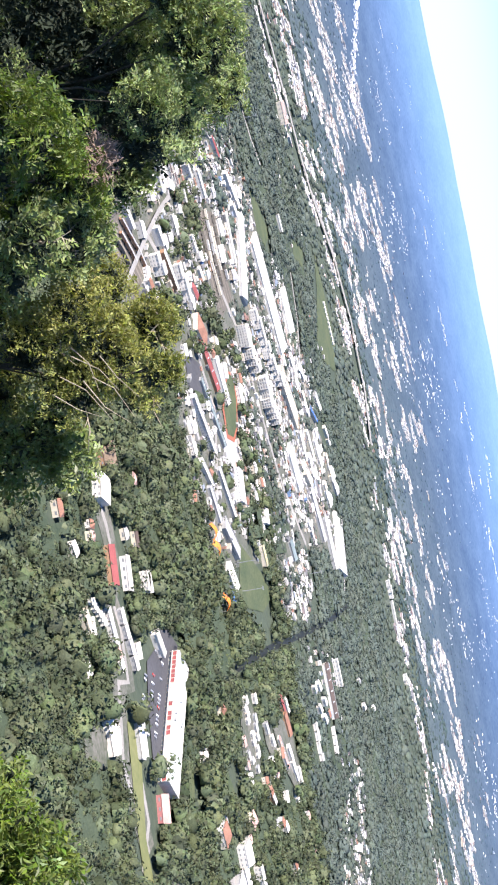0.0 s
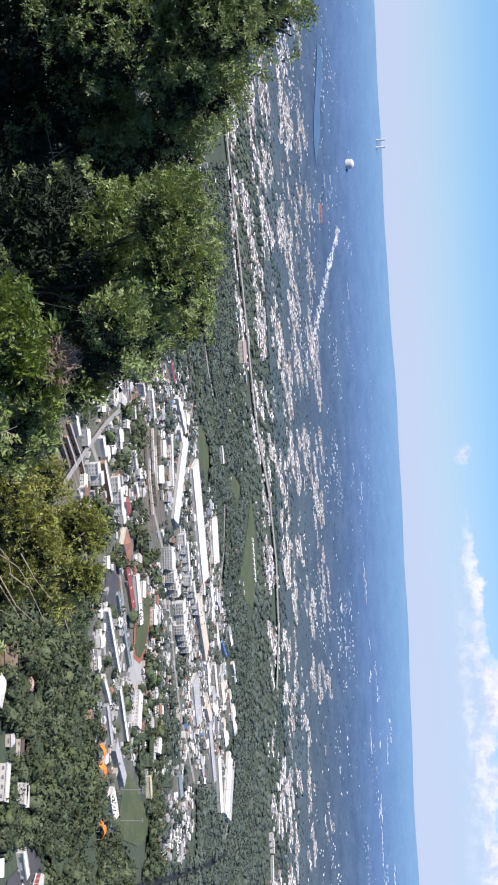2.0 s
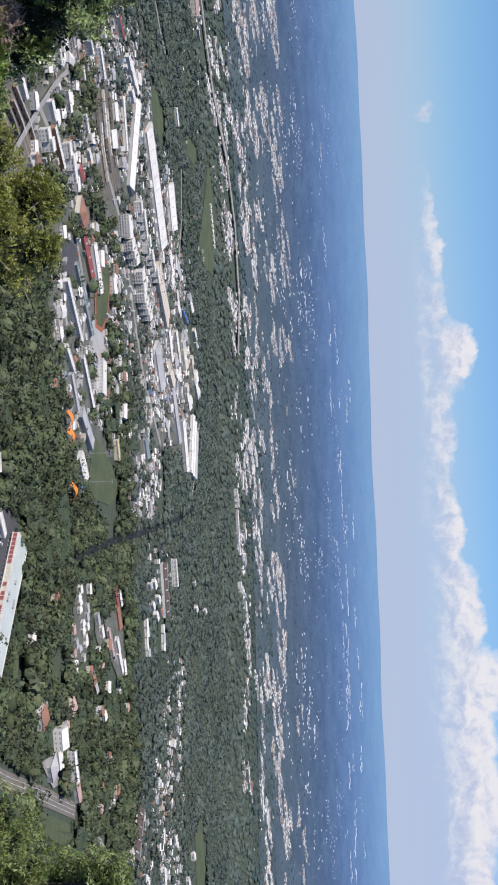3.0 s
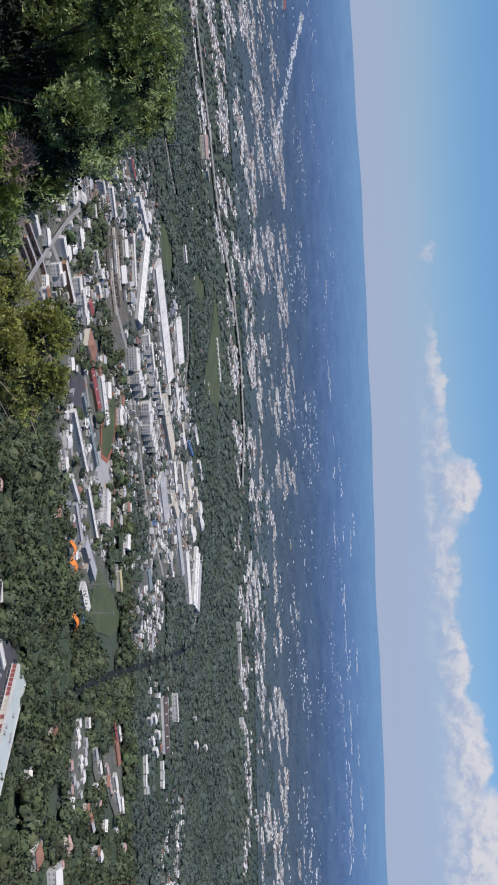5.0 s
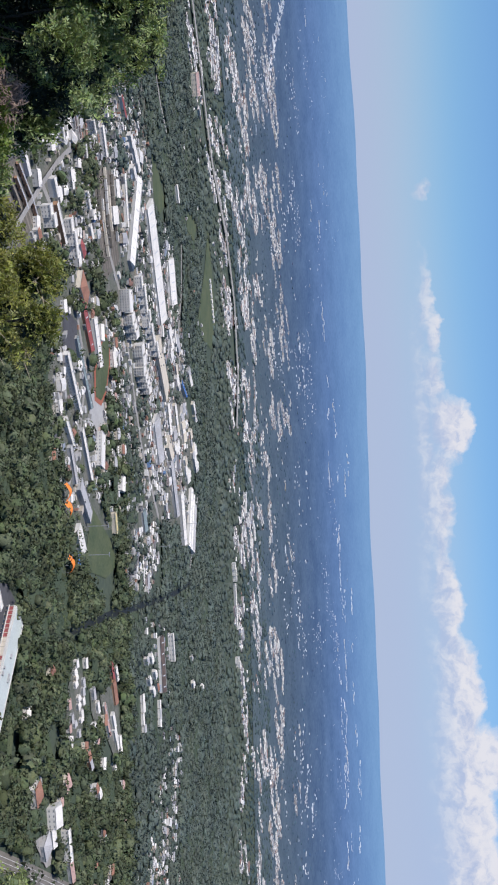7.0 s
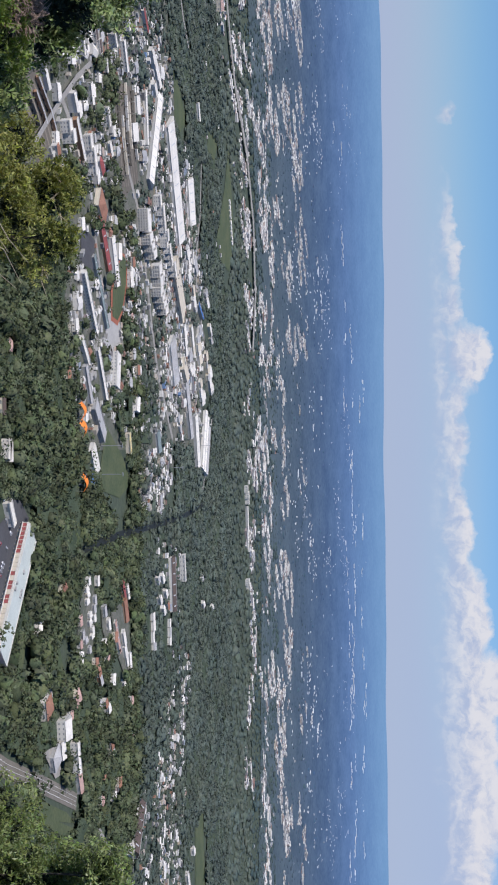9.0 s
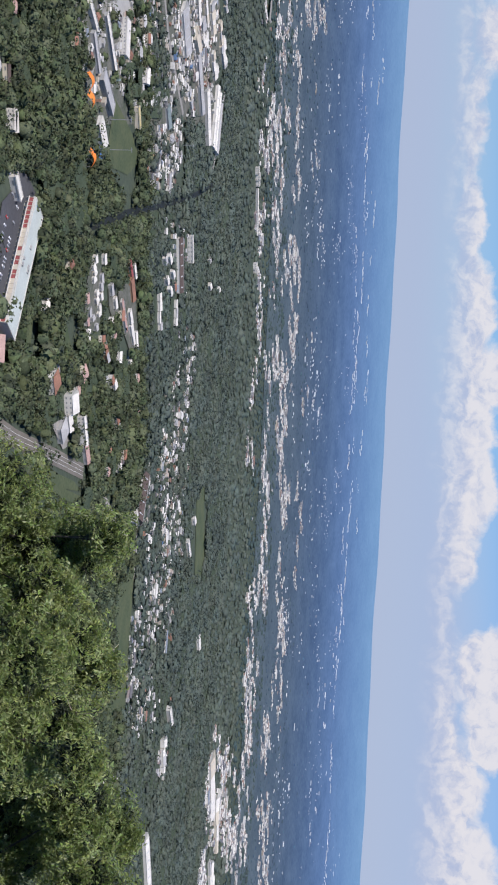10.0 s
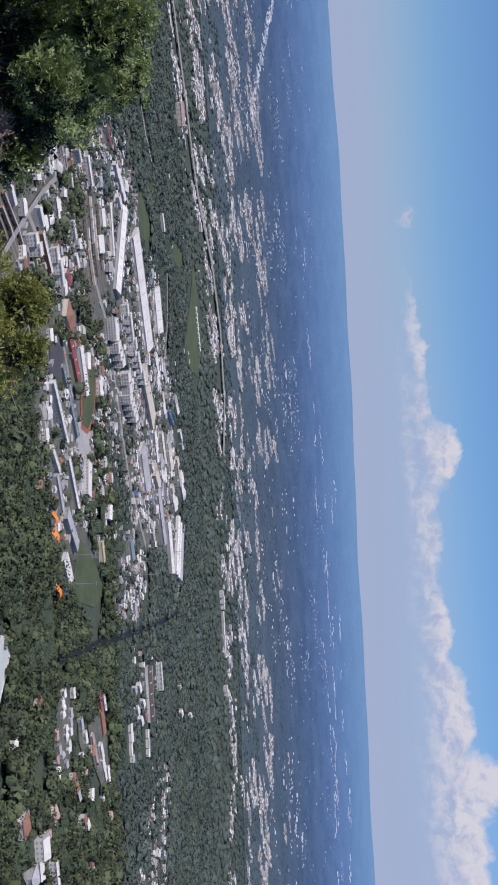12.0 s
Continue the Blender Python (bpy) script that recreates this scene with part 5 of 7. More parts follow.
def canopy(p, q, depth, high, material, label):
    """A tensioned canvas roof on posts, bowed along its length."""
    a, b = Vector((*p, 0)), Vector((*q, 0))
    mid, along = (a + b) / 2, (b - a).normalized()
    half, turn = (b - a).length / 2, math.degrees(math.atan2(along.y, along.x))
    top = tagged(empty("canopy", mid.x, mid.y, height(mid.x, mid.y), turn), label, "canopy", "orange canopies")
    keep_off(mid.x, mid.y, half, depth / 2, turn)
    bm, n = bmesh.new(), 12
    rows = [[bm.verts.new((-half + 2 * half * k / n, -depth / 2 + depth * j / 6, high * (0.45 + 0.55 * math.sin(math.pi * k / n)) + 1.2 * math.sin(math.pi * j / 6))) for j in range(7)] for k in range(n + 1)]
    for r, s in zip(rows, rows[1:]):
        for j in range(6):
            bm.faces.new((r[j], s[j], s[j + 1], r[j + 1]))
    part("canvas", bm, material, top)
    for x in (-half * 0.9, 0, half * 0.9):
        for y in (-depth * 0.4, depth * 0.4):
            boxed("post", M_GREY_WALL, top, (x - .15, x + .15, y - .15, y + .15, -1, high * 0.48))
    return top


def storage_dome(x, y, r):
    """A white domed tank on a low drum."""
    top = tagged(empty("storage_dome", x, y, height(x, y)), "white domed tank on the far plain", "tank")
    bm = bmesh.new()
    bmesh.ops.create_cone(bm, cap_ends=True, segments=24, radius1=r, radius2=r, depth=r + 8, matrix=pose(0, 0, r / 2 - 3))
    part("drum", bm, M_WHITE_WALL, top)
    bm = bmesh.new()
    bmesh.ops.create_uvsphere(bm, u_segments=24, v_segments=12, radius=r * 0.99)
    bmesh.ops.scale(bm, vec=(1, 1, 0.7), verts=bm.verts)
    dome = part("dome", bm, M_WHITE_WALL, top)
    dome.location.z = r
    return top


def twin_stacks(x, y):
    """Two slim white chimneys side by side."""
    top = tagged(empty("chimney_pair", x, y, height(x, y)), "two slim white chimneys near the skyline", "chimney")
    for u in (-14, 14):
        bm = bmesh.new()
        bmesh.ops.create_cone(bm, cap_ends=True, segments=12, radius1=4.5, radius2=3.5, depth=34, matrix=pose(u, 0, 15))
        part("stack", bm, M_WHITE_WALL, top)
    return top


def mast(x, y, high):
    """A floodlight mast: a tapered pole and a head with four lamps."""
    top = tagged(empty("light_mast", x, y, height(x, y)), "tall thin grey floodlight mast", "light mast", "light masts")
    bm = bmesh.new()
    bmesh.ops.create_cone(bm, cap_ends=True, segments=8, radius1=0.45, radius2=0.22, depth=high + 1, matrix=pose(0, 0, high / 2 - 0.5))
    part("pole", bm, M_CAR_GREY, top)
    boxed("cross_arm", M_CAR_GREY, top, (-2.2, 2.2, -0.15, 0.15, high, high + 0.3))
    for u in (-1.8, -0.6, 0.6, 1.8):
        boxed("lamp", M_CAR_GREY, top, (u - .4, u + .4, -0.5, 0.1, high - 0.7, high))
    return top


house_models()


# yards and paved ground
sector("pavement", -13.5, -2.5, 880, 1900, M_LOT, "grey and green town lots")
sector("pavement", -2.6, 8.6, 1150, 2120, M_LOT, "grey and green town lots", 0.04)
sector("pavement", 8.5, 11.5, 1500, 1740, M_LOT, "grey and green town lots", 0.06)
sector("pavement", -31, -13, 1000, 2150, M_LOT, "grey and green town lots", 0.05)
patch("field", [(-143, 2431), (-229, 2512), (-126, 2539), (-44, 2555), (19, 2462), (-4, 2330), (-41, 2285)], M_LAWN, "bright green meadow among woods", "field", 0.5)
patch("field", [(218, 1274), (172, 1316), (222, 1398), (258, 1436), (262, 1366), (235, 1272)], M_LAWN, "green playing field", "field", 0.3)
patch("field", [(-285, 1857), (-266, 1905), (-219, 1966), (-195, 1902), (-216, 1855)], M_LAWN, "dark green grassy strip", "field", 0.3)
patch("field", [(-229, 2224), (-222, 2350), (-182, 2287), (-198, 2196)], M_LAWN, "green field by the woods", "field", 0.3)
patch("field", [(327, 1026), (340, 1078), (382, 1098), (374, 1079)], M_LAWN, "green lawn among trees", "field", 0.3)
patch("field", [(448, 980), (506, 1077), (530, 1105), (474, 993)], M_LAWN, "grassy verge beside the road", "field", 0.3)
patch("field", [(863, 1858), (866, 1896), (1035, 1886), (1034, 1846)], M_LAWN, "pale green strip field", "field", 0.3)
patch("field", [(851, 1815), (910, 1897), (1052, 1836), (1010, 1781)], M_LAWN, "pale green strip field", "field", 0.3)
patch("field", [(680, 1262), (728, 1340), (912, 1240), (860, 1165)], M_LAWN, "long green field edge", "field", 0.3)
patch("field", [(448, 960), (534, 1101), (526, 1066), (474, 988)], M_LAWN, "green field beyond the road", "field", 0.3)
patch("field", [(224, 843), (236, 867), (308, 831), (343, 828), (335, 810), (290, 819)], M_DRY_LAWN, "long grassy strip along the lane", "field", 0.3)
patch("field", [(309, 962), (306, 980), (341, 958), (338, 937)], M_LAWN, "green lawn behind the supermarket", "field", 0.3)
patch("yard", [(46, 1326), (49, 1397), (97, 1408), (92, 1335)], M_PALE_LOT, "pale gravel yard", "yard", 0.35)
patch("yard", [(-42, 1244), (-26, 1302), (8, 1282), (2, 1228)], M_ASPHALT, "dark asphalt yard", "yard", 0.35)
patch("yard", [(365, 1008), (384, 1052), (395, 1046), (375, 1000)], M_PALE_LOT, "pale driveway", "yard", 0.35)
patch("car_park", [(199, 916), (192, 972), (208, 977), (279, 910), (269, 881), (231, 896)], M_ASPHALT, "dark asphalt car park before the supermarket", "car park", 0.1)
patch("yard", [(182, 949), (191, 987), (218, 1014), (211, 971)], M_ASPHALT, "asphalt drive round the supermarket", "yard", 0.12)
patch("yard", [(197, 758), (218, 801), (239, 780), (221, 750)], M_LOT, "small car park between trees", "yard", 0.2)
strip("road", [(358, 858), (392, 909), (449, 1008), (513, 1115)], 16, M_TAN_ROAD, "broad dusty road through the trees", "road", lines=3)
strip("road", [(272, 848), (301, 845), (324, 812)], 6, M_CONCRETE, "pale lane between meadows", "road")
strip("road", [(-107, 1073), (-132, 1124), (-158, 1179), (-185, 1240), (-209, 1307)], 6, M_CONCRETE, "pale road bridge over the rail yard", "road", lift=4.0)
strip("road", [(-170, 1170), (-127, 1243), (-73, 1323), (-24, 1356)], 9, M_CONCRETE, "town street", "road")
strip("road", [(-169, 1493), (-107, 1502), (-57, 1561), (32, 1590), (136, 1635), (248, 1737)], 10, M_CONCRETE, "town street along the works", "road")
strip("road", [(-26, 1848), (38, 1849), (94, 1821)], 9, M_CONCRETE, "street behind the works", "road")
strip("road", [(-32, 1304), (26, 1331), (99, 1274), (139, 1216)], 8, M_CONCRETE, "street by the school", "road")
strip("road", [(-953, 2218), (-884, 2270), (-812, 2323), (-680, 2405), (-544, 2491), (-436, 2551), (-360, 2603), (-234, 2760), (-84, 2836), (80, 2835), (198, 2769)], 20, M_CONCRETE, "pale elevated highway beyond the woods", "road", lift=5.0)
strip("road", [(-165, 2121), (-83, 2090), (7, 2008), (127, 2077)], 9, M_CONCRETE, "road at the edge of the woods", "road")
strip("road", [(373, 2010), (336, 2079), (268, 2152)], 9, M_CONCRETE, "road at the end of the works", "road")
strip("road", [(-416, 1946), (-376, 1974), (-337, 2023)], 9, M_CONCRETE, "road through the woods", "road")
strip("road", [(630, 1374), (726, 1347), (816, 1279), (873, 1237)], 8, M_CONCRETE, "street along the housing estate", "road")
strip("road", [(575, 1194), (636, 1247), (721, 1338)], 8, M_CONCRETE, "lane into the housing estate", "road")
strip("channel", [(277, 1162), (287, 1246), (310, 1403), (340, 1582), (376, 1812), (398, 2018)], 9, M_DARK_WATER, "water channel between trees, painted dark with their shade", "channel", shy=True)
strip("rail_yard", [(-211, 1486), (-149, 1490), (-91, 1509)], 105, M_GRAVEL, "brown gravel of the rail yard", "rail yard", lift=0.08)
strip("rail_yard", [(-162, 1070), (-136, 1103), (-107, 1130)], 78, M_GRAVEL, "brown gravel of the rail yard", "rail yard", lift=0.08)
strip("railway", [(-204, 1445), (-146, 1449), (-91, 1468)], 3.5, M_TAN, "tan rail ballast of the yard", "railway", lift=0.2)
strip("railway", [(-206, 1458), (-147, 1462), (-92, 1481)], 3.5, M_TAN, "tan rail ballast of the yard", "railway", lift=0.2)
strip("railway", [(-208, 1472), (-148, 1476), (-93, 1495)], 3.5, M_TAN, "tan rail ballast of the yard", "railway", lift=0.2)
strip("railway", [(-210, 1485), (-149, 1490), (-94, 1509)], 3.5, M_TAN, "tan rail ballast of the yard", "railway", lift=0.2)
strip("railway", [(-212, 1499), (-150, 1504), (-94, 1524)], 3.5, M_TAN, "tan rail ballast of the yard", "railway", lift=0.2)
strip("railway", [(-213, 1513), (-152, 1518), (-95, 1538)], 3.5, M_TAN, "tan rail ballast of the yard", "railway", lift=0.2)
strip("railway", [(-215, 1528), (-153, 1533), (-96, 1553)], 3.5, M_TAN, "tan rail ballast of the yard", "railway", lift=0.2)
strip("railway", [(-156, 1041), (-132, 1073), (-105, 1099)], 3.5, M_TAN, "tan rail ballast of the yard", "railway", lift=0.2)
strip("railway", [(-157, 1052), (-134, 1085), (-106, 1111)], 3.5, M_TAN, "tan rail ballast of the yard", "railway", lift=0.2)
strip("railway", [(-159, 1064), (-135, 1097), (-107, 1124)], 3.5, M_TAN, "tan rail ballast of the yard", "railway", lift=0.2)
strip("railway", [(-160, 1076), (-136, 1110), (-108, 1137)], 3.5, M_TAN, "tan rail ballast of the yard", "railway", lift=0.2)
strip("railway", [(-162, 1088), (-138, 1122), (-109, 1151)], 3.5, M_TAN, "tan rail ballast of the yard", "railway", lift=0.2)
strip("railway", [(-164, 1100), (-139, 1136), (-110, 1164)], 3.5, M_TAN, "tan rail ballast of the yard", "railway", lift=0.2)
for _k, (_line, _from, _n) in enumerate((
        (((-204, 1445), (-146, 1449), (-91, 1468)), 8, 5), (((-206, 1458), (-147, 1462), (-92, 1481)), 40, 5), (((-210, 1485), (-149, 1490), (-94, 1509)), 4, 7),
        (((-212, 1499), (-150, 1504), (-94, 1524)), 26, 4), (((-215, 1528), (-153, 1533), (-96, 1553)), 12, 6), (((-157, 1052), (-134, 1085), (-106, 1111)), 6, 4),
        (((-160, 1076), (-136, 1110), (-108, 1137)), 20, 3), (((-164, 1100), (-139, 1136), (-110, 1164)), 3, 5))):
    train(_line, _from, _n, 400 + _k)
patch("sports_ground", [(27, 1367), (3, 1396), (-15, 1433), (-10, 1464), (22, 1457), (54, 1427), (68, 1393), (60, 1360)], M_TRACK, "red running track round a green pitch", "sports ground", 0.35)
patch("pitch", [(28, 1375), (5, 1401), (-11, 1436), (-7, 1457), (22, 1450), (51, 1423), (62, 1394), (56, 1368)], M_LAWN, "green pitch inside the red track", "pitch", 0.55)

# works, halls and schools
hall("warehouse", (-230, 1705), (-109, 1610), 22, 6, M_WHITE_ROOF, M_GREY_WALL, "long white-roofed warehouse in the town", "warehouse", "gable", 7, 1)
hall("warehouse", (-190, 1766), (-26, 1832), 56, 7, M_WHITE_ROOF, M_WHITE_WALL, "very long warehouse with a white roof", "warehouse", "gable", 10, 1)
hall("factory", (-88, 1652), (-32, 1698), 10, 11, M_WHITE_ROOF, M_WHITE_WALL, "pale factory building with rows of windows", "factory", "flat", 12, 3)
hall("factory", (-32, 1689), (17, 1760), 7, 11, M_WHITE_ROOF, M_WHITE_WALL, "white factory wing with a flat roof", "factory", "flat", 8, 3)
hall("factory", (13, 1765), (88, 1822), 40, 7, M_CREAM_WALL, M_CREAM_WALL, "long factory wing with a cream roof", "factory", "flat", 5, 1)
flats((-69, 1542), (-41, 1542), 22, 4, 8, "white apartment block with tiered balconies")
flats((-35, 1548), (-8, 1580), 22, 4, 8, "white apartment block with dark window bays")
flats((3, 1608), (29, 1618), 22, 4, 6, "white apartment block with tiered balconies")
flats((32, 1609), (66, 1651), 22, 4, 7, "long white apartment block with balconies")
hall("hall", (-127, 1939), (-57, 1951), 51, 6, M_WHITE_ROOF, M_WHITE_WALL, "white market hall with a pale roof", "hall", "gable", 6, 1)
hall("school", (-52, 1313), (7, 1349), 13, 5, M_RED_ROOF, M_BRICK_WALL, "long red-roofed school building", "school", "gable", 7, 1)
hall("school", (-63, 1303), (-41, 1327), 26, 6, M_TILE_ROOF, M_CREAM_WALL, "cream school wing with a terracotta roof", "school", "hip", 3, 1)
hall("sports_hall", (-30, 1368), (24, 1385), 13, 6, M_WHITE_ROOF, M_WHITE_WALL, "sports hall with a broad white roof", "hall", "gable", 4, 1)
hall("school", (7, 1222), (67, 1262), 7, 7, M_WHITE_ROOF, M_WHITE_WALL, "white school with a row of dark windows", "school", "gable", 18, 2)
hall("school", (-9, 1281), (68, 1330), 7, 5, M_TEAL_ROOF, M_GREY_WALL, "long low building with a dull teal roof", "school", "gable", 6, 1)
hall("shed", (72, 1208), (102, 1236), 7, 6, M_WHITE_ROOF, M_WHITE_WALL, "white shed beside the trees", "shed", "gable", 2, 1)
hall("shed", (100, 1220), (139, 1236), 7, 6, M_GREY_ROOF, M_GREY_WALL, "grey-roofed shed in the town", "shed", "gable", 3, 1)
hall("school", (88, 1277), (144, 1307), 7, 6, M_WHITE_ROOF, M_GREY_WALL, "long hall with a pale grey roof", "hall", "gable", 5, 1)
hall("school", (94, 1358), (131, 1344), 17, 7, M_WHITE_ROOF, M_WHITE_WALL, "narrow white building with dark windows", "school", "flat", 10, 2)
hall("shed", (146, 1246), (186, 1282), 16, 5, M_GREY_ROOF, M_GREY_WALL, "grey flat-roofed sheds in the town", "shed", "flat", 2, 1)
hall("hall", (188, 1227), (213, 1241), 17, 6, M_WHITE_ROOF, M_WHITE_WALL, "square white hall on the green", "hall", "gable", 3, 1)
hall("shelter", (211, 1222), (223, 1229), 7, 3, M_BLUE, M_GREY_WALL, "blue-roofed shelter beside the white hall", "shelter", "gable", 0, 1)
hall("shed", (195, 1412), (219, 1416), 7, 5, M_YELLOW, M_CREAM_WALL, "pale yellow low building", "shed", "flat", 0, 1)
hall("shed", (221, 1600), (249, 1610), 14, 5, M_TEAL_ROOF, M_GREY_WALL, "teal-roofed shed in the town", "shed", "gable", 0, 1)
hall("hall", (112, 1720), (173, 1744), 35, 7, M_GREY_ROOF, M_WHITE_WALL, "long grey-roofed works hall", "hall", "gable", 5, 1)
hall("hall", (68, 2007), (93, 2052), 7, 7, M_BLUE, M_GREY_WALL, "blue-roofed storehouse in the town", "hall", "gable", 0, 1)
hall("hall", (244, 2052), (331, 1987), 13, 6, M_WHITE_ROOF, M_WHITE_WALL, "long narrow white works hall", "hall", "gable", 6, 1)
hall("hall", (257, 2070), (340, 2008), 12, 6, M_WHITE_ROOF, M_GREY_WALL, "long narrow white works hall", "hall", "gable", 6, 1)
hall("hall", (271, 2087), (348, 2030), 12, 6, M_GREY_ROOF, M_WHITE_WALL, "long narrow grey works hall", "hall", "gable", 6, 1)
hall("hall", (240, 1927), (323, 1939), 17, 7, M_WHITE_ROOF, M_GREY_WALL, "long pale works hall", "hall", "gable", 5, 1)
hall("hall", (179, 1844), (269, 1880), 16, 7, M_GREY_ROOF, M_GREY_WALL, "long grey works hall", "hall", "gable", 5, 1)
hall("hall", (156, 1823), (184, 1854), 24, 6, M_CREAM_WALL, M_CREAM_WALL, "cream storehouse in the town", "hall", "flat", 0, 1)
works_row((-19, 1910), (15, 1930), 27, 5, M_WHITE_ROOF, M_WHITE_WALL)
works_row((41, 1953), (80, 1974), 23, 6, M_GREY_ROOF, M_GREY_WALL)
works_row((99, 1917), (144, 1936), 15, 7, M_WHITE_ROOF, M_CREAM_WALL)
works_row((121, 1983), (176, 2002), 32, 5, M_WHITE_ROOF, M_WHITE_WALL)
works_row((96, 1847), (143, 1863), 19, 6, M_WHITE_ROOF, M_GREY_WALL)
works_row((154, 2071), (204, 2094), 22, 7, M_GREY_ROOF, M_CREAM_WALL)
works_row((194, 1998), (238, 2020), 33, 5, M_WHITE_ROOF, M_WHITE_WALL)
works_row((185, 2098), (231, 2124), 31, 6, M_WHITE_ROOF, M_GREY_WALL)
works_row((109, 1676), (140, 1691), 7, 7, M_WHITE_ROOF, M_CREAM_WALL)
works_row((221, 1773), (252, 1792), 23, 5, M_GREY_ROOF, M_WHITE_WALL)
works_row((53, 2093), (82, 2121), 29, 6, M_WHITE_ROOF, M_GREY_WALL)
works_row((111, 2128), (146, 2156), 24, 7, M_WHITE_ROOF, M_CREAM_WALL)
works_row((140, 1891), (177, 1912), 27, 5, M_WHITE_ROOF, M_WHITE_WALL)
works_row((-2, 1980), (24, 2004), 24, 6, M_GREY_ROOF, M_GREY_WALL)

# the quarter round the rail yard
hall("building", (-181, 1113), (-158, 1130), 7, 6, M_WHITE_ROOF, M_WHITE_WALL, "white barn beside the bush", "building", "gable", 3, 1)
hall("building", (-236, 1256), (-209, 1263), 7, 7, M_WHITE_ROOF, M_GREY_WALL, "pale hall with a row of columns", "building", "flat", 3, 1)
hall("building", (-241, 1312), (-222, 1330), 10, 9, M_DARK_ROOF, M_WHITE_WALL, "white block with a dark roof", "building", "flat", 6, 3)
hall("building", (-253, 1405), (-240, 1414), 7, 9, M_WHITE_ROOF, M_WHITE_WALL, "small white office block", "building", "flat", 4, 3)
hall("building", (-288, 1481), (-273, 1491), 7, 9, M_WHITE_ROOF, M_WHITE_WALL, "white office block in the town", "building", "flat", 5, 3)
hall("building", (-257, 1468), (-224, 1482), 7, 7, M_WHITE_ROOF, M_WHITE_WALL, "white terrace with a pale roof", "building", "gable", 8, 2)
hall("building", (-319, 1618), (-296, 1640), 7, 6, M_RED_ROOF, M_WHITE_WALL, "white building with a red roof", "building", "gable", 3, 1)
hall("building", (-220, 1607), (-152, 1608), 7, 6, M_WHITE_ROOF, M_WHITE_WALL, "long white shed in the town", "building", "gable", 4, 1)
hall("building", (-165, 1207), (-148, 1218), 7, 8, M_WHITE_ROOF, M_WHITE_WALL, "white domed hall in the town", "building", "barrel", 0, 1)
hall("building", (-135, 1176), (-117, 1186), 7, 11, M_WHITE_ROOF, M_WHITE_WALL, "white cubic building in the town", "building", "flat", 4, 3)
hall("building", (-142, 1226), (-105, 1253), 7, 7, M_WHITE_ROOF, M_BRICK_WALL, "brown hall with a white roof", "building", "gable", 4, 1)
hall("building", (-130, 1267), (-94, 1287), 7, 9, M_WHITE_ROOF, M_WHITE_WALL, "white flat-roofed block in the town", "building", "flat", 9, 3)
hall("building", (-187, 1298), (-166, 1304), 7, 6, M_WHITE_ROOF, M_GREY_WALL, "grey shed with a white roof", "building", "gable", 2, 1)
hall("building", (-169, 1360), (-150, 1368), 7, 7, M_WHITE_ROOF, M_WHITE_WALL, "white house block in the town", "building", "flat", 5, 2)
hall("building", (-133, 1382), (-120, 1391), 7, 5, M_WHITE_ROOF, M_WHITE_WALL, "small white shed in the town", "building", "gable", 0, 1)
hall("building", (-221, 1364), (-207, 1367), 7, 7, M_WHITE_ROOF, M_GREY_WALL, "grey house block in the town", "building", "flat", 4, 2)
hall("building", (-169, 1518), (-148, 1521), 22, 5, M_WHITE_ROOF, M_WHITE_WALL, "small white store in the town", "building", "gable", 2, 1)
hall("building", (-205, 1547), (-183, 1550), 13, 4, M_WHITE_ROOF, M_WHITE_WALL, "small white shed in the town", "building", "gable", 0, 1)
hall("building", (-109, 1316), (-95, 1329), 9, 6, M_RED_ROOF, M_WHITE_WALL, "red-roofed house in the town", "building", "hip", 2, 1)
hall("building", (-110, 1140), (-100, 1145), 7, 6, M_TILE_ROOF, M_WHITE_WALL, "house with an orange roof", "building", "hip", 2, 1)
hall("building", (-260, 2082), (-232, 2093), 7, 4, M_WHITE_ROOF, M_WHITE_WALL, "long white hall at the wood edge", "building", "gable", 3, 1)
hall("building", (-504, 2377), (-462, 2387), 47, 9, M_PINK_ROOF, M_CREAM_WALL, "pinkish block among trees", "building", "flat", 5, 3)
hall("hall", (-270, 1667), (-254, 1681), 11, 6, M_WHITE_ROOF, M_WHITE_WALL, "white barrel-roofed store in the town", "hall", "barrel", 0, 1, "white stores by the woods")
hall("hall", (-260, 1678), (-244, 1691), 11, 6, M_WHITE_ROOF, M_WHITE_WALL, "white barrel-roofed store in the town", "hall", "barrel", 0, 1, "white stores by the woods")
hall("hall", (-250, 1692), (-234, 1706), 11, 6, M_WHITE_ROOF, M_WHITE_WALL, "white barrel-roofed store in the town", "hall", "barrel", 0, 1, "white stores by the woods")
hall("hall", (-234, 1663), (-219, 1677), 10, 6, M_WHITE_ROOF, M_WHITE_WALL, "white barrel-roofed store in the town", "hall", "barrel", 0, 1, "white stores by the woods")
hall("hall", (-276, 1656), (-261, 1669), 10, 6, M_WHITE_ROOF, M_WHITE_WALL, "white barrel-roofed store in the town", "hall", "barrel", 0, 1, "white stores by the woods")

# the near houses under the hill and the supermarket
patch("yard", [(335, 1154), (316, 1179), (315, 1209), (335, 1227), (368, 1225), (386, 1205), (383, 1171), (364, 1145)], M_LOT, "worn grey yards between small houses", "yard", 0.25)
patch("yard", [(360, 1251), (367, 1286), (399, 1296), (403, 1266), (378, 1250)], M_LOT, "worn grey yard among trees", "yard", 0.25)
patch("yard", [(376, 1295), (379, 1340), (403, 1389), (469, 1388), (462, 1346), (427, 1314)], M_LOT, "grey and brown works yard", "yard", 0.25)
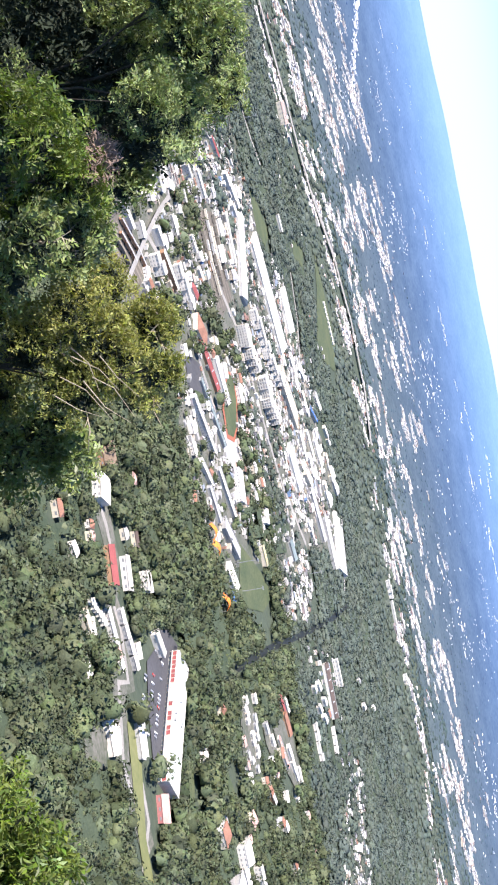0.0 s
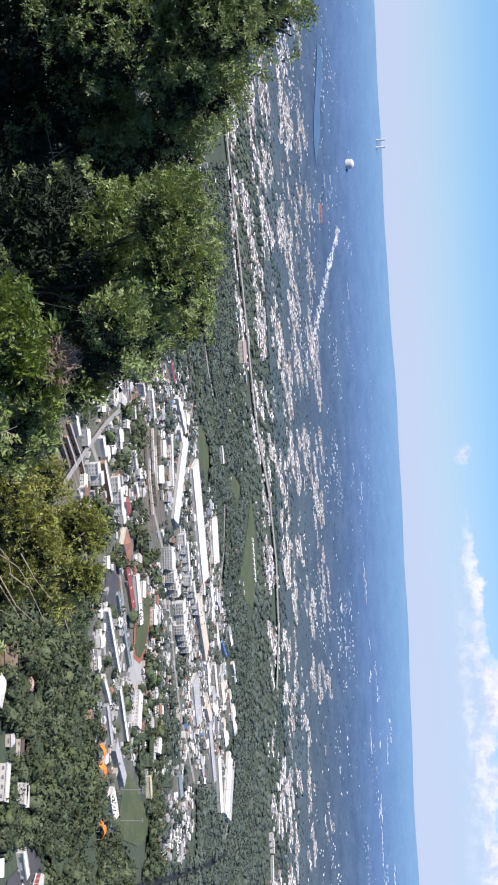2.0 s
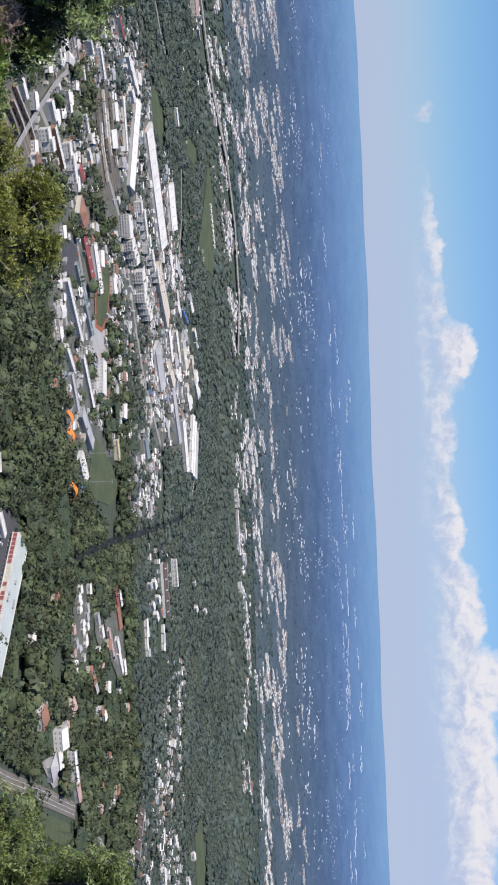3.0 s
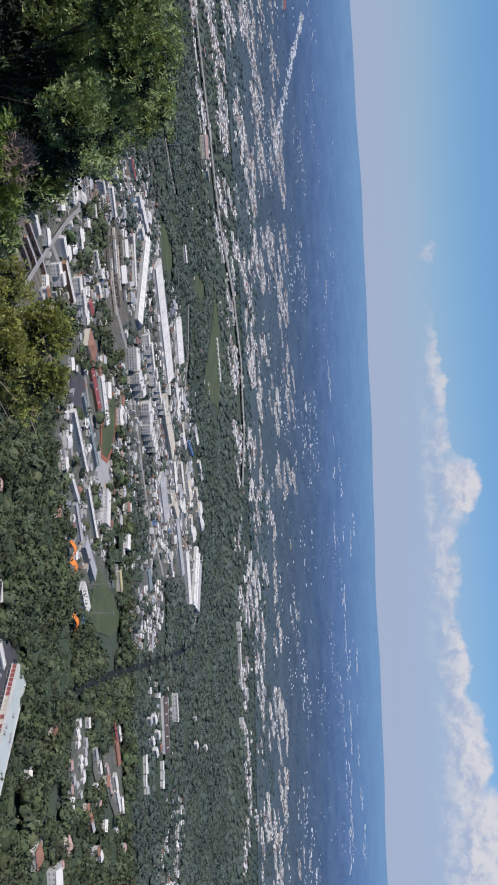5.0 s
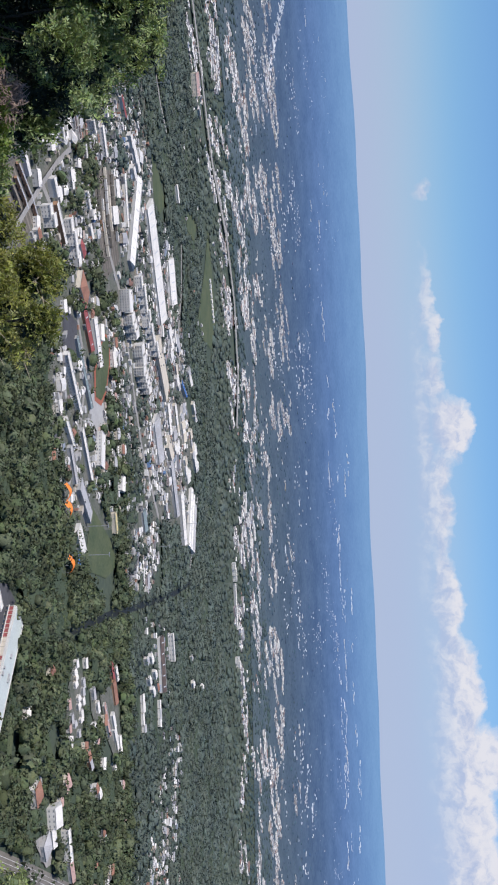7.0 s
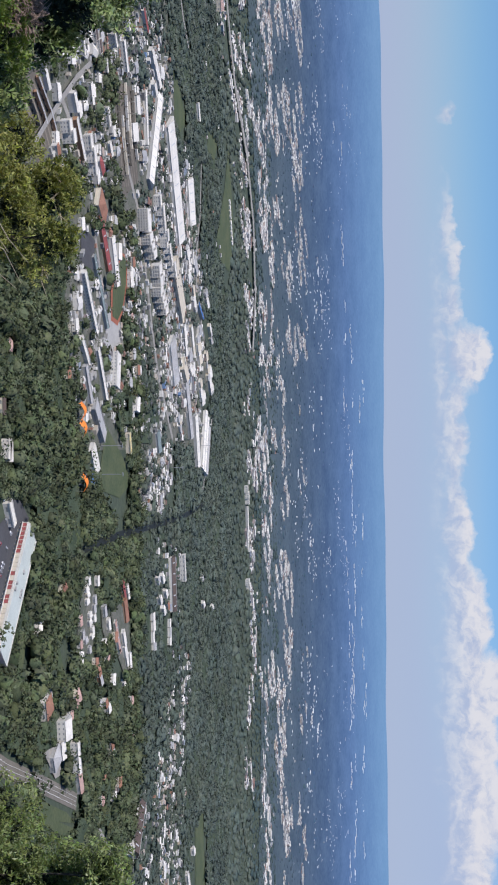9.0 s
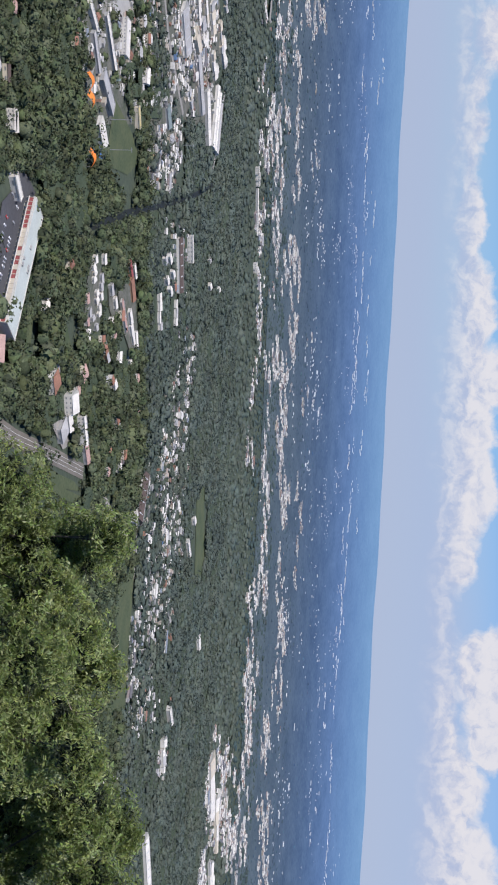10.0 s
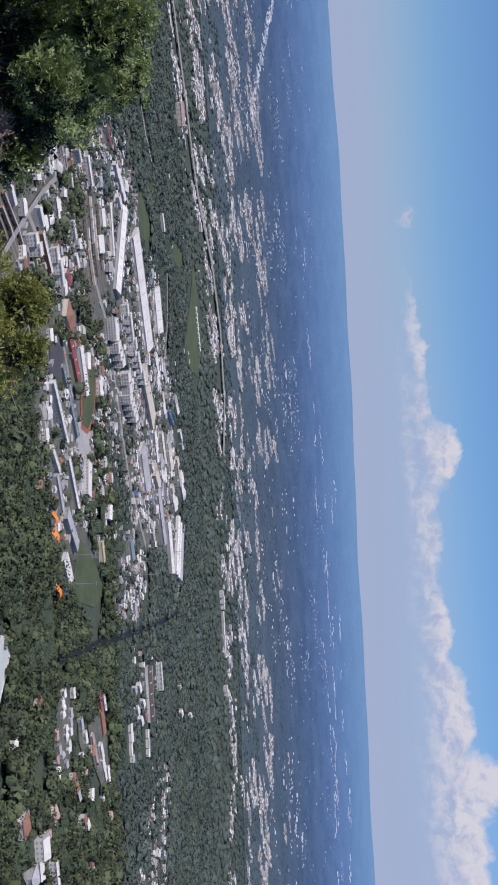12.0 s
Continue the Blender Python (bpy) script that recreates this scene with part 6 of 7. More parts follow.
hall("house", (311, 1192), (318, 1193), 7, 3.5, M_WHITE_ROOF, M_WHITE_WALL, "small white house with a pale roof in a yard", "house", "gable", 1, 1, "small houses in the yards")
hall("house", (319, 1231), (329, 1231), 7, 3.5, M_WHITE_ROOF, M_WHITE_WALL, "small white house with a pale roof in a yard", "house", "gable", 1, 1, "small houses in the yards")
hall("house", (318, 1181), (323, 1182), 7, 3.5, M_WHITE_ROOF, M_WHITE_WALL, "small white house with a pale roof in a yard", "house", "hip", 1, 1, "small houses in the yards")
hall("house", (325, 1184), (330, 1186), 7, 3.5, M_WHITE_ROOF, M_CREAM_WALL, "small white house with a pale roof in a yard", "house", "hip", 1, 1, "small houses in the yards")
hall("house", (330, 1181), (336, 1182), 7, 3.5, M_WHITE_ROOF, M_WHITE_WALL, "small white house with a pale roof in a yard", "house", "hip", 1, 1, "small houses in the yards")
hall("house", (339, 1150), (348, 1151), 8, 3.5, M_PINK_ROOF, M_CREAM_WALL, "small cream house with a faded roof in a yard", "house", "gable", 1, 1, "small houses in the yards")
hall("house", (347, 1189), (352, 1190), 7, 3.5, M_WHITE_ROOF, M_WHITE_WALL, "small white house with a pale roof in a yard", "house", "hip", 1, 1, "small houses in the yards")
hall("house", (354, 1208), (361, 1209), 7, 3.5, M_WHITE_ROOF, M_WHITE_WALL, "small white house with a pale roof in a yard", "house", "gable", 1, 1, "small houses in the yards")
hall("house", (354, 1187), (360, 1189), 7, 3.5, M_WHITE_ROOF, M_GREY_WALL, "small white house with a pale roof in a yard", "house", "hip", 1, 1, "small houses in the yards")
hall("house", (364, 1198), (372, 1199), 7, 3.5, M_WHITE_ROOF, M_WHITE_WALL, "small white house with a pale roof in a yard", "house", "gable", 1, 1, "small houses in the yards")
hall("house", (336, 1214), (345, 1215), 7, 3.5, M_GREY_ROOF, M_GREY_WALL, "small grey-roofed house in a worn yard", "house", "gable", 1, 1, "small houses in the yards")
hall("house", (344, 1210), (352, 1211), 7, 3.5, M_GREY_ROOF, M_GREY_WALL, "small grey-roofed house in a worn yard", "house", "gable", 1, 1, "small houses in the yards")
hall("house", (356, 1158), (364, 1159), 7, 3.5, M_GREY_ROOF, M_GREY_WALL, "small grey-roofed house in a worn yard", "house", "gable", 1, 1, "small houses in the yards")
hall("house", (371, 1194), (375, 1195), 7, 3.5, M_WHITE_ROOF, M_WHITE_WALL, "small white house with a pale roof in a yard", "house", "hip", 1, 1, "small houses in the yards")
hall("house", (363, 1147), (370, 1148), 7, 3.5, M_PINK_ROOF, M_WHITE_WALL, "small cream house with a faded roof in a yard", "house", "gable", 1, 1, "small houses in the yards")
hall("house", (367, 1168), (372, 1169), 7, 3.5, M_GREY_ROOF, M_WHITE_WALL, "small grey-roofed house in a worn yard", "house", "hip", 1, 1, "small houses in the yards")
hall("house", (380, 1182), (386, 1183), 7, 3.5, M_GREY_ROOF, M_GREY_WALL, "small grey-roofed house in a worn yard", "house", "gable", 1, 1, "small houses in the yards")
hall("shed", (358, 1254), (370, 1257), 7, 4, M_GREY_ROOF, M_GREY_WALL, "pale grey shed among trees", "shed", "gable", 1, 1)
hall("shed", (377, 1269), (389, 1272), 7, 4, M_WHITE_ROOF, M_WHITE_WALL, "narrow white shed among trees", "shed", "gable", 1, 1)
hall("shed", (394, 1249), (400, 1250), 7, 4, M_WHITE_ROOF, M_WHITE_WALL, "small white shed among trees", "shed", "gable", 1, 1)
hall("shed", (412, 1213), (435, 1226), 8, 4, M_GREY_ROOF, M_BRICK_WALL, "brown house with a grey roof among trees", "shed", "gable", 1, 1)
hall("shed", (356, 1348), (376, 1356), 7, 4, M_RED_ROOF, M_BRICK_WALL, "brick shed with a reddish roof", "shed", "gable", 1, 1)
hall("shed", (367, 1371), (384, 1377), 7, 4, M_WHITE_ROOF, M_GREY_WALL, "narrow pale shed beside the brick hall", "shed", "gable", 1, 1)
hall("shed", (447, 1369), (468, 1371), 7, 4, M_WHITE_ROOF, M_WHITE_WALL, "long pale shed in the works yard", "shed", "gable", 1, 1)
hall("shed", (469, 1332), (474, 1334), 7, 4, M_WHITE_ROOF, M_WHITE_WALL, "tiny white shed among trees", "shed", "gable", 1, 1)
strip("yard", [(68, 883), (86, 888), (108, 888), (136, 865), (162, 872), (201, 864), (195, 843), (223, 830), (250, 817), (286, 829), (319, 832)], 30, M_LOT, "worn yards along both sides of the lane", "yard", lift=0.1)
strip("road", [(68, 883), (86, 888), (108, 888), (136, 865), (162, 872), (201, 864), (195, 843), (223, 830), (250, 817), (286, 829), (319, 832)], 6, M_CONCRETE, "narrow pale lane past the houses", "road", lift=0.3)
hall("house", (24, 894), (42, 892), 29, 8, M_BROWN_ROOF, M_BRICK_WALL, "brown brick house with a tan roof and white balcony", "house", "gable", 4, 2)
hall("house", (44, 881), (63, 871), 19, 7, M_WHITE_ROOF, M_WHITE_WALL, "large white house with a pale hipped roof", "house", "hip", 4, 2)
hall("store", (99, 872), (128, 865), 13, 6, M_RED_ROOF, M_BRICK_WALL, "brown store with a long red roof", "store", "gable", 5, 1)
hall("shop", (113, 904), (139, 897), 7, 5, M_WHITE_ROOF, M_WHITE_WALL, "white shopfront row beside the red store", "shop", "flat", 4, 1)
hall("house", (94, 917), (103, 917), 7, 4, M_GREY_ROOF, M_CREAM_WALL, "small grey-roofed house by the lane", "house", "hip", 1, 1)
hall("house", (100, 943), (114, 941), 7, 4, M_DARK_ROOF, M_CREAM_WALL, "narrow dark-roofed house by the lane", "house", "gable", 2, 1)
hall("house", (133, 946), (148, 940), 7, 6, M_WHITE_ROOF, M_WHITE_WALL, "white house with dark windows and flat roof", "house", "flat", 4, 2)
hall("house", (75, 844), (81, 842), 7, 4, M_TILE_ROOF, M_WHITE_WALL, "low house with an orange roof", "house", "hip", 1, 1)
hall("house", (83, 840), (90, 838), 7, 4, M_PINK_ROOF, M_CREAM_WALL, "low cream house with a faded roof", "house", "hip", 1, 1)
hall("market_stall", (128, 816), (132, 816), 7, 3, M_WHITE_ROOF, M_WHITE_WALL, "small white market stall with a pale roof", "stall", "gable", 0, 1)
hall("market_stall", (132, 819), (136, 819), 7, 3, M_WHITE_ROOF, M_WHITE_WALL, "small white market stall with a pale roof", "stall", "gable", 0, 1)
hall("market_stall", (136, 822), (139, 822), 7, 3, M_WHITE_ROOF, M_WHITE_WALL, "small white market stall with a pale roof", "stall", "gable", 0, 1)
hall("market_stall", (140, 826), (143, 826), 7, 3, M_WHITE_ROOF, M_WHITE_WALL, "small white market stall with a pale roof", "stall", "gable", 0, 1)
hall("market_stall", (143, 829), (147, 829), 7, 3, M_WHITE_ROOF, M_WHITE_WALL, "small white market stall with a pale roof", "stall", "gable", 0, 1)
hall("market_stall", (147, 832), (151, 832), 7, 3, M_WHITE_ROOF, M_WHITE_WALL, "small white market stall with a pale roof", "stall", "gable", 0, 1)
hall("market_stall", (142, 842), (150, 843), 7, 4, M_WHITE_ROOF, M_WHITE_WALL, "low white stall roof along the lane", "stall", "gable", 2, 1)
hall("market_stall", (151, 843), (160, 844), 7, 4, M_GREY_ROOF, M_WHITE_WALL, "low white stall roof along the lane", "stall", "gable", 2, 1)
hall("market_stall", (161, 844), (170, 845), 7, 4, M_WHITE_ROOF, M_WHITE_WALL, "low white stall roof along the lane", "stall", "gable", 2, 1)
hall("market_stall", (171, 845), (179, 846), 7, 4, M_PINK_ROOF, M_WHITE_WALL, "low white stall roof along the lane", "stall", "gable", 2, 1)
hall("market_stall", (181, 846), (189, 847), 7, 4, M_WHITE_ROOF, M_WHITE_WALL, "low white stall roof along the lane", "stall", "gable", 2, 1)
hall("market_stall", (148, 870), (159, 871), 7, 4, M_WHITE_ROOF, M_GREY_WALL, "long pale stall roof along the lane", "stall", "gable", 2, 1)
hall("market_stall", (161, 872), (171, 874), 7, 4, M_WHITE_ROOF, M_GREY_WALL, "long pale stall roof along the lane", "stall", "gable", 2, 1)
hall("market_stall", (173, 875), (184, 877), 7, 4, M_GREY_ROOF, M_GREY_WALL, "long pale stall roof along the lane", "stall", "gable", 2, 1)
hall("market_stall", (186, 878), (197, 880), 7, 4, M_WHITE_ROOF, M_GREY_WALL, "long pale stall roof along the lane", "stall", "gable", 2, 1)
hall("house", (216, 810), (232, 805), 7, 4, M_WHITE_ROOF, M_WHITE_WALL, "white house beside the dirt lane with a pale roof", "house", "gable", 2, 1)
hall("house", (232, 861), (255, 850), 7, 4, M_GREY_ROOF, M_GREY_WALL, "pale grey house under trees by the car park", "house", "gable", 2, 1)
hall("house", (163, 776), (173, 773), 7, 4, M_WHITE_ROOF, M_CREAM_WALL, "cream house half hidden by trees", "house", "hip", 2, 1)
hall("house", (374, 1009), (392, 1012), 18, 6, M_TILE_ROOF, M_WHITE_WALL, "white house with a terracotta hipped roof", "house", "hip", 2, 1)
hall("house", (411, 1061), (430, 1061), 19, 8, M_WHITE_ROOF, M_WHITE_WALL, "tall white house with two storeys", "house", "gable", 4, 2)
hall("house", (431, 1058), (448, 1060), 12, 6, M_WHITE_ROOF, M_WHITE_WALL, "white house wing with a pale roof", "house", "gable", 2, 1)
hall("house", (449, 1104), (481, 1107), 7, 7, M_WHITE_ROOF, M_WHITE_WALL, "long white house with a row of windows", "house", "gable", 8, 2)
hall("house", (432, 1027), (448, 1032), 21, 5, M_GREY_ROOF, M_GREY_WALL, "grey house with a grey hipped roof", "house", "hip", 2, 1)
hall("house", (485, 1115), (508, 1121), 11, 5, M_PINK_ROOF, M_GREY_WALL, "pale house by the dusty road", "house", "gable", 2, 1)
hall("house", (406, 1113), (419, 1117), 15, 5, M_PINK_ROOF, M_CREAM_WALL, "cream house with a faded pinkish roof", "house", "hip", 1, 1)
patch("yard", [(356, 989), (375, 1047), (388, 1051), (371, 998)], M_PALE_LOT, "pale yard before the house", "yard", 0.3)
patch("yard", [(421, 1012), (426, 1038), (465, 1071), (458, 1043)], M_CONCRETE, "paved drive down to the road", "yard", 0.3)
hall("supermarket", (209, 981), (285, 884), 24, 8, M_MINT_ROOF, M_WHITE_WALL, "supermarket with a white roof and red fascia", "supermarket", "flat", 0, 1)
FASCIA = ((209, 981), (285, 884))
hall("house", (135, 946), (151, 944), 7, 6, M_WHITE_ROOF, M_WHITE_WALL, "white house with dark windows", "house", "flat", 5, 2)
hall("shed", (184, 939), (205, 948), 7, 5, M_WHITE_ROOF, M_WHITE_WALL, "white shed by the car park", "shed", "flat", 2, 1)
hall("house", (209, 796), (234, 794), 14, 4, M_WHITE_ROOF, M_WHITE_WALL, "white house beside the dirt lane", "house", "gable", 3, 1)
hall("house", (230, 856), (254, 850), 14, 4, M_WHITE_ROOF, M_GREY_WALL, "pale house under trees", "house", "gable", 2, 1)
hall("annex", (291, 874), (310, 866), 17, 4, M_PINK_ROOF, M_RED_WALL, "pinkish-roofed annex beside the supermarket", "shed", "gable", 3, 1)
hall("house", (86, 796), (96, 799), 7, 5, M_WHITE_ROOF, M_WHITE_WALL, "white house hidden among trees", "house", "hip", 2, 1)
hall("house", (53, 785), (65, 784), 7, 5, M_TILE_ROOF, M_CREAM_WALL, "house with an orange roof among trees", "house", "hip", 2, 1)
hall("house", (162, 777), (174, 781), 7, 5, M_WHITE_ROOF, M_WHITE_WALL, "white house among trees", "house", "gable", 2, 1)
hall("shed", (132, 790), (145, 794), 7, 5, M_CREAM_WALL, M_CREAM_WALL, "cream shed among trees", "shed", "flat", 0, 1)
works_row((414, 1335), (464, 1356), 14, 6, M_WHITE_ROOF, M_WHITE_WALL, 1.3)
hall("hall", (391, 1304), (431, 1322), 7, 4.5, M_PINK_ROOF, M_WHITE_WALL, "low pinkish-roofed hall in the town", "hall", "gable", 4, 1)
hall("hall", (380, 1355), (408, 1363), 12, 4.5, M_TILE_ROOF, M_BRICK_WALL, "brick hall with a reddish roof", "hall", "gable", 3, 1)
hall("hall", (406, 1669), (483, 1666), 19, 6, M_DARK_ROOF, M_WHITE_WALL, "long dark-roofed hall with white ends", "hall", "gable", 5, 1)
hall("hall", (423, 1759), (464, 1761), 7, 7, M_WHITE_ROOF, M_WHITE_WALL, "white block beside the hall", "hall", "flat", 6, 2)
works_row((443, 1519), (493, 1516), 14, 5, M_WHITE_ROOF, M_WHITE_WALL)
works_row((485, 1638), (521, 1630), 14, 5, M_WHITE_ROOF, M_WHITE_WALL)
hall("house", (406, 1559), (417, 1565), 7, 5, M_GREY_ROOF, M_WHITE_WALL, "small white house among trees", "house", "hip", 1, 1)
hall("house", (412, 1592), (424, 1598), 7, 5, M_WHITE_ROOF, M_WHITE_WALL, "small white house among trees", "house", "hip", 1, 1)
hall("house", (438, 1612), (450, 1618), 7, 5, M_WHITE_ROOF, M_WHITE_WALL, "small white house among trees", "house", "hip", 1, 1)
hall("house", (436, 1569), (447, 1575), 7, 5, M_WHITE_ROOF, M_WHITE_WALL, "small white house among trees", "house", "hip", 1, 1)
hall("house", (458, 1621), (470, 1627), 7, 5, M_TILE_ROOF, M_WHITE_WALL, "small white house among trees", "house", "hip", 1, 1)
hall("house", (456, 1590), (468, 1597), 7, 5, M_WHITE_ROOF, M_WHITE_WALL, "small white house among trees", "house", "hip", 1, 1)
hall("house", (551, 1952), (561, 1958), 8, 4, M_WHITE_ROOF, M_WHITE_WALL, "small white house among trees", "house", "hip", 1, 1)
hall("house", (585, 2053), (594, 2059), 7, 4, M_WHITE_ROOF, M_WHITE_WALL, "small white house among trees", "house", "hip", 1, 1)
hall("house", (507, 1949), (515, 1954), 7, 4, M_GREY_ROOF, M_WHITE_WALL, "small white house among trees", "house", "hip", 1, 1)
hall("house", (412, 1210), (422, 1213), 7, 5, M_TILE_ROOF, M_WHITE_WALL, "small white house among trees", "house", "hip", 1, 1)
hall("house", (456, 1235), (465, 1238), 7, 5, M_TILE_ROOF, M_WHITE_WALL, "small white house among trees", "house", "hip", 1, 1)
hall("house", (465, 1247), (475, 1250), 7, 5, M_WHITE_ROOF, M_WHITE_WALL, "small white house among trees", "house", "hip", 1, 1)
hall("house", (508, 1252), (518, 1255), 7, 5, M_TILE_ROOF, M_WHITE_WALL, "small white house among trees", "house", "hip", 1, 1)
hall("house", (520, 1257), (530, 1261), 7, 5, M_GREY_ROOF, M_WHITE_WALL, "small white house among trees", "house", "hip", 1, 1)
hall("school", (1210, 1260), (1302, 1243), 7, 10, M_WHITE_ROOF, M_WHITE_WALL, "large white school with rows of windows", "school", "flat", 14, 3)
hall("school", (1235, 1298), (1292, 1316), 10, 10, M_WHITE_ROOF, M_WHITE_WALL, "white school wing in the town", "school", "flat", 6, 3)
hall("school", (1160, 1327), (1269, 1335), 18, 6, M_WHITE_ROOF, M_WHITE_WALL, "long white school hall", "school", "gable", 5, 1)
hall("house", (1174, 1153), (1237, 1170), 16, 7, M_PINK_ROOF, M_BRICK_WALL, "brown house beside the school", "house", "hip", 2, 1)
hall("hall", (1078, 1516), (1114, 1529), 10, 8, M_WHITE_ROOF, M_WHITE_WALL, "white hall among trees", "hall", "gable", 3, 1)
works_row((1096, 1463), (1147, 1454), 25, 8, M_WHITE_ROOF, M_WHITE_WALL)
hall("hall", (1122, 1796), (1152, 1800), 10, 6, M_WHITE_ROOF, M_WHITE_WALL, "long low white hall", "hall", "gable", 4, 1)
hall("hall", (634, 1393), (674, 1342), 26, 6, M_DARK_ROOF, M_WHITE_WALL, "long white-fronted hall with a dark roof", "hall", "gable", 5, 1)
hall("hall", (659, 1326), (667, 1314), 7, 8, M_WHITE_ROOF, M_WHITE_WALL, "white block at the estate entrance", "hall", "flat", 4, 2)
hall("house", (883, 1763), (896, 1766), 7, 5, M_WHITE_ROOF, M_WHITE_WALL, "white house at the edge of the field", "house", "hip", 1, 1)
hall("shed", (897, 1706), (929, 1719), 9, 4, M_WHITE_ROOF, M_WHITE_WALL, "low white shed on the field", "shed", "gable", 0, 1)
hall("building", (1412, 1191), (1469, 1178), 7, 5, M_WHITE_ROOF, M_WHITE_WALL, "long low white roof among trees", "building", "gable", 3, 1)
works_row((1476, 1913), (1616, 1912), 73, 7, M_WHITE_ROOF, M_WHITE_WALL, 2.3)
works_row((1610, 1975), (1732, 1959), 38, 8, M_WHITE_ROOF, M_CREAM_WALL, 2.3)
works_row((1691, 1886), (1790, 1894), 20, 8, M_WHITE_ROOF, M_WHITE_WALL, 2.3)
works_row((1844, 1764), (1963, 1769), 48, 8, M_WHITE_ROOF, M_WHITE_WALL, 2.3)
works_row((1956, 1689), (2060, 1664), 21, 7, M_WHITE_ROOF, M_WHITE_WALL, 2.3)
works_row((1766, 1843), (1853, 1828), 23, 7, M_WHITE_ROOF, M_WHITE_WALL, 2.3)
hall("hall", (476, 2598), (515, 2608), 7, 8, M_WHITE_ROOF, M_WHITE_WALL, "white block beyond the woods", "hall", "flat", 4, 2)
hall("hall", (521, 2607), (620, 2604), 7, 6, M_WHITE_ROOF, M_GREY_WALL, "long narrow white hall beyond the woods", "hall", "gable", 3, 1)
hall("hall", (673, 2565), (696, 2578), 17, 8, M_WHITE_ROOF, M_WHITE_WALL, "white block beyond the woods", "hall", "flat", 3, 2)
hall("factory", (1301, 1034), (1431, 936), 22, 5, M_WHITE_ROOF, M_RED_WALL, "long white-roofed factory with a red front", "factory", "gable", 0, 1)
hall("house", (1272, 1043), (1304, 1041), 7, 5, M_WHITE_ROOF, M_WHITE_WALL, "white house at the end of the factory", "house", "gable", 2, 1)
hall("hall", (1479, 1103), (1531, 1104), 26, 6, M_PINK_ROOF, M_CREAM_WALL, "tan block beside the diagonal road", "hall", "flat", 6, 2)
hall("hall", (1532, 1103), (1613, 1076), 20, 6, M_CREAM_WALL, M_CREAM_WALL, "cream block with small windows", "hall", "flat", 8, 2)
hall("hall", (1607, 1172), (1659, 1152), 30, 5, M_GREY_ROOF, M_GREY_WALL, "grey-roofed block beside the road", "hall", "gable", 3, 1)
hall("hall", (1744, 1258), (1836, 1216), 34, 7, M_WHITE_ROOF, M_WHITE_WALL, "white works hall with dark bays", "hall", "flat", 5, 1)
hall("hall", (1451, 1014), (1510, 997), 11, 6, M_GREY_ROOF, M_WHITE_WALL, "grey shed beside the long factory", "shed", "gable", 2, 1)
hall("house", (1282, 906), (1309, 905), 7, 5, M_WHITE_ROOF, M_CREAM_WALL, "white house at the end of the lane", "house", "hip", 2, 1)
hall("house", (1324, 929), (1353, 928), 7, 6, M_TILE_ROOF, M_WHITE_WALL, "white house with a tiled roof", "house", "gable", 4, 2)
hall("hall", (1349, 1250), (1410, 1223), 7, 4, M_WHITE_ROOF, M_WHITE_WALL, "long low white roof among trees", "hall", "gable", 3, 1)
hall("hall", (1409, 1211), (1456, 1193), 7, 4, M_WHITE_ROOF, M_WHITE_WALL, "long low white roof among trees", "hall", "gable", 3, 1)
hall("hall", (1512, 1239), (1562, 1220), 9, 4, M_GREY_ROOF, M_WHITE_WALL, "long low grey roof among trees", "hall", "gable", 3, 1)
hall("house", (1430, 1168), (1451, 1167), 7, 4, M_WHITE_ROOF, M_WHITE_WALL, "small white shed among trees", "house", "gable", 1, 1)
works_row((2222, 1675), (2310, 1589), 38, 7, M_GREY_ROOF, M_WHITE_WALL, 2.3)
works_row((2298, 1741), (2402, 1639), 21, 7, M_WHITE_ROOF, M_WHITE_WALL, 2.3)
hall("hall", (2292, 1830), (2396, 1769), 7, 6, M_WHITE_ROOF, M_WHITE_WALL, "long narrow white mill", "mill", "gable", 4, 1)
hall("hall", (1990, 1716), (2055, 1682), 7, 4, M_WHITE_ROOF, M_WHITE_WALL, "long narrow white sheds in a row", "shed", "gable", 3, 1)
hall("hall", (2046, 1668), (2104, 1638), 7, 4, M_WHITE_ROOF, M_GREY_WALL, "long narrow pale sheds in a row", "shed", "gable", 3, 1)
works_row((1715, 1915), (1777, 1897), 32, 6, M_WHITE_ROOF, M_WHITE_WALL, 2.3)
works_row((1790, 1868), (1869, 1857), 41, 6, M_WHITE_ROOF, M_CREAM_WALL, 2.3)
works_row((1894, 1749), (1947, 1755), 90, 7, M_WHITE_ROOF, M_WHITE_WALL, 2.3)
strip("road", [(1340, 1106), (1393, 1067), (1443, 1040), (1503, 1001)], 9, M_CONCRETE, "pale road behind the long factory", "road")
strip("road", [(1394, 1066), (1516, 1137), (1734, 1264), (2000, 1417)], 10, M_CONCRETE, "pale diagonal road through the trees", "road")
patch("field", [(1607, 1245), (1652, 1280), (1817, 1337), (1834, 1326), (1680, 1240)], M_LAWN, "green field beside the diagonal road", "field", 0.3)
hall("hut", (-120, 2481), (-114, 2484), 7, 3, M_WHITE_ROOF, M_WHITE_WALL, "small white hut on the meadow", "hut", "gable", 0, 1, "huts on the meadow")
hall("hut", (-110, 2484), (-104, 2487), 7, 3, M_WHITE_ROOF, M_WHITE_WALL, "small white hut on the meadow", "hut", "gable", 0, 1, "huts on the meadow")
hall("hut", (-100, 2486), (-94, 2490), 7, 3, M_WHITE_ROOF, M_WHITE_WALL, "small white hut on the meadow", "hut", "gable", 0, 1, "huts on the meadow")
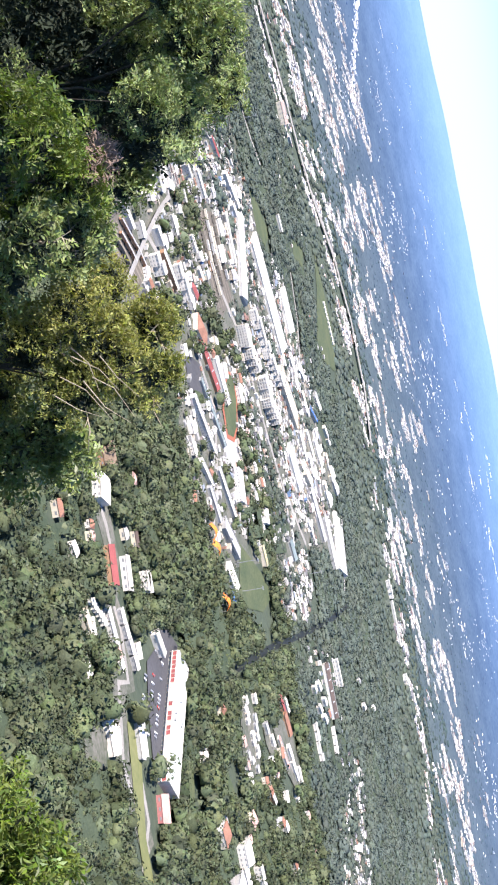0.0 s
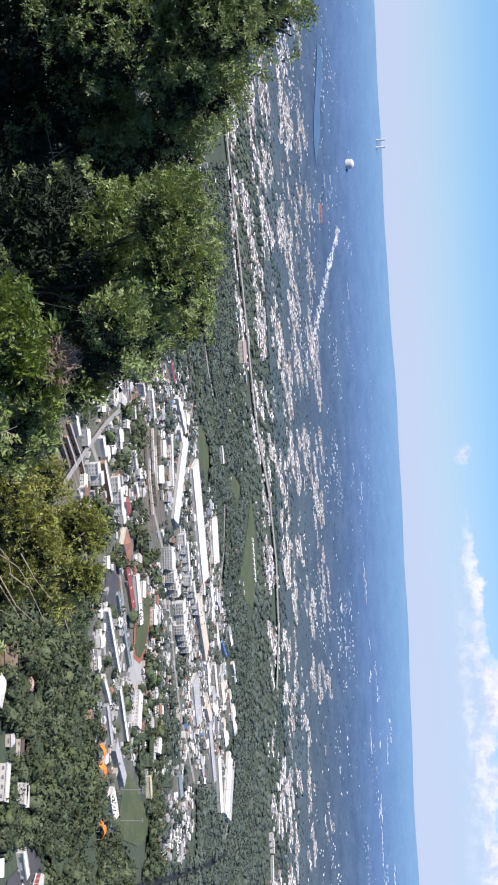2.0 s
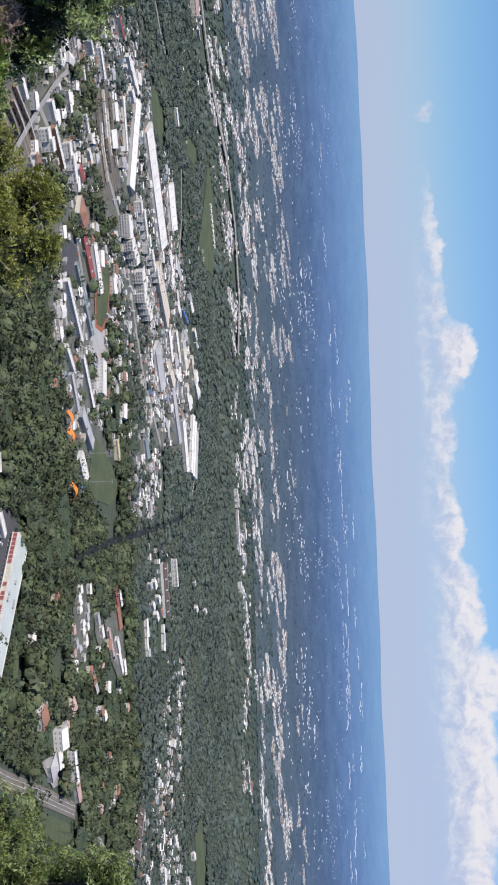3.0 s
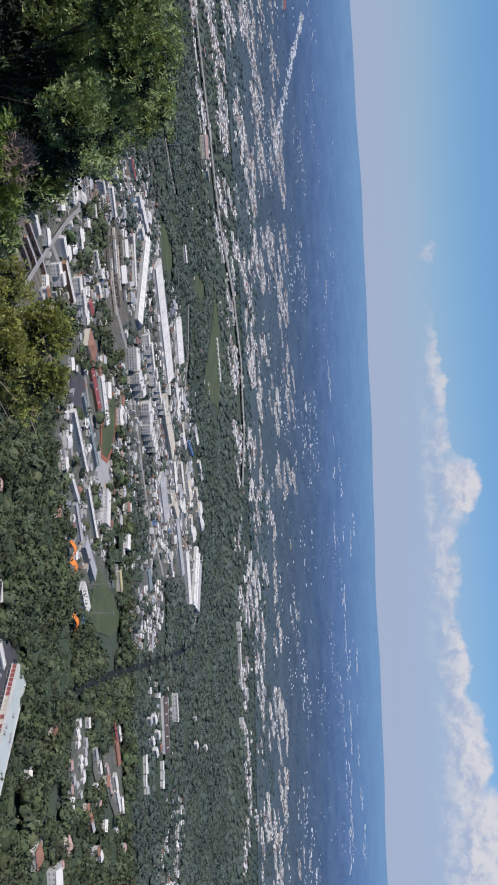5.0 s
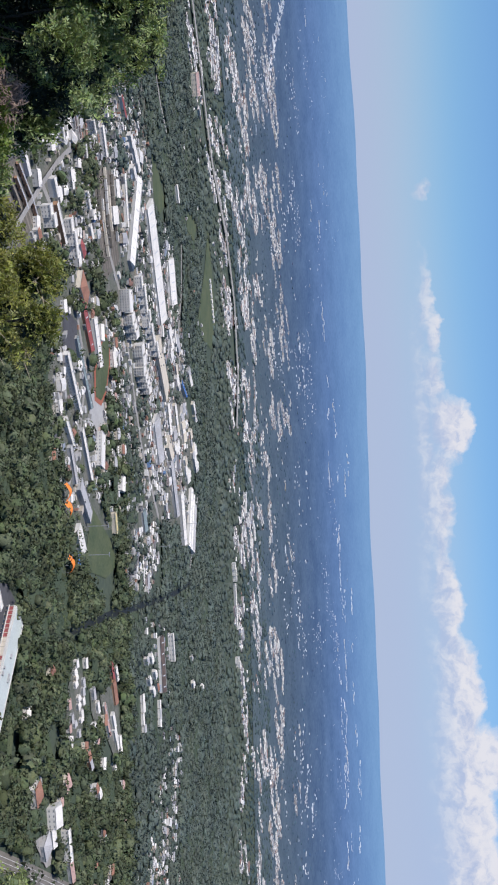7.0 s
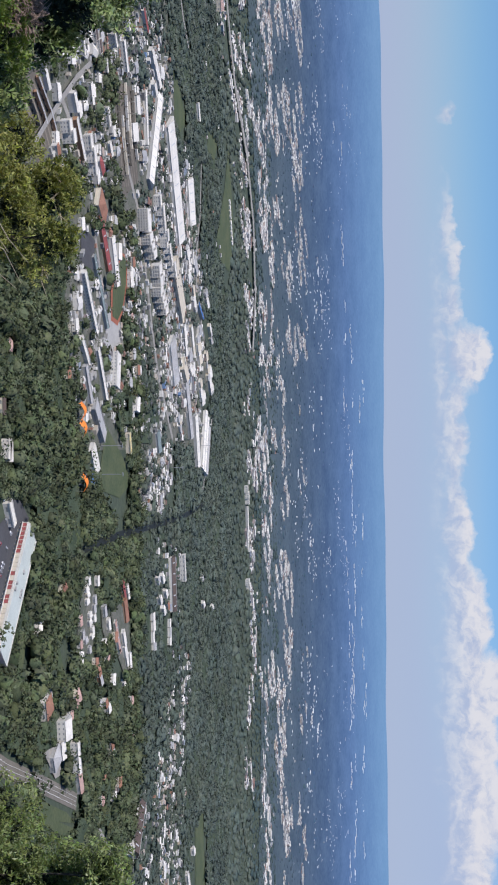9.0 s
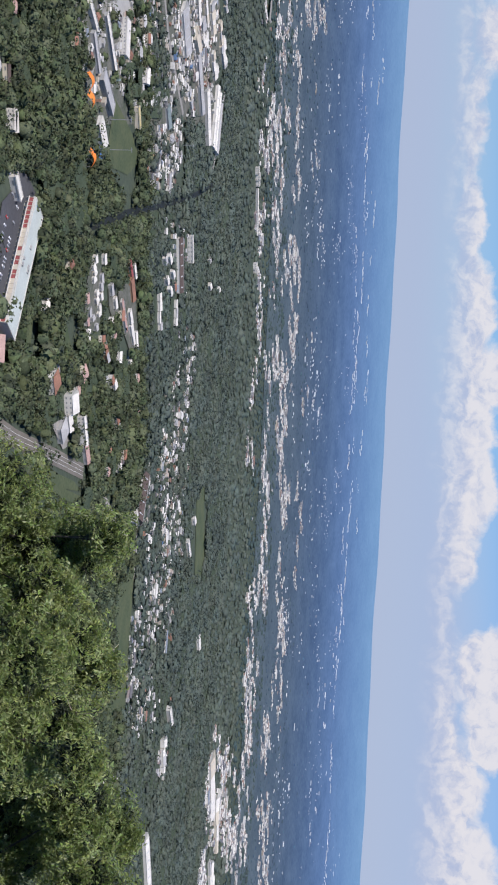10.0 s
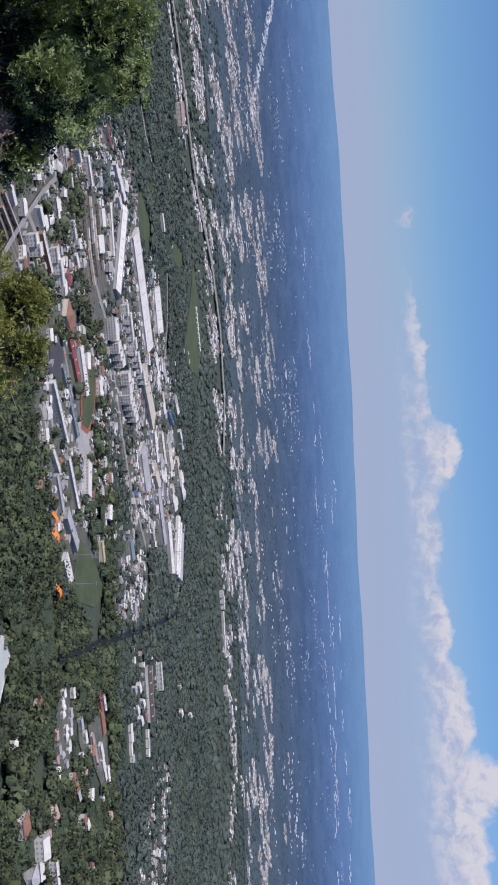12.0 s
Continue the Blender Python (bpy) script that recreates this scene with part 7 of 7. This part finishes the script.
hall("hut", (-90, 2489), (-84, 2493), 7, 3, M_WHITE_ROOF, M_WHITE_WALL, "small white hut on the meadow", "hut", "gable", 0, 1, "huts on the meadow")
hall("hut", (-80, 2492), (-74, 2495), 7, 3, M_WHITE_ROOF, M_WHITE_WALL, "small white hut on the meadow", "hut", "gable", 0, 1, "huts on the meadow")
hall("hut", (-70, 2495), (-64, 2498), 7, 3, M_WHITE_ROOF, M_WHITE_WALL, "small white hut on the meadow", "hut", "gable", 0, 1, "huts on the meadow")
hall("hut", (-60, 2497), (-54, 2501), 7, 3, M_WHITE_ROOF, M_WHITE_WALL, "small white hut on the meadow", "hut", "gable", 0, 1, "huts on the meadow")
hall("hut", (-50, 2500), (-44, 2504), 7, 3, M_WHITE_ROOF, M_WHITE_WALL, "small white hut on the meadow", "hut", "gable", 0, 1, "huts on the meadow")
hall("hut", (-40, 2503), (-34, 2506), 7, 3, M_WHITE_ROOF, M_WHITE_WALL, "small white hut on the meadow", "hut", "gable", 0, 1, "huts on the meadow")

canopy((132, 1190), (149, 1193), 9, 8.5, M_ORANGE, "bright orange canvas canopy on posts")
canopy((150, 1186), (166, 1196), 9, 8.5, M_ORANGE, "bright orange canvas canopy on posts")
canopy((203, 1183), (220, 1188), 9, 8.5, M_ORANGE, "bright orange canvas canopy on posts")

# far halls, glasshouses and landmarks
hall("mill", (-1171, 3617), (-1118, 3640), 20, 10, M_RED_ROOF, M_WHITE_WALL, "rust-red roofed mill in the far town", "mill", "gable")
patch("lake", [(-1659, 3571), (-1538, 3563), (-1430, 3544), (-1348, 3545), (-1279, 3578), (-1337, 3610), (-1416, 3640), (-1477, 3622), (-1576, 3656), (-1673, 3640)], M_PALE_WATER, "blue lake at the far edge of town", "lake", 2.0)
GRAVEL_WORKS = ((-677, 3486), (-1182, 3922))
strip("field", [(-22, 3039), (62, 3058), (146, 3068), (210, 2992)], 60, M_LAWN, "green field in the far town", "field", lift=1.0)
storage_dome(-1436, 4029, 16)
twin_stacks(-1663, 4471)
mast(190, 1286, 24)
mast(221, 1287, 23)
mast(24, 1466, 15)
mast(288, 1729, 15)
mast(203, 1174, 11)
mast(-395, 1913, 25)
mast(1299, 1334, 18)
mast(298, 2007, 16)


def red_fascia(p, q, depth_off=0.6):
    """The supermarket's sign band: red panels between white ones along the front."""
    a, b = Vector((*p, 0)), Vector((*q, 0))
    along = (b - a).normalized()
    if Vector((-along.y, along.x, 0)).dot(a) < 0:
        a, b, along = b, a, -along
    turn, n = math.degrees(math.atan2(along.y, along.x)), 27
    top = tagged(empty("sign_front", a.x, a.y, 0, turn), "red and white sign front of the supermarket", "sign front")
    w = (b - a).length / n
    for k in range(n):
        red = "rrrrrrrwwwwrwrrwrrwwwwwwwrr"[k] == "r"
        boxed("panel", M_RED_ROOF if red else M_CREAM_WALL, top, (k * w + .35, (k + 1) * w - .35, -1.1, -0.7, 3.4, 6.8), label="red sign panel" if red else "cream sign panel")
    boxed("beam", M_WHITE_WALL, top, (-.5, n * w + .5, -1.3, -0.7, 6.8, 8.0))
    boxed("canopy", M_WHITE_WALL, top, (-.5, n * w + .5, -2.4, -0.7, 2.9, 3.3))
    for k in range(n + 1):
        boxed("post", M_CREAM_WALL, top, (k * w - .25, k * w + .25, -1.3, -0.7, 0.0, 6.8))
    return top


red_fascia(*FASCIA)
_p, _q = Vector(FASCIA[0]), Vector(FASCIA[1])
_side = (_q - _p).normalized()
_back = Vector((_side.y, -_side.x))
_rng = np.random.default_rng(77)
_cars = []
for _row in range(3):
    for _k in range(26):
        if _rng.random() < 0.42:
            _c = _p + _side * (4 + _k * 3.9) + _back * (16 + _row * 16)
            _cars.append((_c.x, _c.y, math.degrees(math.atan2(_back.y, _back.x)) + _rng.normal() * 3))
park(_cars)

# houses of the quarters
quarter(3, 14, 760, 1000, 45, 0.14, 209, (0, 2, 4))
quarter(14, 30, 1050, 1500, 48, 0.16, 210, (0, 2, 4))
quarter(8.3, 11.6, 1500, 1730, 12, 0.9, 202, joined=True)
quarter(-13, -6.5, 1080, 1400, 24, 0.55, 205, (0, 1, 3, 5))
quarter(-6.5, 8, 1150, 1500, 34, 0.32, 206)
quarter(19.5, 29, 1640, 1910, 12.5, 0.62, 201, joined=True)
quarter(26, 37, 1500, 1800, 12.5, 0.5, 229, joined=True)
quarter(10.5, 21, 1730, 1830, 17, 0.35, 204, joined=True)
quarter(-13, -3, 1100, 1860, 15.5, 0.7, 213, joined=True)
quarter(-3, 8.4, 1160, 1660, 15, 0.6, 214, joined=True)
quarter(-6.0, 8.4, 1650, 2080, 13, 0.8, 207, joined=True)
quarter(34, 50, 1480, 1800, 34, 0.25, 208, joined=True)
quarter(-31, -13, 1050, 2300, 26, 0.5, 211, joined=True)
quarter(-12, 1, 2120, 2400, 26, 0.2, 212, joined=True)
quarter(12.7, 16.2, 1606, 1754, 16, 0.55, 222, joined=True, hidden=False)
quarter(18.6, 20.8, 1265, 1360, 17, 0.35, 223, joined=True, hidden=False)
quarter(23.3, 24.9, 1370, 1436, 14, 0.5, 224, joined=True, hidden=False)
quarter(17.7, 20.3, 1807, 1935, 14, 0.6, 225, joined=True, hidden=False)
quarter(38.0, 40.6, 1410, 1581, 17, 0.3, 226, joined=True, hidden=False)
quarter(36.8, 38.5, 1819, 1933, 13, 0.7, 227, joined=True, hidden=False)
quarter(38.7, 41.6, 2417, 2712, 13, 0.7, 228, joined=True, hidden=False)

yard_clutter(-13, -3, 1060, 1880, 8.0, 0.42, 301)
yard_clutter(-3, 8.4, 1170, 2090, 8.5, 0.40, 302)
yard_clutter(8.4, 11.5, 1500, 1740, 8.0, 0.4, 303)
yard_clutter(20, 36, 1520, 1890, 9.0, 0.25, 304)
yard_clutter(-31, -13, 1050, 2200, 13.0, 0.3, 305)

far_town()
glasshouse_rows()
plant_woods()
